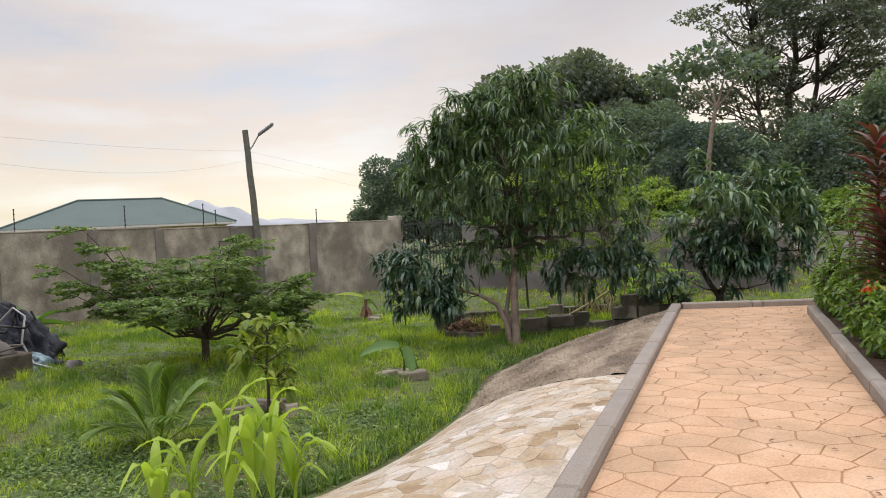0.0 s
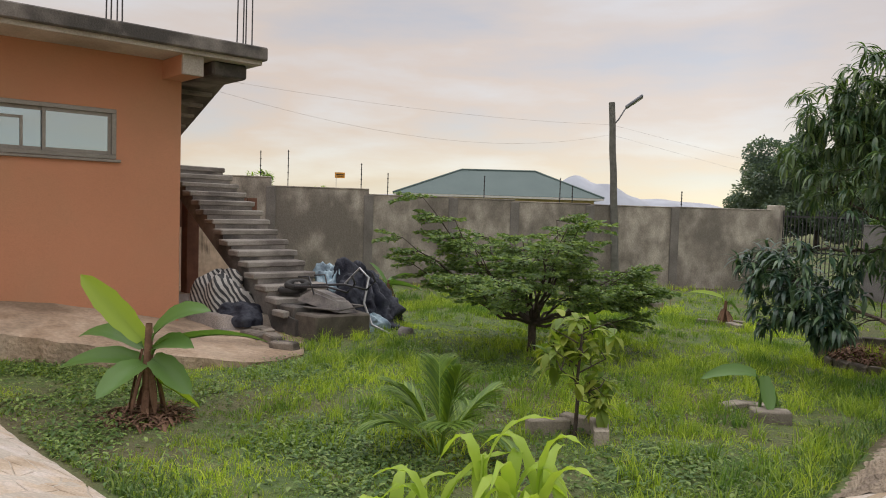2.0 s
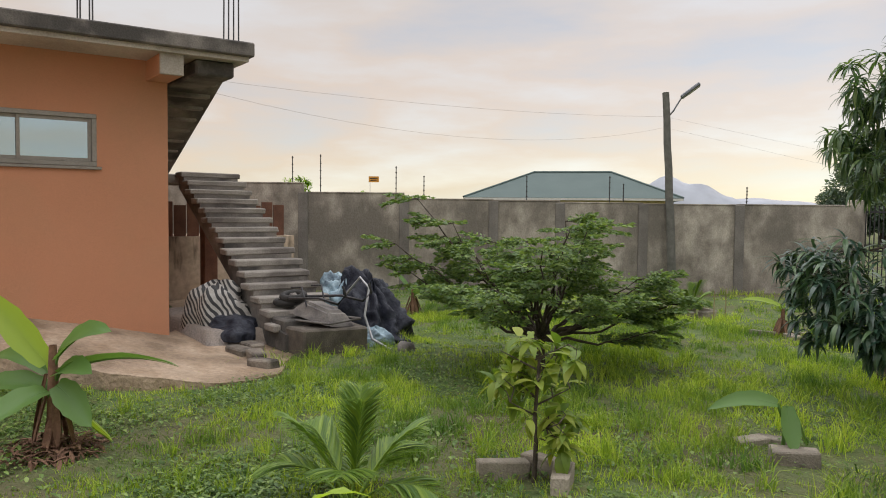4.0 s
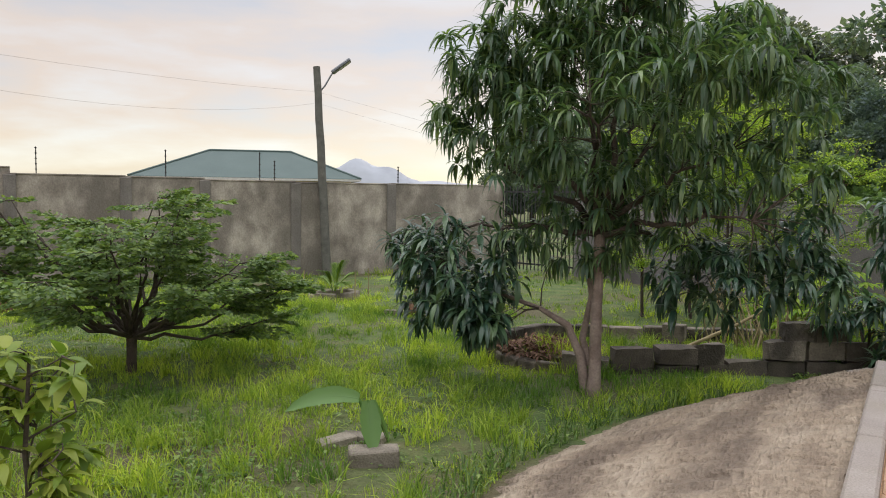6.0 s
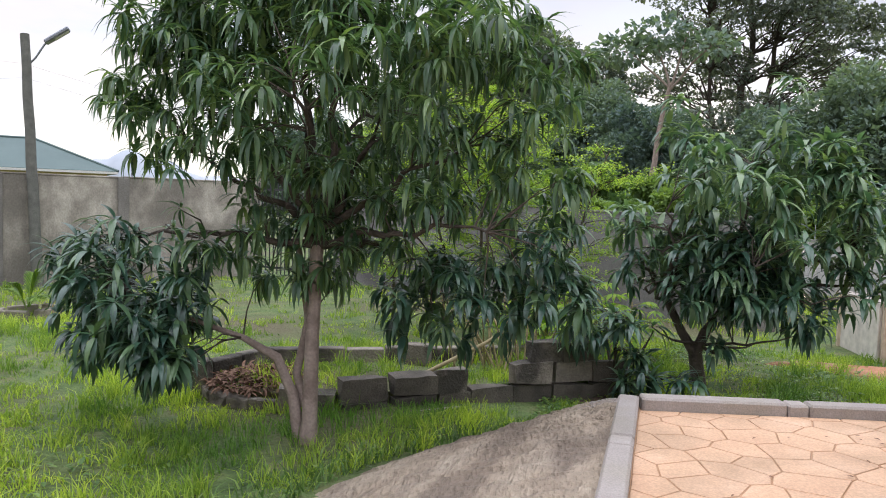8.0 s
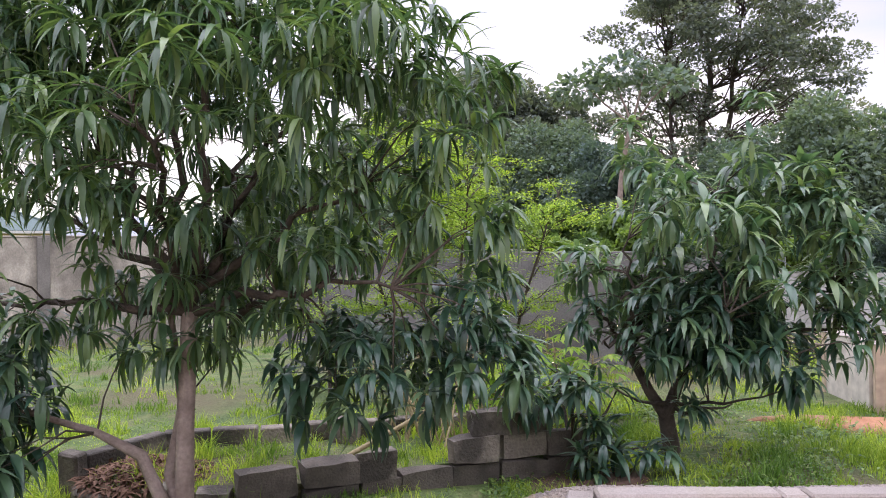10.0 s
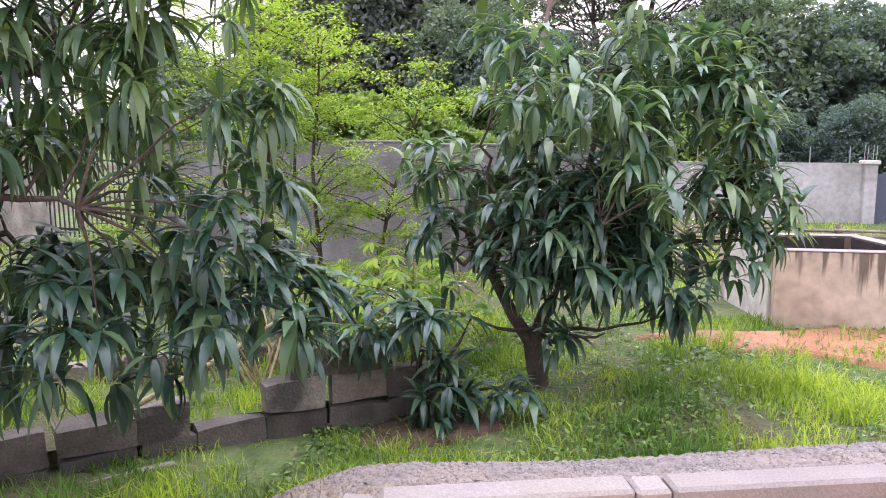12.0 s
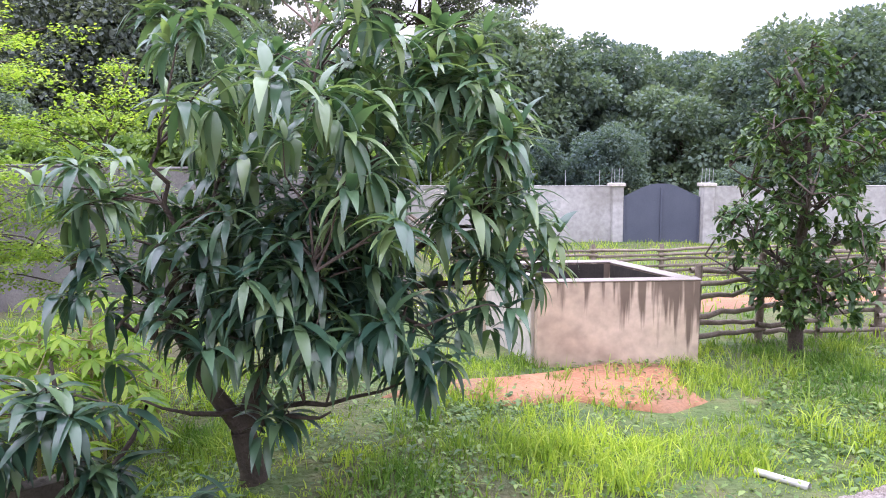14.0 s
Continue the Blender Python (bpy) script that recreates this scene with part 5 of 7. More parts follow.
# palms
def palm(base, n, length, label, up=1.0, group="palms"):
    root = thing("palm_plant", label, "palm", group, tuple(base))
    LEAFLET = leaf_shape(0.34, 0.024, 0.35, 0.3, 3)
    for i in range(n):
        a = 2.399 * i + rng.normal(0, 0.15)
        rise = up * (1.0 - 0.55 * i / n)
        start = np.array((0.03 * math.cos(a), 0.03 * math.sin(a), 0.05))
        line = []
        for k in range(11):
            s = k / 10
            r = length * s * (0.25 + 0.6 * (1.05 - rise))
            line.append((start + np.array((math.cos(a) * r, math.sin(a) * r, length * (rise * s - 0.55 * s * s * (1.1 - 0.5 * rise)))), 0.010 * (1 - 0.8 * s)))
        frond = tube_part("frond", [line], M_PALM, root, "", 5)
        P, D = [], []
        for k in range(40):
            s = 0.20 + 0.80 * k / 40
            j = min(9, int(s * 10))
            f = s * 10 - j
            p = line[j][0] * (1 - f) + line[j + 1][0] * f
            t = line[j + 1][0] - line[j][0]
            t = t / np.linalg.norm(t)
            w = np.cross(t, (0, 0, 1))
            for sg in (-1, 1):
                P.append(p)
                D.append(t * 0.75 + w * sg * 0.75 + np.array((0, 0, 0.15 + rng.normal(0, 0.05))))
        P, D = np.array(P), np.array(D)
        siz = np.repeat(np.sin(np.pi * (0.25 + 0.7 * np.arange(40) / 40)), 2) * length * 0.85
        quads("frond_blade", *scatter(LEAFLET, P, aim(D), siz), M_PALM, frond)
    return root


palm((-4.62, 7.32, gz(-4.62, 7.32)), 10, 1.3, "young oil palm with stiff dark green fronds")
palm((-9.75, 18.1, gz(-9.75, 18.1) + 0.12), 7, 0.95, "young palm in a ring of blocks", 1.0)
for k in range(5):
    a = 2 * math.pi * k / 5
    block_thing(-9.75 + 0.42 * math.cos(a), 18.1 + 0.42 * math.sin(a), math.degrees(a) + 90, (0.45, 0.14, 0.2), label="grey block in the ring around a young palm")
for k, (dx, dy) in enumerate(((-0.8, 0.0), (0.45, 0.55), (0.7, -0.2))):
    st = thing("planting_stake", "thin pale stick standing in the lawn", "stake", "stakes", (-9.75 + dx, 18.1 + dy, gz(-9.75 + dx, 18.1 + dy)))
    tube_part("stick", [[((0, 0, -0.1), 0.012), ((0.01, 0, 0.6), 0.010)]], M_CANE, st, "", 5)


# maize clump at the foot of the bank
def maize(base, h, n, turn, label="tall bright green maize plant by the bank"):
    root = thing("maize_plant", label, "maize", "maize clump", tuple(base))
    tube_part("stalk", [[((0, 0, -0.05), 0.018), ((0.01, 0.0, h * 0.5), 0.014), ((0.015, 0.01, h * 0.85), 0.007)]], M_MAIZE, root, "", 7)
    for i in range(n):
        z0 = h * (0.12 + 0.68 * i / n)
        a = turn + math.pi * i + rng.normal(0, 0.45)
        L = rng.uniform(0.75, 1.05) * (0.75 + 0.25 * math.sin(math.pi * (i + 1) / n))
        steep, fall = rng.uniform(0.10, 0.26), rng.uniform(0.3, 0.95)
        vs, fs, cuts = [], [], 14
        side = np.array((-math.sin(a), math.cos(a), 0))
        for k in range(cuts + 1):
            s = k / cuts
            out = L * (steep * s + 0.34 * s ** 2.6)
            p = np.array((math.cos(a) * out, math.sin(a) * out, z0 + L * (0.92 * s - fall * s ** 3.2)))
            w = 0.047 * min(1.0, 0.45 + 2.2 * s) * (1 - 0.96 * s ** 2.6)
            wave = np.array((0, 0, 0.010 * math.sin(k * 2.0)))
            vs += [p - side * w + (0, 0, w * 0.5) + wave, p, p + side * w + (0, 0, w * 0.5) - wave]
        for k in range(cuts):
            b = 3 * k
            fs += [(b, b + 1, b + 4, b + 3), (b + 1, b + 2, b + 5, b + 4)]
        quads("leaf", np.array(vs), np.array(fs), M_MAIZE, root)
    return root


for k, (x, y, h) in enumerate(((-2.74, 5.93, 0.95), (-2.60, 6.04, 0.8), (-2.50, 6.16, 0.9), (-2.95, 5.76, 0.5), (-3.15, 5.64, 0.3), (-2.42, 6.34, 0.35))):
    maize((x, y, gz(x, y)), h, 6 + k % 2, k * 1.3)

# ---------------------------------------------------------------- block-edged bed
BED = [(-4.4, 15.15), (-4.2, 15.0), (-3.95, 14.9), (-3.4, 14.95), (-2.86, 15.13), (-2.4, 15.5), (-1.76, 16.05), (-0.93, 16.6), (-0.4, 16.9), (-1.4, 17.7), (-2.6, 17.0), (-4.25, 16.15)]
bed = thing("block_bed", "raised garden bed edged with rough sandcrete blocks", "garden bed")
LINE = [(-3.44, 14.86), (-3.05, 14.98), (-2.86, 15.05), (-2.44, 15.38), (-2.05, 15.72), (-1.76, 15.95), (-1.33, 16.24), (-0.93, 16.5), (-0.52, 16.72), (-0.12, 16.9)]


def course(i, k, z0, z1, material, s0=0.0, s1=1.0, lean=0.0):
    """One block between two stations of the bed's edge."""
    a, b = Vector(LINE[i]), Vector(LINE[k])
    p, q = a.lerp(b, s0 + 0.012), a.lerp(b, s1 - 0.012)
    off = Vector(rng.normal(0, 0.010, 2))
    bm = box_between(p + off, q + off + Vector((0, lean)), 0.17, z0, z1 + float(rng.normal(0, 0.006)), 0.0, 0.0, 0.012)
    bmesh.ops.subdivide_edges(bm, edges=list(bm.edges), cuts=3, use_grid_fill=True)
    c = sum((v.co for v in bm.verts), Vector()) / len(bm.verts)
    for v in bm.verts:
        v.co += (c - v.co) * 0.10 * max(0.0, (v.co - c).length / 0.22 - 0.85) + Vector((0.010 * noise.noise(v.co * 9), 0.010 * noise.noise(v.co * 9 + Vector((5, 1, 2))), 0.012 * noise.noise(v.co * 7 + Vector((2, 8, 1)))))
    return part("block", bm, material, bed)


course(0, 1, -0.70, -0.36, M_BLOCK, 0.0, 0.45)
course(1, 2, -0.72, -0.40, M_BLOCK, -0.5, 0.9)
course(2, 3, -0.75, -0.52, M_BLOCK_DARK)
course(2, 3, -0.515, -0.28, M_BLOCK_DARK, 0.03, 0.93, 0.03)
for k in (3, 4):
    course(k, k + 1, -0.75, -0.48, M_BLOCK_DARK)
course(3, 4, -0.475, -0.27, M_BLOCK_DARK)
course(4, 5, -0.475, -0.24, M_BLOCK, 0.02, 0.98, 0.02)
for k in (5, 6, 7, 8):
    course(k, k + 1, -0.72, -0.435, M_BLOCK_DARK)
course(6, 7, -0.43, -0.19, M_BLOCK)
course(7, 8, -0.43, -0.195, M_BLOCK)
course(8, 9, -0.43, -0.20, M_BLOCK_DARK)
course(6, 7, -0.185, 0.02, M_BLOCK, 0.42, 1.2)
course(7, 8, -0.19, 0.01, M_BLOCK_DARK, 0.24, 1.05)
board = thing("concrete_lintel", "narrow grey concrete lintel lying against the bed blocks", "lintel")
part("slab", box_between((-2.45, 15.08), (-1.75, 15.68), 0.09, -0.68, -0.585, 0.008, 0.0, 0.006), M_KERB, board)
# brickwork curving round the bed's near end to a corner post
CURVE = [(-3.44, 14.84), (-3.72, 14.80), (-3.98, 14.82), (-4.22, 14.93), (-4.42, 15.10)]
for (ax, ay), (bx, by) in zip(CURVE, CURVE[1:]):
    for c in range(2):
        part("block", box_between((ax, ay), (ax + (bx - ax) * 0.94, ay + (by - ay) * 0.94), 0.13, -0.72 + 0.115 * c, -0.61 + 0.115 * c, 0.012, 0.0, 0.012), M_BLOCK, bed)
part("block", box(-4.62, -4.42, 15.08, 15.26, -0.72, -0.22, 0.02, 0.012), M_BLOCK, bed)
for a, b in (((-4.52, 15.3), (-4.3, 16.2)), ((-4.3, 16.2), (-2.6, 17.05)), ((-2.6, 17.05), (-1.4, 17.75))):
    a, b = Vector(a), Vector(b)
    n = round((b - a).length / 0.46)
    for i in range(n):
        part("block", box_between(a.lerp(b, i / n), a.lerp(b, (i + 0.95) / n), 0.16, -0.66, -0.28 + 0.03 * math.sin(i * 3), 0.012), M_BLOCK, bed)
part("bed_soil", prism(BED, -0.9, -0.45), M_LAWN, bed)
part("block", box(-2.75, -2.45, 16.75, 16.93, -0.46, -0.2, 0.012), M_BLOCK, bed)
heap = thing("leaf_litter_heap", "heap of red-brown dead leaves in the bed", "leaf litter", at=(-3.9, 15.35, -0.46), kind="stuff")
n = 900
ang, rad = rng.uniform(0, 2 * np.pi, n), 0.55 * np.sqrt(rng.random(n))
P = np.stack((rad * np.cos(ang), rad * np.sin(ang), 0.16 * (1 - (rad / 0.6) ** 2) * rng.random(n) ** 0.5), axis=1)
quads("dead_leaves", *scatter(leaf_shape(0.14, 0.04, 0.3, 0.5, 2), P, aim(rng.normal(0, 1, (n, 3)) * (1, 1, 0.3)), rng.uniform(0.5, 1.1, n)), M_DRY, heap)

# canes leaning in the bed
canes = thing("dry_cane_stool", "clump of dry canes and bent stalks in the bed", "cane")
for k in range(26):
    x, y = -1.6 + rng.normal(0, 0.25), 17.0 + rng.normal(0, 0.15)
    lean = rng.normal(0, 0.25, 2)
    tube_part("cane", [bent((x, y, -0.45), (x + lean[0], y + lean[1], rng.uniform(0.1, 0.75)), 0.014, 0.008, 3, 0, 0.01)], M_CANE, canes, "", 5)
prop = thing("timber_prop", "thin pole propped slantwise in the bed", "pole")
tube_part("stick", [[((-2.35, 16.1, -0.42), 0.025), ((-1.75, 16.6, -0.1), 0.022), ((-1.3, 17.0, 0.2), 0.018)]], M_CANE, prop)

# moringa trees behind the bed
for k, (x, y, h, lx, ly) in enumerate(((-2.5, 19.5, 3.9, 0.0, 0.0), (-1.95, 19.4, 3.4, 0.1, 0.1), (-1.6, 19.9, 3.1, 0.95, 0.2), (-3.2, 20.2, 4.0, -0.2, 0.1), (-3.9, 19.6, 3.4, -0.3, 0.0), (-2.9, 21.0, 3.7, 0.3, 0))):
    root = thing("moringa_tree", "slender moringa tree with feathery bright leaves", "tree", "moringa trees")
    B = np.array((x, y, gz(x, y) - 0.1))
    lines = [bent(B, B + (lx, ly, h), 0.032, 0.010, 7, 0, 0.04)]
    P, D = [], []
    for j in range(24):
        s = 0.28 + 0.72 * rng.random()
        p0 = B + np.array((lx, ly, h)) * s
        a = rng.uniform(0, 2 * np.pi)
        e = p0 + np.array((math.cos(a), math.sin(a), 0.35)) * rng.uniform(0.5, 1.15)
        lines.append(bent(p0, e, 0.010, 0.003, 4, 0.08, 0.02))
        for _ in range(10):
            f = 0.25 + 0.8 * rng.random()
            q = p0 + (e - p0) * f
            b = rng.uniform(0, 2 * np.pi)
            e2 = q + np.array((math.cos(b), math.sin(b), rng.uniform(-0.35, 0.15))) * rng.uniform(0.2, 0.45)
            for _ in range(38):
                P.append(q + (e2 - q) * rng.random() + rng.normal(0, 0.045, 3) * (1, 1, 0.5))
                D.append(rng.normal(0, 1, 3) * (1, 1, 0.35))
    tube_part("trunk", lines, M_BARK, root, "", 6)
    P, D = np.array(P), np.array(D)
    quads("crown", *scatter(leaf_shape(0.036, 0.024, 0.1, 0.1, 2), P, aim(D), rng.uniform(0.8, 1.6, len(P))), M_FEATHER, root)

# cassava with fingered leaves, in front of the wall
FINGER = leaf_shape(0.17, 0.052, 0.25, 0.2, 3, 0.01)
for k, (x, y, h) in enumerate(((-0.62, 18.3, 1.05), (-0.2, 18.5, 0.9), (-1.0, 18.35, 0.95), (-1.4, 18.3, 0.85), (-0.85, 17.9, 0.8), (-0.4, 17.8, 0.7), (-1.25, 17.95, 0.65), (-0.75, 18.7, 1.15), (-1.7, 18.6, 0.8))):
    root = thing("cassava_plant", "cassava plant with bright green fingered leaves", "cassava", "cassava plants")
    B = np.array((x, y, gz(x, y) - 0.05))
    lines, P, D = [bent(B, B + (0.05, 0, h), 0.016, 0.010, 4, 0, 0.01)], [], []
    for j in range(20):
        a = 2.4 * j
        z = h * (0.40 + 0.60 * j / 20)
        e = B + np.array((0.35 * math.cos(a), 0.35 * math.sin(a), z + 0.1))
        lines.append(bent(B + (0.03, 0, z), e, 0.005, 0.003, 2))
        for m in range(7):
            t = a + radians(-110 + 220 * m / 6)
            P.append(e), D.append((math.cos(t), math.sin(t), -0.25 + rng.normal(0, 0.08)))
    tube_part("stalk", lines, M_CANE, root, "", 5)
    quads("leaves", *scatter(FINGER, np.array(P), aim(np.array(D)), rng.uniform(0.8, 1.2, len(P))), M_CASSAVA, root)

# ---------------------------------------------------------------- pole fences
def pole_fence(name, a, b, posts, rails, height, label, group, r=0.035, zrow=None):
    a, b = np.array(a, float), np.array(b, float)
    fence = thing(name, label, "fence", group)
    for k in range(posts):
        p = a + (b - a) * k / (posts - 1)
        z = gz(*p)
        tube_part("post", [[((*p, z - 0.3), r * 1.4), ((p[0] + rng.normal(0, 0.02), p[1], z + height * rng.uniform(0.98, 1.1)), r * 1.25)]], M_WOOD, fence, "", 7)
    for j in range(rails):
        h = height * (0.12 + 0.8 * j / (rails - 1))
        n = posts - 1
        for k in range(n):
            p, q = a + (b - a) * (k - 0.06) / n, a + (b - a) * (k + 1.06) / n
            off = rng.normal(0, 0.025, 2)
            side = 0.05 if (j + k) % 2 else -0.05
            tube_part("rail", [bent((p[0], p[1] + side, gz(*p) + h + off[0]), (q[0], q[1] + side, gz(*q) + h + off[1]), r, r * 0.75, 5, 0, 0.012)], M_WOOD, fence, "", 6)
    return fence


pole_fence("pole_fence", (4.95, 19.95), (9.6, 20.45), 7, 6, 0.88, "rustic fence of rough grey poles by the tank", "pole fences", 0.032)
pole_fence("pole_fence", (2.8, 34.5), (22, 31.0), 11, 6, 1.0, "far rustic fence of pale split poles", "pole fences", 0.05)
pole_fence("pole_fence", (12.5, 29.0), (26, 27.5), 8, 5, 1.0, "rustic pole fence beyond the red yard", "pole fences", 0.045)

pipe = thing("drain_pipe", "short white plastic pipe lying on the lawn edge", "pipe", at=(3.97, 16.78, gz(3.97, 16.78) + 0.02))
v, f = tubes([[((-0.09, 0.14, 0), 0.024), ((0.10, -0.14, 0), 0.024)]], 12)
quads("tube", v, f, M_PVC, pipe)
v, f = tubes([[((0.065, -0.085, 0), 0.029), ((0.104, -0.146, 0), 0.029)]], 12)
quads("socket", v, f, M_PVC, pipe)

# ---------------------------------------------------------------- clutter at the stair
barrow = thing("wheelbarrow", "upturned cement-caked wheelbarrow on the stair plinth", "wheelbarrow", at=(-10.5, 9.95, -0.11), turn=20)
bm = bmesh.new()
rim = [(-0.42, -0.32, 0.0), (0.46, -0.30, 0.0), (0.50, 0.30, 0.02), (-0.40, 0.32, 0.02)]
top = [(-0.25, -0.2, 0.24), (0.28, -0.18, 0.2), (0.30, 0.18, 0.2), (-0.24, 0.2, 0.25)]
lo, hi = [bm.verts.new(p) for p in rim], [bm.verts.new(p) for p in top]
bm.faces.new(hi)
for i in range(4):
    bm.faces.new((lo[i], lo[(i + 1) % 4], hi[(i + 1) % 4], hi[i]))
bmesh.ops.bevel(bm, geom=list(bm.edges), offset=0.05, segments=2, affect="EDGES", clamp_overlap=True)
tray = part("tray", bm, M_TRAY, barrow)
tray.matrix_basis = pose(0, 0, 0.0, -6, 10, 0)
tube_part("tray_rim", [[(np.array(p) * (1.06, 1.06, 1), 0.018) for p in rim + rim[:1]]], M_TRAY, barrow, "", 6)
for sg in (-1, 1):
    tube_part("handle", [[((-0.5, 0.2 * sg, 0.3), 0.02), ((0.2, 0.25 * sg, 0.36), 0.02), ((0.62, 0.28 * sg, 0.30), 0.02), ((0.78, 0.29 * sg, 0.45), 0.02), ((0.72, 0.29 * sg, 0.58), 0.02)]], M_DARKSTEEL, barrow, "", 7)
    tube_part("leg", [[((-0.1, 0.2 * sg, 0.2), 0.015), ((-0.2, 0.22 * sg, 0.5), 0.015), ((-0.42, 0.22 * sg, 0.48), 0.015)]], M_DARKSTEEL, barrow, "", 6)


def tyre(at, turn, tilt, r=0.2, label="small black rubber tyre lying on a step"):
    root = thing("tyre", label, "tyre", "tyres", at, turn)
    ringpts = [((r * math.cos(a), r * math.sin(a), 0), 0.055) for a in np.linspace(0, 2 * np.pi, 25)]
    t = tube_part("rubber_ring", [ringpts], M_RUBBER, root, "", 9)
    tube_part("hub", [[((0, 0, -0.04), r * 0.6), ((0, 0, -0.035), r * 0.55), ((0, 0, 0.035), r * 0.3), ((0, 0, 0.05), 0.02)]], M_TRAY, root, "grey metal hub", 14)
    for c in root.children:
        c.matrix_basis = pose(0, 0, 0, tilt, 0, 0)
    return root


tyre((-11.25, 9.75, 0.11), 0, 6)
tyre((-11.15, 9.78, 0.20), 40, 10, 0.17, "second tyre stacked on another tyre")


def draped(name, at, size, material, label, category, seed, stripes=None, turn=0.0, slope=0.0, folds=0.06):
    """A sagging cloth-covered heap."""
    root = thing(name, label, category, at=at, turn=turn)
    vs, fs, n, m = [], [], 30, 64
    for i in range(n + 1):
        for j in range(m):
            th, ph = (math.pi * 0.5) * i / n, 2 * math.pi * j / m
            th = min(th, math.pi * 0.5)
            r = 1 + 0.30 * noise.noise((math.cos(ph) * 1.4 + seed, math.sin(ph) * 1.4, th * 1.6)) + folds * math.sin(ph * 7 + seed + 3 * noise.noise((math.cos(ph), math.sin(ph) + th * 3, seed))) + folds * 1.3 * (0.3 - abs(noise.noise((math.cos(ph) * 3.2 + th * 2, math.sin(ph) * 3.2 + seed, th * 3.5))))
            vs.append((size[0] * r * math.sin(th) * math.cos(ph), size[1] * r * math.sin(th) * math.sin(ph), size[2] * (1 + 0.5 * (r - 1)) * math.cos(th) ** 0.55 * (1 - slope * math.cos(ph) * math.sin(th)) - 0.03))
    for i in range(n):
        for j in range(m):
            fs.append((i * m + j, i * m + (j + 1) % m, (i + 1) * m + (j + 1) % m, (i + 1) * m + j)[::-1])
    body = raw("cover", vs, fs, material, root, "", True)
    if stripes:
        body.data.materials.append(stripes)
        for p in body.data.polygons:
            c = p.center
            if math.sin((c.x * 0.75 + c.z * 0.9 + 0.12 * noise.noise((c.x * 3, c.y * 3, c.z * 3))) * 52) > 0.1:
                p.material_index = 1
    return root


draped("striped_cloth_heap", (-12.35, 8.95, -0.42), (0.60, 0.5, 0.78), M_STRIPED, "heap under a black and white striped cloth", "cloth", 1.3)
draped("black_sack_heap", (-11.85, 9.0, -0.44), (0.62, 0.4, 0.34), M_TARP, "black plastic sacks heaped under the staircase", "sack", 4.1)
draped("tarpaulin_heap", (-11.25, 11.3, -0.66), (0.85, 0.45, 0.95), M_TARP, "dark tarpaulin thrown over a heap beside stair", "tarpaulin", 7.7, slope=0.6, folds=0.2)
draped("blue_sack", (-11.9, 11.1, -0.66), (0.5, 0.4, 0.98), M_SACK, "pale blue woven sack leaning on the stair", "sack", 2.2, slope=0.4, folds=0.16)
draped("blue_sack", (-10.55, 10.95, -0.66), (0.36, 0.3, 0.36), M_SACK, "crumpled pale blue sack by the plinth", "sack", 5.2)
hose = thing("bent_hose", "black hose and bent tube hanging off the heap", "hose")
tube_part("hose_line", [[((-10.9, 10.6, 0.2), 0.02), ((-10.6, 10.7, 0.5), 0.02), ((-10.4, 10.75, 0.35), 0.02), ((-10.45, 10.7, -0.1), 0.02), ((-10.2, 10.7, -0.45), 0.02), ((-9.7, 10.75, -0.55), 0.02)]], M_GALV, hose, "", 7)
can = thing("paint_can", "blackened old can lying in the grass", "can", at=(-9.55, 10.9, gz(-9.55, 10.9) + 0.05))
v, f = tubes([[((-0.1, 0, 0), 0.001), ((-0.1, 0, 0), 0.09), ((0.1, 0.05, 0), 0.09), ((0.1, 0.05, 0), 0.07), ((0.02, 0.03, 0), 0.07)]], 14)
quads("shell", v, f, M_TRAY, can)


# ---------------------------------------------------------------- planted bed beside the path
def bush(name, at, size, n, leaf, material, label, category="bush", group="hedge plants", per=7, lsize=(0.7, 1.2)):
    base = np.array((*at, 0.05))
    limbs = [bent(base, base + np.array((size[0] * 0.7 * math.cos(a), size[1] * 0.7 * math.sin(a), size[2] * h)), 0.02, 0.006, 3, 0, 0.02) for a, h in zip(2.4 * np.arange(9), np.linspace(0.7, 1.5, 9))]
    return leafy_tree(name, label, category, [[(base - (0, 0, 0.1), 0.03), (base + (0, 0, 0.1), 0.025)]], limbs,
                      [(n, (at[0], at[1], size[2] * 0.95 + 0.05), size)], leaf, material, M_BARK, per, lsize, 0.2, 0.006, 0.4, group, 0.55)


HEDGE = leaf_shape(0.095, 0.052, 0.25, 0.25, 2, 0.01)
for y in (9.2, 9.9, 10.6, 11.3, 12.0, 12.7, 13.2):
    bush("hedge_bush", (2.32 - 0.05 * (y > 12), y), (0.36, 0.48, 0.42), 150, HEDGE, M_HEDGE, "low bright green hedge bush overhanging the kerb")
for k, (x, y, sx, sz) in enumerate(((2.5, 12.9, 0.52, 1.0), (2.6, 11.9, 0.5, 0.95), (3.6, 12.0, 0.8, 1.25), (3.7, 10.0, 0.9, 1.3))):
    bush("hedge_bush", (x, y), (sx, 0.75, sz), 230, HEDGE, M_HEDGE, "leafy bright green hedge bush in the bed")
CORDY = leaf_shape(0.48, 0.075, 0.35, 0.3, 5, 0.02)
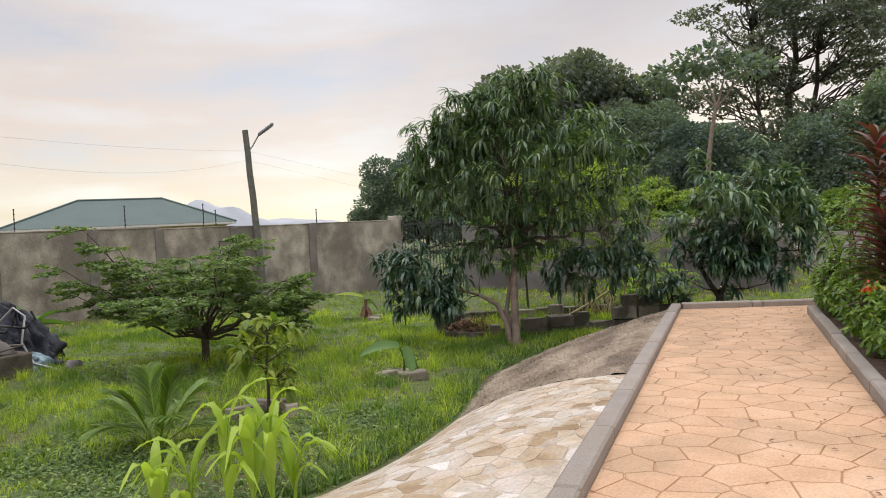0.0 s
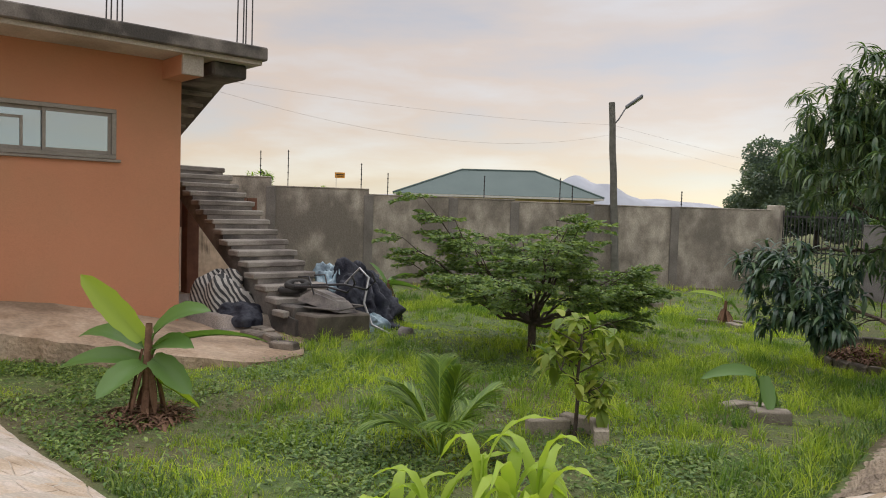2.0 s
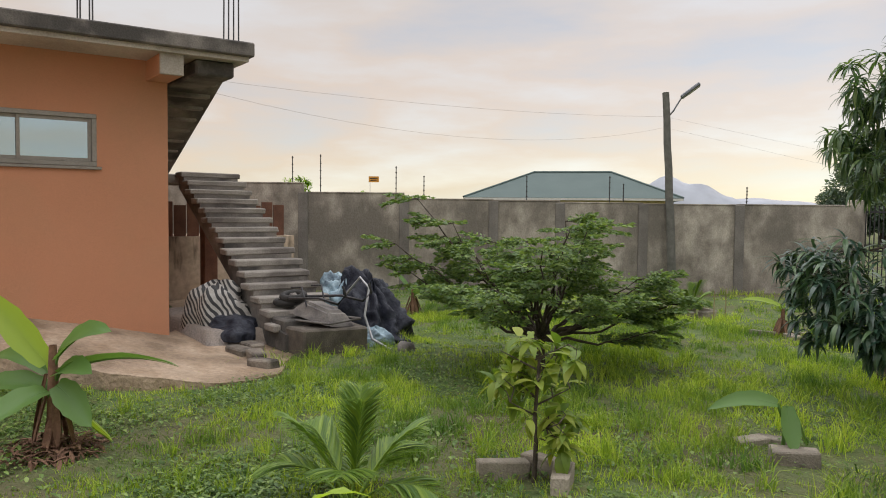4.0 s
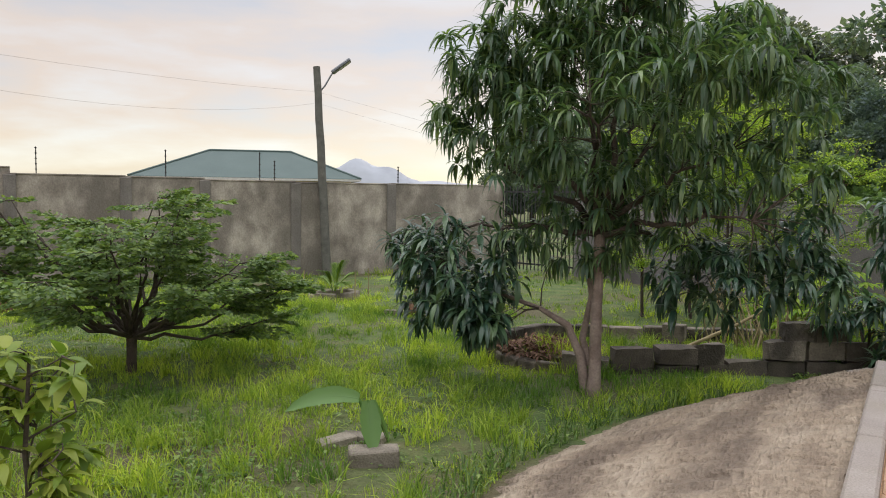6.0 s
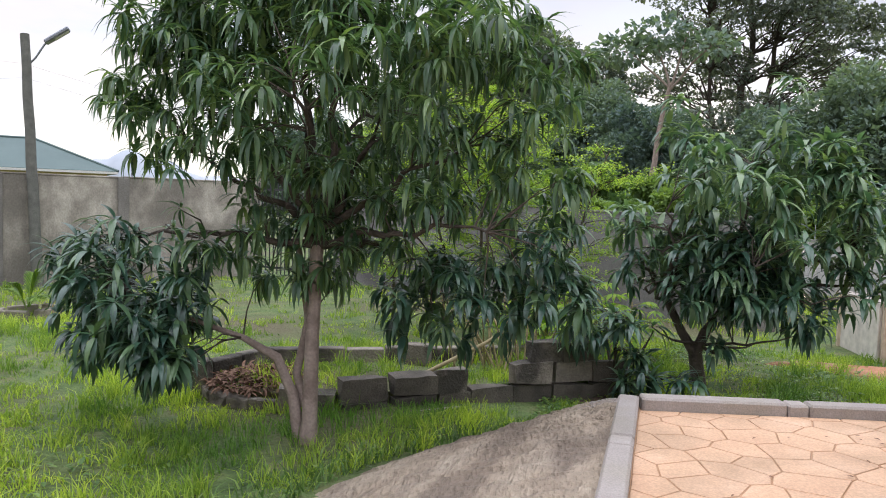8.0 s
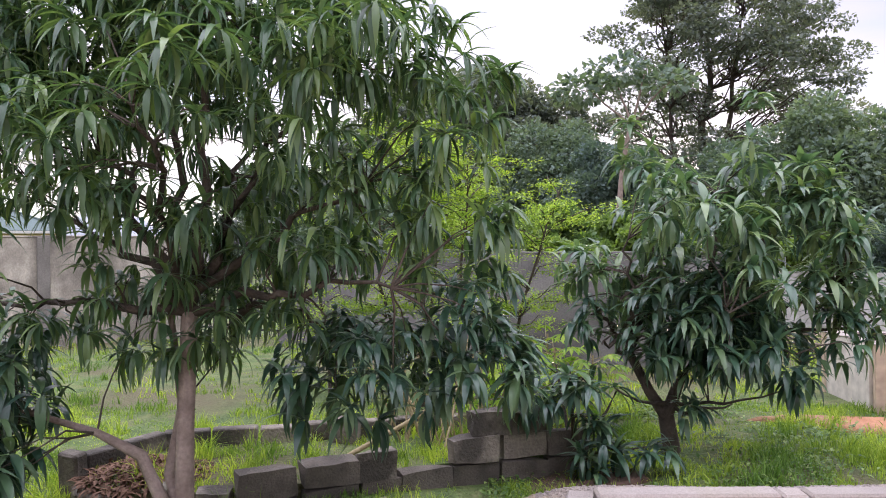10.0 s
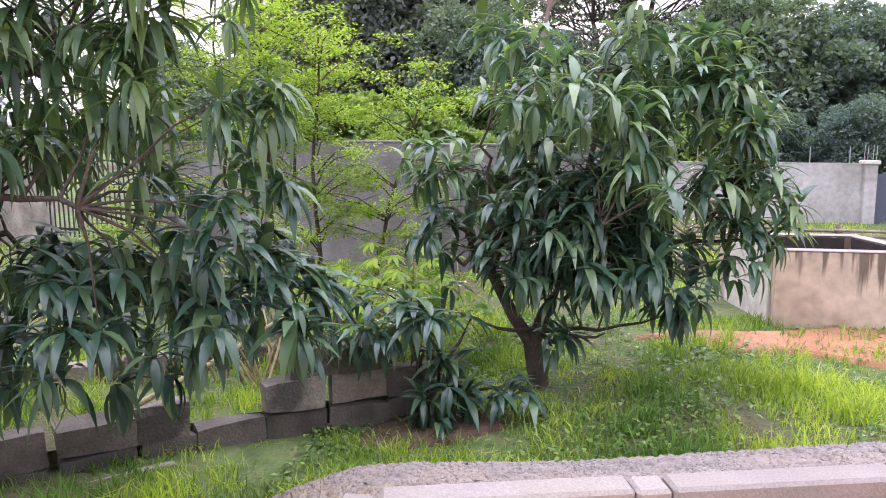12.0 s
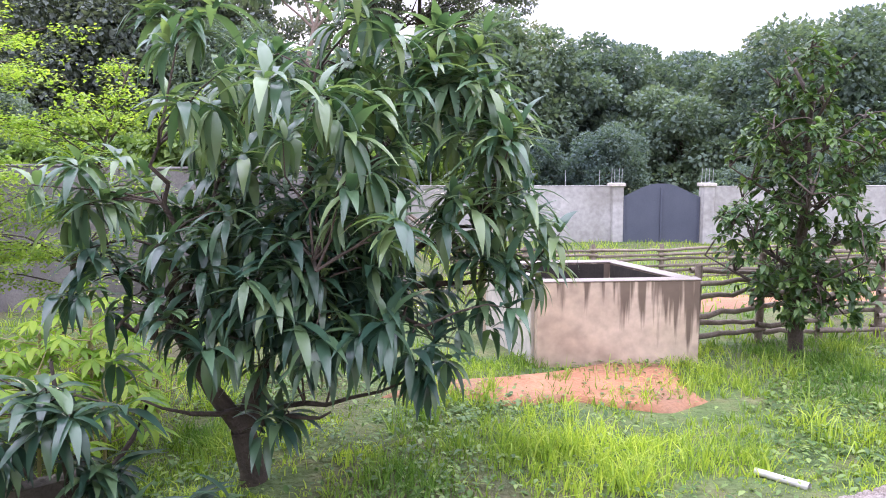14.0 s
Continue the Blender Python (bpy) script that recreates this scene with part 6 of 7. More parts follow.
for k, (x, y, h) in enumerate(((2.42, 11.0, 2.3), (2.55, 10.4, 1.9), (2.38, 10.2, 1.35))):
    root = thing("cordyline_plant", "purple-brown cordyline with strap-shaped leaves", "cordyline", "cordylines", (x, y, 0.06))
    tube_part("stem", [[((0, 0, -0.05), 0.025), ((0.02, 0, h * 0.95), 0.015)]], M_BARK, root, "", 6)
    P, D = [], []
    for j in range(90):
        a, s = 2.4 * j, 0.3 + 0.7 * j / 90
        P.append((0.01, 0, h * s)), D.append((math.cos(a), math.sin(a), 0.25 + 1.1 * (s - 0.3)))
    quads("leaves", *scatter(CORDY, np.array(P), aim(np.array(D)), rng.uniform(0.75, 1.15, 90)), M_CORDY, root)
for k, (x, y) in enumerate(((2.4, 9.6), (2.4, 8.6), (2.45, 7.6))):
    root = bush("ixora_bush", (x, y), (0.42, 0.45, 0.42), 70, HEDGE, M_HEDGE, "low shrub with clusters of scarlet flowers", "flower", "ixora shrubs")
    P, D = [], []
    for _ in range(4):
        c = np.array((x, y, 0.45)) + np.array((-0.38 * rng.random(), rng.normal(0, 0.3), rng.uniform(-0.2, 0.42)))
        for j in range(16):
            d = rng.normal(0, 1, 3)
            P.append(c + 0.02 * d), D.append(d)
    quads("flowers", *scatter(leaf_shape(0.045, 0.026, 0.2, 0.2, 2), np.array(P), aim(np.array(D)), rng.uniform(0.8, 1.2, len(P))), M_PETAL, root, "scarlet flower heads")

# ---------------------------------------------------------------- the distance
CLUMP = (np.array([(0.0, 0.0, 0.0), (0.20, -0.17, 0.04), (0.46, 0.02, -0.07), (0.24, 0.18, 0.04)]), np.array([(0, 1, 2, 3)]))


def crown_leaves(blobs, size):
    P, D = [], []
    for n, c, r in blobs:
        for p, d in in_blob(n, c, r, 0.45, gap=-0.25):
            P.append(p), D.append(d + rng.normal(0, 0.7, 3))
    P, D = np.array(P), np.array(D)
    return scatter(CLUMP, P, aim(D, rng.normal(0, 0.6, len(P))), rng.uniform(0.6, 1.35, len(P)) * size)


def broad_tree(label, seed_blobs, height, size=1.0, material=M_FOREST, name="forest_tree", group="forest trees"):
    """A broad-crowned tree about its own foot."""
    root = thing(name, label, "tree", group)
    stem = bent((0, 0, -0.5), (0.2, 0, height * 0.7), height * 0.028, height * 0.012, 5, 0, 0.08)
    limbs = [bent((0.15, 0, min(height * 0.68, max(height * 0.3, c[2] - 0.22 * height))), np.array(c), height * 0.006, 0.03, 4, 0.4, 0.15) for _, c, _ in seed_blobs]
    tube_part("trunk", [stem] + limbs, M_BARK, root, "", 7)
    quads("crown", *crown_leaves(seed_blobs, size), material, root)
    return root


def blobs_for(height, spread, n, per):
    out = []
    for k in range(n):
        a, s = 2.4 * k, (k + 0.5) / n
        w = spread * (0.25 + 0.65 * math.sin(math.pi * (0.15 + 0.75 * s)))
        out.append((per, (w * math.cos(a) * 0.75, w * math.sin(a) * 0.75, height * (0.25 + 0.68 * s)), (spread * rng.uniform(0.34, 0.5), spread * rng.uniform(0.34, 0.5), height * rng.uniform(0.10, 0.16))))
    return out


models = [broad_tree("dense forest tree with haze mixed into its green", blobs_for(h, w, n, 1500), h, s) for h, w, n, s in ((11, 5.0, 14, 0.72), (13, 5.5, 15, 0.75), (9, 4.8, 12, 0.7))]
low = [broad_tree("mid-green undergrowth bush behind the wall", blobs_for(4.5, 3.0, 9, 1000), 4.5, 0.7, M_THICKET, "thicket_bush", "undergrowth"),
       broad_tree("mid-green undergrowth bush behind the wall", blobs_for(3.4, 2.8, 8, 1000), 3.4, 0.65, M_THICKET, "thicket_bush", "undergrowth")]


def at_bearing(az, dist):
    """A foot on the land, az degrees left of straight ahead, seen from about the path's middle."""
    x, y = 0.6 - math.sin(radians(az)) * dist, 8.0 + math.cos(radians(az)) * dist
    return x, y, float(ground_z(x, y)) - 0.3


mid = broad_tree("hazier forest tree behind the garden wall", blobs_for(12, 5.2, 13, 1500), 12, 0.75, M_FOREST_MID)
used = set()


def plant(model, az, dist, scale, turn):
    m = pose(*at_bearing(az, dist), 0, 0, turn) @ Matrix.Diagonal((scale, scale, scale * 1.0, 1))
    if model not in used:
        used.add(model)
        model.matrix_world = m
        return model
    loc, rot, sc = m.decompose()
    ob = copy_thing(model, Matrix.LocRotScale(loc, rot, None))
    ob.scale = (scale, scale, scale)
    return ob


k = 0
for az, dist, sc in ((-16, 62, 1.05), (-20, 66, 1.0), (-24, 58, 0.95), (-28, 63, 1.0), (-32, 57, 0.95), (-36, 60, 1.0), (-41, 56, 1.0), (-46, 60, 1.05), (-52, 58, 1.1), (-9, 70, 0.9), (-12.5, 60, 1.05),
                     (3.2, 64, 0.85), (1, 60, 0.9), (6, 70, 1.0), (-5.5, 60, 0.78), (-2.2, 62, 0.72), (-7.6, 58, 0.85), (-18, 78, 1.35), (-26, 80, 1.25), (-34, 78, 1.2), (-44, 76, 1.25)):
    plant(models[k % 3], az, dist, sc, 47 * k)
    k += 1
for az, dist, sc in ((8.0, 82, 1.6), (11, 78, 1.6), (14, 84, 1.7), (16.5, 80, 1.5), (19, 88, 1.25)):
    plant(mid, az, dist, sc, 53 * k)
    k += 1
for az, dist, sc in ((22, 57, 0.6), (24, 60, 0.72), (26.3, 62, 0.68), (28.4, 64, 0.5), (20.5, 60, 0.62)):
    plant(models[k % 3], az, dist, sc, 47 * k)
    k += 1
for az, dist, sc in ((-2, 46, 1.1), (-6, 48, 1.2), (2, 44, 1.05), (6, 42, 1.0), (10, 40, 1.0), (14, 42, 1.0), (18, 40, 0.9), (-10, 50, 1.2), (-14, 52, 1.2), (-19, 50, 1.1), (-27, 50, 1.0), (-33, 49, 1.05), (-40, 47, 1.1), (0, 36, 0.8), (5, 30, 0.72), (9, 28, 0.7), (-47, 48, 1.1)):
    if az > -12:
        plant(low[k % 2], az, dist, sc, 61 * k)
    else:
        plant(models[k % 3], az, dist, 0.42 * sc, 61 * k)
    k += 1
for az, dist, top, r in ((73.7, 22.6, 2.75, 0.42), (68.7, 22.4, 2.3, 0.36), (53, 29.5, 2.1, 0.34)):
    fx = np.array(at_bearing(az, dist))
    head = np.array((fx[0], fx[1], top - r))
    leafy_tree("young_tree", "young bright tree showing above the boundary wall", "tree", [bent(fx, head, 0.05, 0.02, 4)], [bent(head - (0, 0, 0.5), head + (dx, dy, 0.1), 0.015, 0.006, 3) for dx, dy in ((0.3, 0), (-0.3, 0.1), (0, 0.3))],
               [(60, tuple(head), (r, r, r * 0.8))], leaf_shape(0.2, 0.05, 0.4, 0.2, 2), M_CASSAVA, M_BARK, 9, (0.7, 1.1), 0.3, 0.006, 0.5, "young trees")

# the towering tree against the glow
tall = thing("emergent_tree", "towering rain-forest tree with layered open crown", "tree", "tall trees")
tall_stems = [bent((dx, 0, -0.5), (tx, ty, tz), r, 0.12, 9, 0, 0.25) for dx, tx, ty, tz, r in ((0, 0.4, 0, 29, 0.62), (0.9, 3.6, 0.8, 26, 0.42), (-0.8, -3.4, -0.6, 23, 0.34))]
stem_points = [np.array(p) for line in tall_stems for p, _ in line[3:]]
tiers, tall_limbs = [], []
while len(tiers) < 225:
    z = rng.uniform(10, 31)
    wide = 12.5 * math.sin(math.pi * min(1, max(0.08, (z - 5.5) / 30))) ** 0.7
    a, d = rng.uniform(0, 2 * np.pi), wide * rng.random() ** 0.55
    c = np.array((math.cos(a) * d + 0.8, math.sin(a) * d * 0.8, z - 0.14 * d))
    if noise.noise((c[0] * 0.17, c[1] * 0.1, c[2] * 0.24 + 3)) < -0.16:
        continue
    r = rng.uniform(1.0, 2.2)
    tiers.append((int(120 * r), tuple(c), (r * 1.15, r, r * rng.uniform(0.28, 0.5))))
    foot = min(stem_points, key=lambda q: abs(q[2] - (c[2] - 0.3 * d - 1.2)) + 0.3 * np.linalg.norm(q[:2] - c[:2]))
    tall_limbs.append(bent(foot, c - (0, 0, 0.2), 0.10, 0.025, 6, 0.5, 0.35))
tube_part("trunk", tall_stems, M_BARK, tall, "", 8)
tube_part("branchwork", tall_limbs, M_BARK, tall, "", 5)
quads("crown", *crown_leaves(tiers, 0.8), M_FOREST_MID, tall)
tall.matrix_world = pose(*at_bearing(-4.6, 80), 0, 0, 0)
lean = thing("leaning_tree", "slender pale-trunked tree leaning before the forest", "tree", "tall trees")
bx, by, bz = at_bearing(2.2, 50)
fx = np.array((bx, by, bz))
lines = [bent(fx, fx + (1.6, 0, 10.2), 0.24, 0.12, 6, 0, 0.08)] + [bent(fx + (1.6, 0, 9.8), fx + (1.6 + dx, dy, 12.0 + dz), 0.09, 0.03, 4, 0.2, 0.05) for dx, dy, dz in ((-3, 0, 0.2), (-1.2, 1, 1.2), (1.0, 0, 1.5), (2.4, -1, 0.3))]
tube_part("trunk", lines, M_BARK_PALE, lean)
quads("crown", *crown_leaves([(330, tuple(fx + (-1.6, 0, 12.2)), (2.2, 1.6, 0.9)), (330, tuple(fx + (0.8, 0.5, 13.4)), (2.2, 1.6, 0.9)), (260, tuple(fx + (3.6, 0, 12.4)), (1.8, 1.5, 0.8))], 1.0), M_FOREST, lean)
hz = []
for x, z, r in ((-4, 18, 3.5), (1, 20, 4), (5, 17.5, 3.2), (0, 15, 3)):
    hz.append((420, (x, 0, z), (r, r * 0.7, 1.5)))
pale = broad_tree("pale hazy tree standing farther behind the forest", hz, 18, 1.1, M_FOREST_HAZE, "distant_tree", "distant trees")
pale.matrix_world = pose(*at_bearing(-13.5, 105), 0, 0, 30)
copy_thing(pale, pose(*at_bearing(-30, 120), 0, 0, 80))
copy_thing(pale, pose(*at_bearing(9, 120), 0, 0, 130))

# neighbour's house with a green hipped roof
az = radians(44)
vd, vr = Vector((-math.sin(az), math.cos(az))), Vector((math.cos(az), math.sin(az)))
C = Vector((0.43, 2.47)) + vd * 69
neigh = thing("neighbour_house", "yellow bungalow with a green hipped metal roof", "house", at=(C.x, C.y, 0), turn=44)
HL, HD, EZ, RZ, RL = 8.7, 5.4, 2.80, 5.1, 3.3
raw("roof", [(-HL, -HD, EZ), (HL, -HD, EZ), (HL, HD, EZ), (-HL, HD, EZ), (-RL, 0, RZ), (RL, 0, RZ), (-HL, -HD, EZ - 0.18), (HL, -HD, EZ - 0.18), (HL, HD, EZ - 0.18), (-HL, HD, EZ - 0.18)],
    [(0, 1, 5, 4), (1, 2, 5), (2, 3, 4, 5), (3, 0, 4), (0, 6, 7, 1), (1, 7, 8, 2), (2, 8, 9, 3), (3, 9, 6, 0), (9, 8, 7, 6)], M_ROOF, neigh, "dull green ribbed metal roof")
for sx in (-1, 1):
    for sy in (-1, 1):
        tube_part("hip_cap", [[((sx * HL, sy * HD, EZ + 0.03), 0.09), ((sx * RL, 0, RZ + 0.03), 0.09)]], M_ROOF, neigh, "", 6)
tube_part("ridge_cap", [[((-RL, 0, RZ + 0.03), 0.1), ((RL, 0, RZ + 0.03), 0.1)]], M_ROOF, neigh, "", 6)
part("wall", box(-HL + 0.7, HL - 0.7, -HD + 0.7, HD - 0.7, -6, EZ - 0.05), M_YELLOW, neigh)
part("fascia", box(-HL + 0.02, HL - 0.02, -HD - 0.03, -HD - 0.005, EZ - 0.2, EZ - 0.03), M_PVC, neigh, "pale eaves board")
for k in range(6):
    x = -6.5 + 2.6 * k
    w = part("window", box(x - 0.6, x + 0.6, -HD + 0.66, -HD + 0.72, 1.1, 2.25, 0.02), M_DARKSTEEL, neigh)
    part("window_pane", box(x - 0.5, x + 0.5, -HD + 0.645, -HD + 0.665, 1.2, 2.15), M_PANE, w)

# hills and a far town, the haze carried by their base colour
def hill(name, az, dist, half, top, label):
    c = Vector((0.5 - math.sin(radians(az)) * dist, 5 + math.cos(radians(az)) * dist))
    r = Vector((math.cos(radians(az)), math.sin(radians(az))))
    d = Vector((-r.y, r.x))
    vs, fs, n, m = [], [], 40, 8
    for i in range(n + 1):
        u = -1 + 2 * i / n
        for j in range(m + 1):
            v = -1 + 2 * j / m
            h = (math.exp(-(2.0 * u) ** 2) + 0.35 * math.exp(-(3.0 * (u - 0.55)) ** 2) - 0.02) * (1 - v ** 4) * top * (1 + 0.2 * noise.noise((u * 5 + az, v, 1.0)))
            p = c + r * half * u + d * half * 0.5 * v
            vs.append((p.x, p.y, -16 + h))
    for i in range(n):
        for j in range(m):
            a = i * (m + 1) + j
            fs.append((a, a + 1, a + m + 2, a + m + 1)[::-1])
    return tagged(raw(name, vs, fs, M_HILL, None, label, True), label, "hill", kind="structure")


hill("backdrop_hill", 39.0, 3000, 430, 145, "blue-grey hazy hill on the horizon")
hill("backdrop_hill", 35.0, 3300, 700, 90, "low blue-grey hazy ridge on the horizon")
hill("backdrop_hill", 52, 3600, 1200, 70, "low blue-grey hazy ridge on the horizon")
for k in range(26):
    a = 29 + 10 * rng.random()
    dist = rng.uniform(520, 760)
    x, y = -math.sin(radians(a)) * dist, math.cos(radians(a)) * dist
    w, h = rng.uniform(5, 11), rng.uniform(12, 18)
    hut = thing("town_house", "pale hazy house of the far town", "house", "far town", (x, y, -16), a)
    part("wall", box(-w / 2, w / 2, -4, 4, 0, h, 0.0), M_TOWN, hut)
    part("roof", prism([(-w / 2 - 0.5, -4.5), (w / 2 + 0.5, -4.5), (w / 2 + 0.5, 4.5), (-w / 2 - 0.5, 4.5)], h, h + 0.8), M_HILL, hut)

# ---------------------------------------------------------------- grass
def inside(P, poly):
    x, y = P[:, 0], P[:, 1]
    res = np.zeros(len(P), bool)
    Q = np.array(poly)
    j = len(Q) - 1
    for i in range(len(Q)):
        cond = ((Q[i, 1] > y) != (Q[j, 1] > y)) & (x < (Q[j, 0] - Q[i, 0]) * (y - Q[i, 1]) / (Q[j, 1] - Q[i, 1] + 1e-12) + Q[i, 0])
        res ^= cond
        j = i
    return res


def field(P, s, seed):
    return np.array([noise.noise((p[0] * s, p[1] * s, seed)) for p in P])


RAISED = [tuple(p) for p in toe] + [(9, 13), (9, -15), (-13, -15)]
BARE = [[(-20, 3.6), (-11.55, 4.0), (-11.0, 5.1), (-10.3, 5.9), (-9.6, 6.7), (-8.8, 7.8), (-9.1, 8.8), (-10, 9.4), (-12, 10.8), (-17, 12.2), (-20, 12.2)],
        [(1.7, 18.82), (2.4, 18.75), (2.9, 18.6), (3.5, 18.5), (4.0, 18.3), (4.2, 18.8), (4.35, 19.4), (3.3, 19.3), (2.4, 19.05)], [(3.1, 19.5), (4.8, 19.4), (4.45, 21), (2.8, 21)], [(-0.75, 16.0), (0.1, 15.95), (0.55, 16.25), (0.6, 16.6), (0.2, 16.9), (-0.6, 16.6)],
        [(-4.1, 15.05), (-3.4, 14.8), (-3.2, 15.3), (-4.0, 15.5)], [(5.4, 22.1), (12, 21.7), (15.6, 24), (12, 25.7), (6, 25.3)]]


def lawn_points(n, x0, x1, y0, y1, strict=True):
    P = np.stack((rng.uniform(x0, x1, n), rng.uniform(y0, y1, n)), axis=1)
    keep = ~inside(P, RAISED)
    for b in BARE:
        keep &= ~inside(P + rng.normal(0, 0.2, (n, 2)), b) | (rng.random(n) < 0.09)
    return P[keep]




def blades(name, P, heights, width, material, label, lean=0.45):
    n = len(P)
    z = ground_z(P[:, 0], P[:, 1])
    z = np.where(inside(P, BED), -0.45, z) - 0.01
    a, b = rng.uniform(0, 2 * np.pi, n), rng.uniform(0, 2 * np.pi, n)
    L = np.abs(rng.normal(0, lean, n)) + 0.15
    side = np.stack((np.cos(a), np.sin(a), np.zeros(n)), axis=1) * (width * rng.uniform(0.6, 1.3, n))[:, None]
    bend = np.stack((np.cos(b), np.sin(b), np.zeros(n)), axis=1)
    base = np.column_stack((P, z))
    up = np.array((0, 0, 1.0))
    mid = base + up * (heights * 0.55)[:, None] + bend * (heights * L * 0.3)[:, None]
    tip = base + up * (heights * (1 - 0.25 * L))[:, None] + bend * (heights * L * 0.95)[:, None]
    V = np.stack((base - side, base + side, mid - side * 0.75, mid + side * 0.75, tip - side * 0.12, tip + side * 0.12), axis=1).reshape(-1, 3)
    k = np.arange(n)[:, None] * 6
    F = np.concatenate((k + np.array([[0, 1, 3, 2]]), k + np.array([[2, 3, 5, 4]])), axis=0)
    return tagged(quads(name, V, F, material, None, label), label, "grass", kind="stuff")


def tufts(n, box4, per, spread, seed):
    """Points gathered in tufts, thicker where the noise is high; gives points and the noise there."""
    C = lawn_points(n, *box4)
    f = field(C, 1.3, seed)
    C = C[rng.random(len(C)) < np.clip(0.62 + 1.1 * f, 0.08, 1)]
    P = np.repeat(C, per, axis=0) + rng.normal(0, spread, (len(C) * per, 2))
    P = P[~inside(P, RAISED)]
    return P, field(P, 0.45, 2.0), field(P, 1.6, seed)


for label, box4, n, per, wide, low in (("rough green lawn grass in uneven tufts", (-14, 1.5, 4.6, 18.5), 21000, 11, 0.0048, 0.09),
                                       ("rough green grass along the far lawn", (-20, 10, 12, 26), 7000, 10, 0.007, 0.11),
                                       ("rough bright grass around the second mango", (-1.0, 8.0, 14.8, 20.0), 6500, 10, 0.005, 0.08)):
    P, f1, f2 = tufts(n, box4, per, 0.045, 5.0)
    short = 1 - 0.4 * smooth01((9.0 - P[:, 1]) / 3)
    h = np.clip(low + 0.11 * f1 + 0.12 * f2, 0.025, 0.32) * short * rng.uniform(0.5, 1.4, len(P))
    blades("lawn_grass", P, h, wide, M_GRASS, label, 0.55)
# taller single tufts standing out of the lawn
C = lawn_points(900, -11, 0.5, 6.5, 17.5)
C = np.concatenate((C, lawn_points(240, -0.5, 7.0, 15.2, 19.3)))
C = C[(field(C, 0.6, 7.0) > -0.05) & ~((C[:, 0] > -2.6) & (C[:, 0] < 1.2) & (C[:, 1] > 15.0) & (C[:, 1] < 16.9))]
P = np.repeat(C, 34, axis=0) + rng.normal(0, 0.055, (len(C) * 34, 2))
P = P[~inside(P, RAISED)]
blades("grass_tufts", P, rng.uniform(0.10, 0.30, len(P)), 0.0055, M_GRASS, "taller bright tufts standing out of the lawn", 0.7)
# dark weeds along the foot of the bank
k = rng.integers(20, NB - 25, 9000)
P = toe[k] + rng.normal(0, 0.22, (9000, 2))
P = P[~inside(P, RAISED)]
blades("bank_weeds", P, rng.uniform(0.05, 0.2, len(P)), 0.008, M_WEED, "dark weeds along the foot of the bank", 0.7)
# loose gravel on the shoulder
fr, sd = rng.uniform(F_GRAVEL - 0.02, 0.97, 5200), rng.random(5200) ** 1.2
P3 = np.array([bank_point(a, b) for a, b in zip(fr, sd)])
PEB = (np.array([(-1, -1, -0.5), (1, -1, -0.5), (1, 1, -0.5), (-1, 1, -0.5), (-0.6, -0.6, 0.6), (0.6, -0.5, 0.6), (0.6, 0.6, 0.5), (-0.5, 0.6, 0.6)]) * 0.011,
       np.array([(4, 5, 6, 7), (0, 1, 5, 4), (1, 2, 6, 5), (2, 3, 7, 6), (3, 0, 4, 7)]))
tagged(quads("loose_gravel", *scatter(PEB, P3 + (0, 0, 0.004), aim(rng.normal(0, 1, (5200, 3)) * (1, 1, 0.3)), rng.uniform(0.5, 1.7, 5200)), M_GRAVEL, smooth=False), "loose grey gravel stones beside the kerb", "gravel", kind="stuff")
P = lawn_points(30000, 3, 32, 20, 48)
blades("meadow_grass", P, rng.uniform(0.08, 0.25, len(P)), 0.012, M_GRASS, "rough meadow grass beyond the pole fence")
# round-leaved weeds creeping near the bank
P = lawn_points(230000, -13, 0, 4.6, 13.5)
f2 = field(P, 0.8, 9.0)
edge = np.clip(1.2 - (P[:, 1] - 4.6) / 6.5, 0.1, 1)
P = P[rng.random(len(P)) < np.clip(0.3 + 1.2 * f2, 0.05, 1) * edge]
n = len(P)
P3 = np.column_stack((P, ground_z(P[:, 0], P[:, 1]) + rng.uniform(0.01, 0.07, n)))
d = rng.normal(0, 1, (n, 3)) * (1, 1, 0.25)
tagged(quads("creeping_weeds", *scatter(leaf_shape(0.045, 0.029, 0.25, 0.3, 2), P3, aim(d), rng.uniform(0.6, 1.5, n)), M_WEED), "low creeping round-leaved weeds in the lawn", "weeds", kind="stuff")
P = lawn_points(40000, -1.0, 7.5, 14.8, 19.5)
f2 = field(P, 0.9, 4.0)
P = P[rng.random(len(P)) < np.clip(0.3 + 1.1 * f2, 0.05, 1)]
n = len(P)
P3 = np.column_stack((P, ground_z(P[:, 0], P[:, 1]) + rng.uniform(0.01, 0.08, n)))
tagged(quads("creeping_weeds", *scatter(leaf_shape(0.045, 0.029, 0.25, 0.3, 2), P3, aim(rng.normal(0, 1, (n, 3)) * (1, 1, 0.25)), rng.uniform(0.6, 1.5, n)), M_WEED), "low round-leaved weeds near the second mango", "weeds", kind="stuff")
# dead leaves on the path
n = 130
P3 = np.column_stack((0.15 + 1.7 * rng.random(n) ** 0.45, rng.uniform(3, 13.8, n), np.full(n, 0.047)))
tagged(quads("fallen_leaves", *scatter(leaf_shape(0.05, 0.025, 0.15, 0.4, 2), P3, aim(rng.normal(0, 1, (n, 3)) * (1, 1, 0.08)), rng.uniform(0.3, 1.1, n)), M_DRY), "small brown fallen leaves on the path", "dead leaves", kind="stuff")

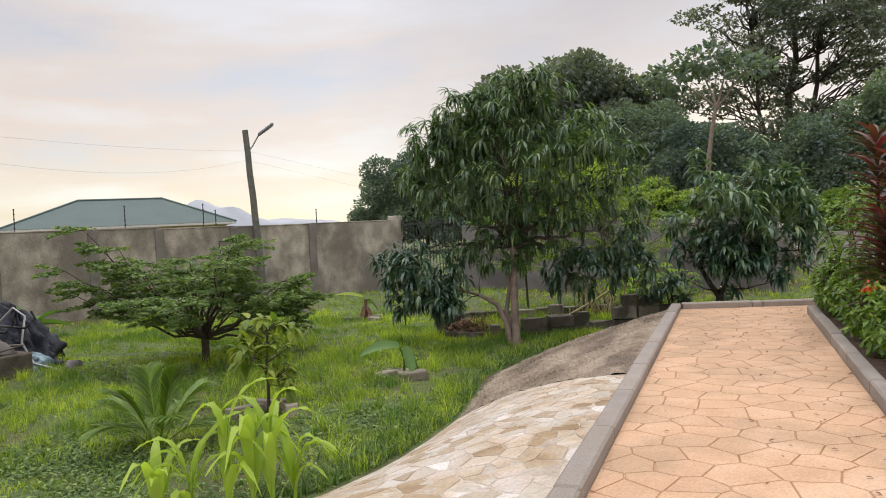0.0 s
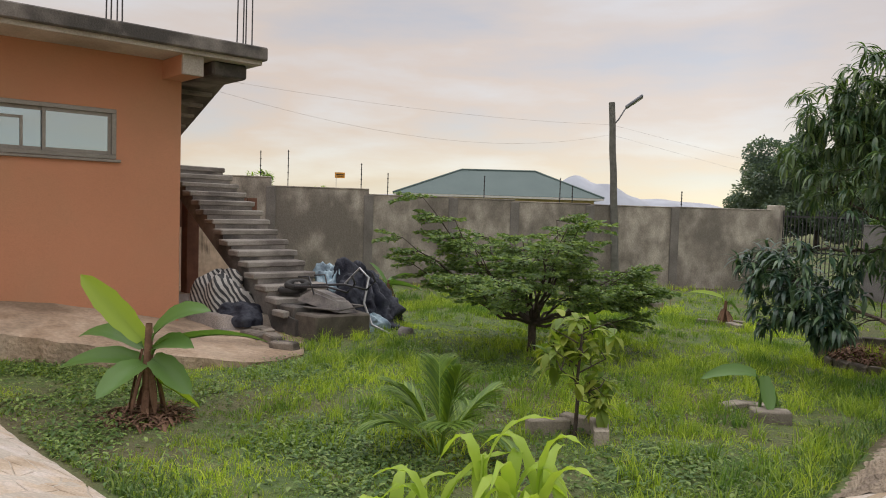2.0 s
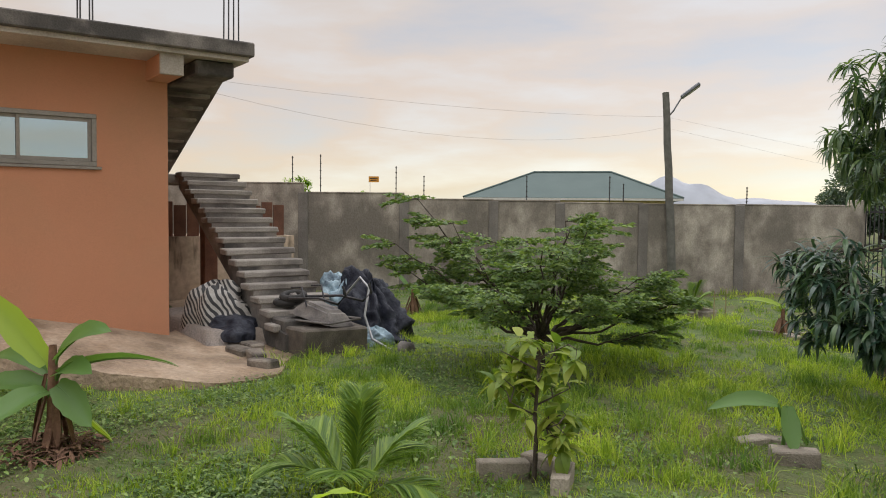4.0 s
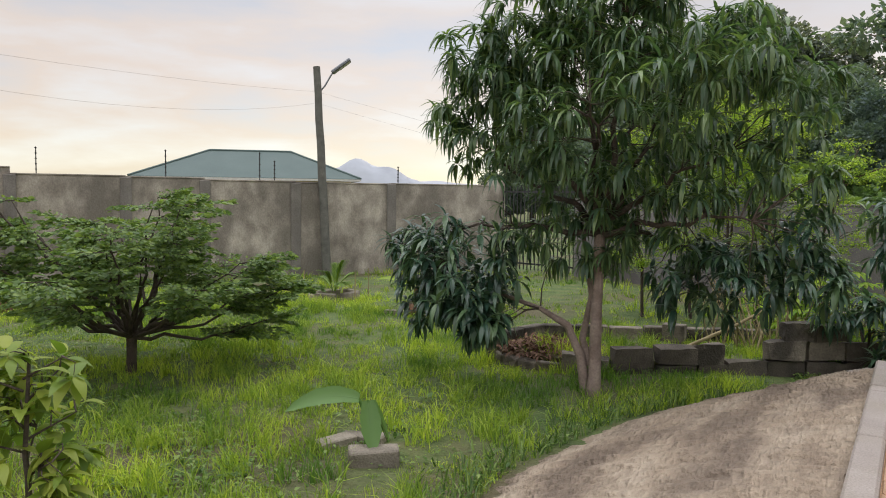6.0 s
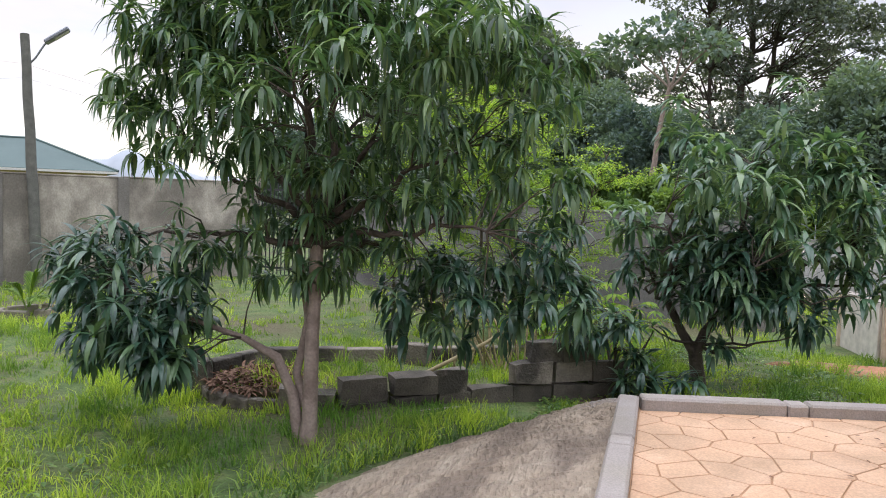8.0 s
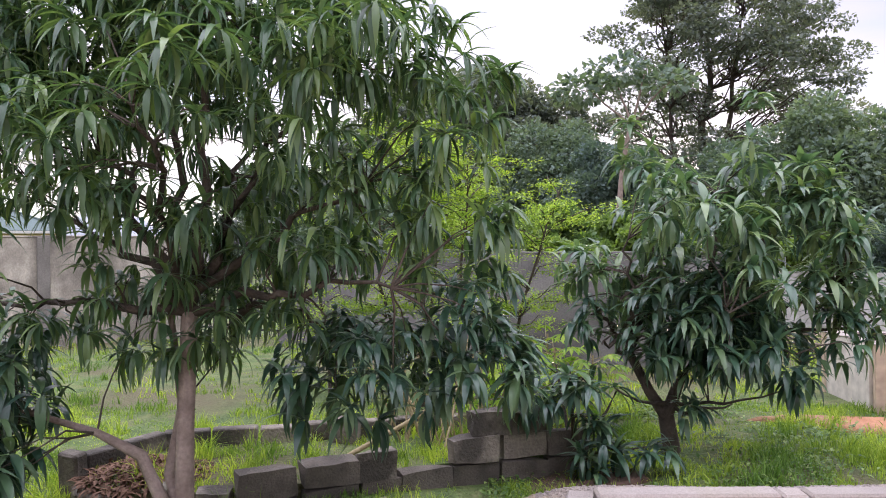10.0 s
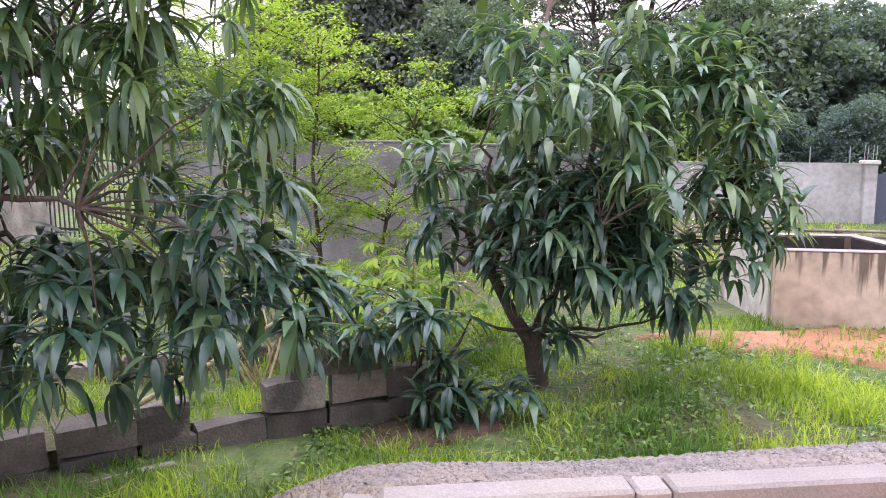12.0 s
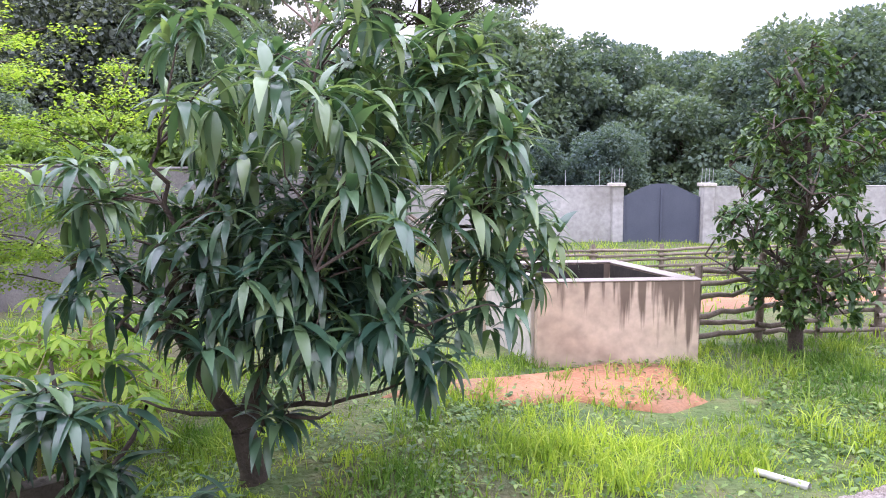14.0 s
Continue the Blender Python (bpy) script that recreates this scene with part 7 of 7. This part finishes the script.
# ---------------------------------------------------------------- stones of path and bank
def clip_poly(poly, n, c):
    """Keep the part of a convex polygon with n . p <= c."""
    out = []
    for i in range(len(poly)):
        p, q = poly[i], poly[(i + 1) % len(poly)]
        dp, dq = n[0] * p[0] + n[1] * p[1] - c, n[0] * q[0] + n[1] * q[1] - c
        if dp <= 0:
            out.append(p)
        if dp * dq < 0:
            t = dp / (dp - dq)
            out.append((p[0] + (q[0] - p[0]) * t, p[1] + (q[1] - p[1]) * t))
    return out


def cells(seeds, reach, gap, bounds):
    """Voronoi cells shrunk by half the joint, clipped to bounds(seed) half planes."""
    S = np.array(seeds)
    for s in S:
        poly = [(s[0] - reach, s[1] - reach), (s[0] + reach, s[1] - reach), (s[0] + reach, s[1] + reach), (s[0] - reach, s[1] + reach)]
        d = S - s
        dist = np.hypot(d[:, 0], d[:, 1])
        for j in np.argsort(dist)[1:22]:
            n = d[j] / dist[j]
            poly = clip_poly(poly, n, n @ s + dist[j] / 2 - gap)
            if len(poly) < 3:
                break
        for n, c in bounds(s):
            if len(poly) >= 3:
                poly = clip_poly(poly, n, c)
        if len(poly) >= 3:
            yield s, poly


def slab_piece(name, poly, lift, depth, inset, material, parent):
    """One stone: a top face with a chamfer down to its joint. lift(x, y) gives its height."""
    cx, cy = sum(p[0] for p in poly) / len(poly), sum(p[1] for p in poly) / len(poly)
    k = len(poly)
    vs, fs = [], []
    for p in poly:
        dx, dy = cx - p[0], cy - p[1]
        l = math.hypot(dx, dy) + 1e-6
        q = (p[0] + dx / l * min(inset, l * 0.4), p[1] + dy / l * min(inset, l * 0.4))
        vs.append((*q, lift(*q)))
    for p in poly:
        vs.append((*p, lift(*p) - depth))
    fs.append(tuple(range(k)))
    for i in range(k):
        j = (i + 1) % k
        fs.append((i, i + k, j + k, j))
    return raw(name, vs, fs, material, parent)


area = lambda poly: 0.5 * abs(sum(p[0] * q[1] - q[0] * p[1] for p, q in zip(poly, poly[1:] + poly[:1])))
path_stones = thing("path_paving", "ochre stamped-concrete paving in irregular stone pattern", "paving", kind="structure")
EN = Vector((-END.y, END.x))
EC = EN.dot(Vector((0.085, 13.99))) - 0.085


def path_bounds(s):
    b = [((-1.0, 0.0), -0.085), (tuple(EN), EC)]
    if s[1] < 13.5 or s[0] < 1.86:
        if s[1] < 13.35:
            b.append(((1.0, 0.0), 1.86))
    else:
        b.append(((0.17, -1.0), -13.18))
    return b


seeds = []
for i in range(-2, 24):
    for j in range(-12, 60):
        x, y = 0.2 + 0.33 * i + 0.165 * (j % 2) + rng.normal(0, 0.06), 0.27 * j + rng.normal(0, 0.06)
        if (-0.1 < x < 2.1 and -3 < y < 14.4) or (1.9 <= x < 8 and 13.3 < y < 16.4):
            seeds.append((x, y))
wob = lambda x, y: 0.034 + 0.004 * noise.noise((x * 1.5, y * 1.5, 0))
rest, rest_n = [], 0
count = 0
for s, poly in cells(seeds, 0.55, 0.0032, path_bounds):
    if area(poly) < 0.004:
        continue
    if 5.0 < s[1] and s[0] < 3.0 and count < 300:
        slab_piece("paving_stone", poly, wob, 0.009, 0.005, M_PAVE, path_stones)
        count += 1
    else:
        rest.append(poly)
vs, fs = [], []
for poly in rest:
    b = len(vs)
    k = len(poly)
    vs += [(*p, 0.034) for p in poly] + [(*p, 0.02) for p in poly]
    fs.append(tuple(range(b, b + k)))
    fs += [(b + i, b + i + k, b + (i + 1) % k + k, b + (i + 1) % k) for i in range(k)]
if vs:
    tagged(raw("paving_stones_far", vs, fs, M_PAVE, path_stones), kind="stuff")

seeds = [(u, v) for u in np.arange(0.2, 8.4, 0.21) for v in np.arange(0.06, 2.3, 0.16)]
seeds = [(u + rng.normal(0, 0.07), v + rng.normal(0, 0.05)) for u, v in seeds]
# the flagstones are laid out on the slope unrolled: u along it from the join backwards, v down it
join = F_STONE
laid, far_v, far_f = 0, [], []
for s, poly in cells(seeds, 0.5, 0.004, lambda s: [((0.0, -1.0), -0.03), ((0.0, 1.0), 2.1), ((-1.0, 0.0), -0.02)]):
    if area(poly) < 0.01:
        continue
    pts = []
    for u, v in poly:
        pts.append(bank_point(max(0.0, join - u * 0.051), min(1.0, v / 2.15)))
    c = sum(pts) / len(pts)
    k = len(pts)
    top = [tuple(p + (c - p) * 0.05 + np.array((0, 0, 0.004))) for p in pts]
    skirt = [tuple(p + np.array((0, 0, -0.01))) for p in pts]
    faces = [tuple(range(k))[::-1]] + [(i, (i + 1) % k, (i + 1) % k + k, i + k) for i in range(k)]
    if laid < 300 and s[0] < 5.6:
        raw("flagstone", top + skirt, faces, M_CRAZY, bank_stone)
        laid += 1
    else:
        b = len(far_v)
        far_v += top + skirt
        far_f += [tuple(b + i for i in f) for f in faces]
tagged(raw("flagstones_rest", far_v, far_f, M_CRAZY, bank_stone), kind="stuff")
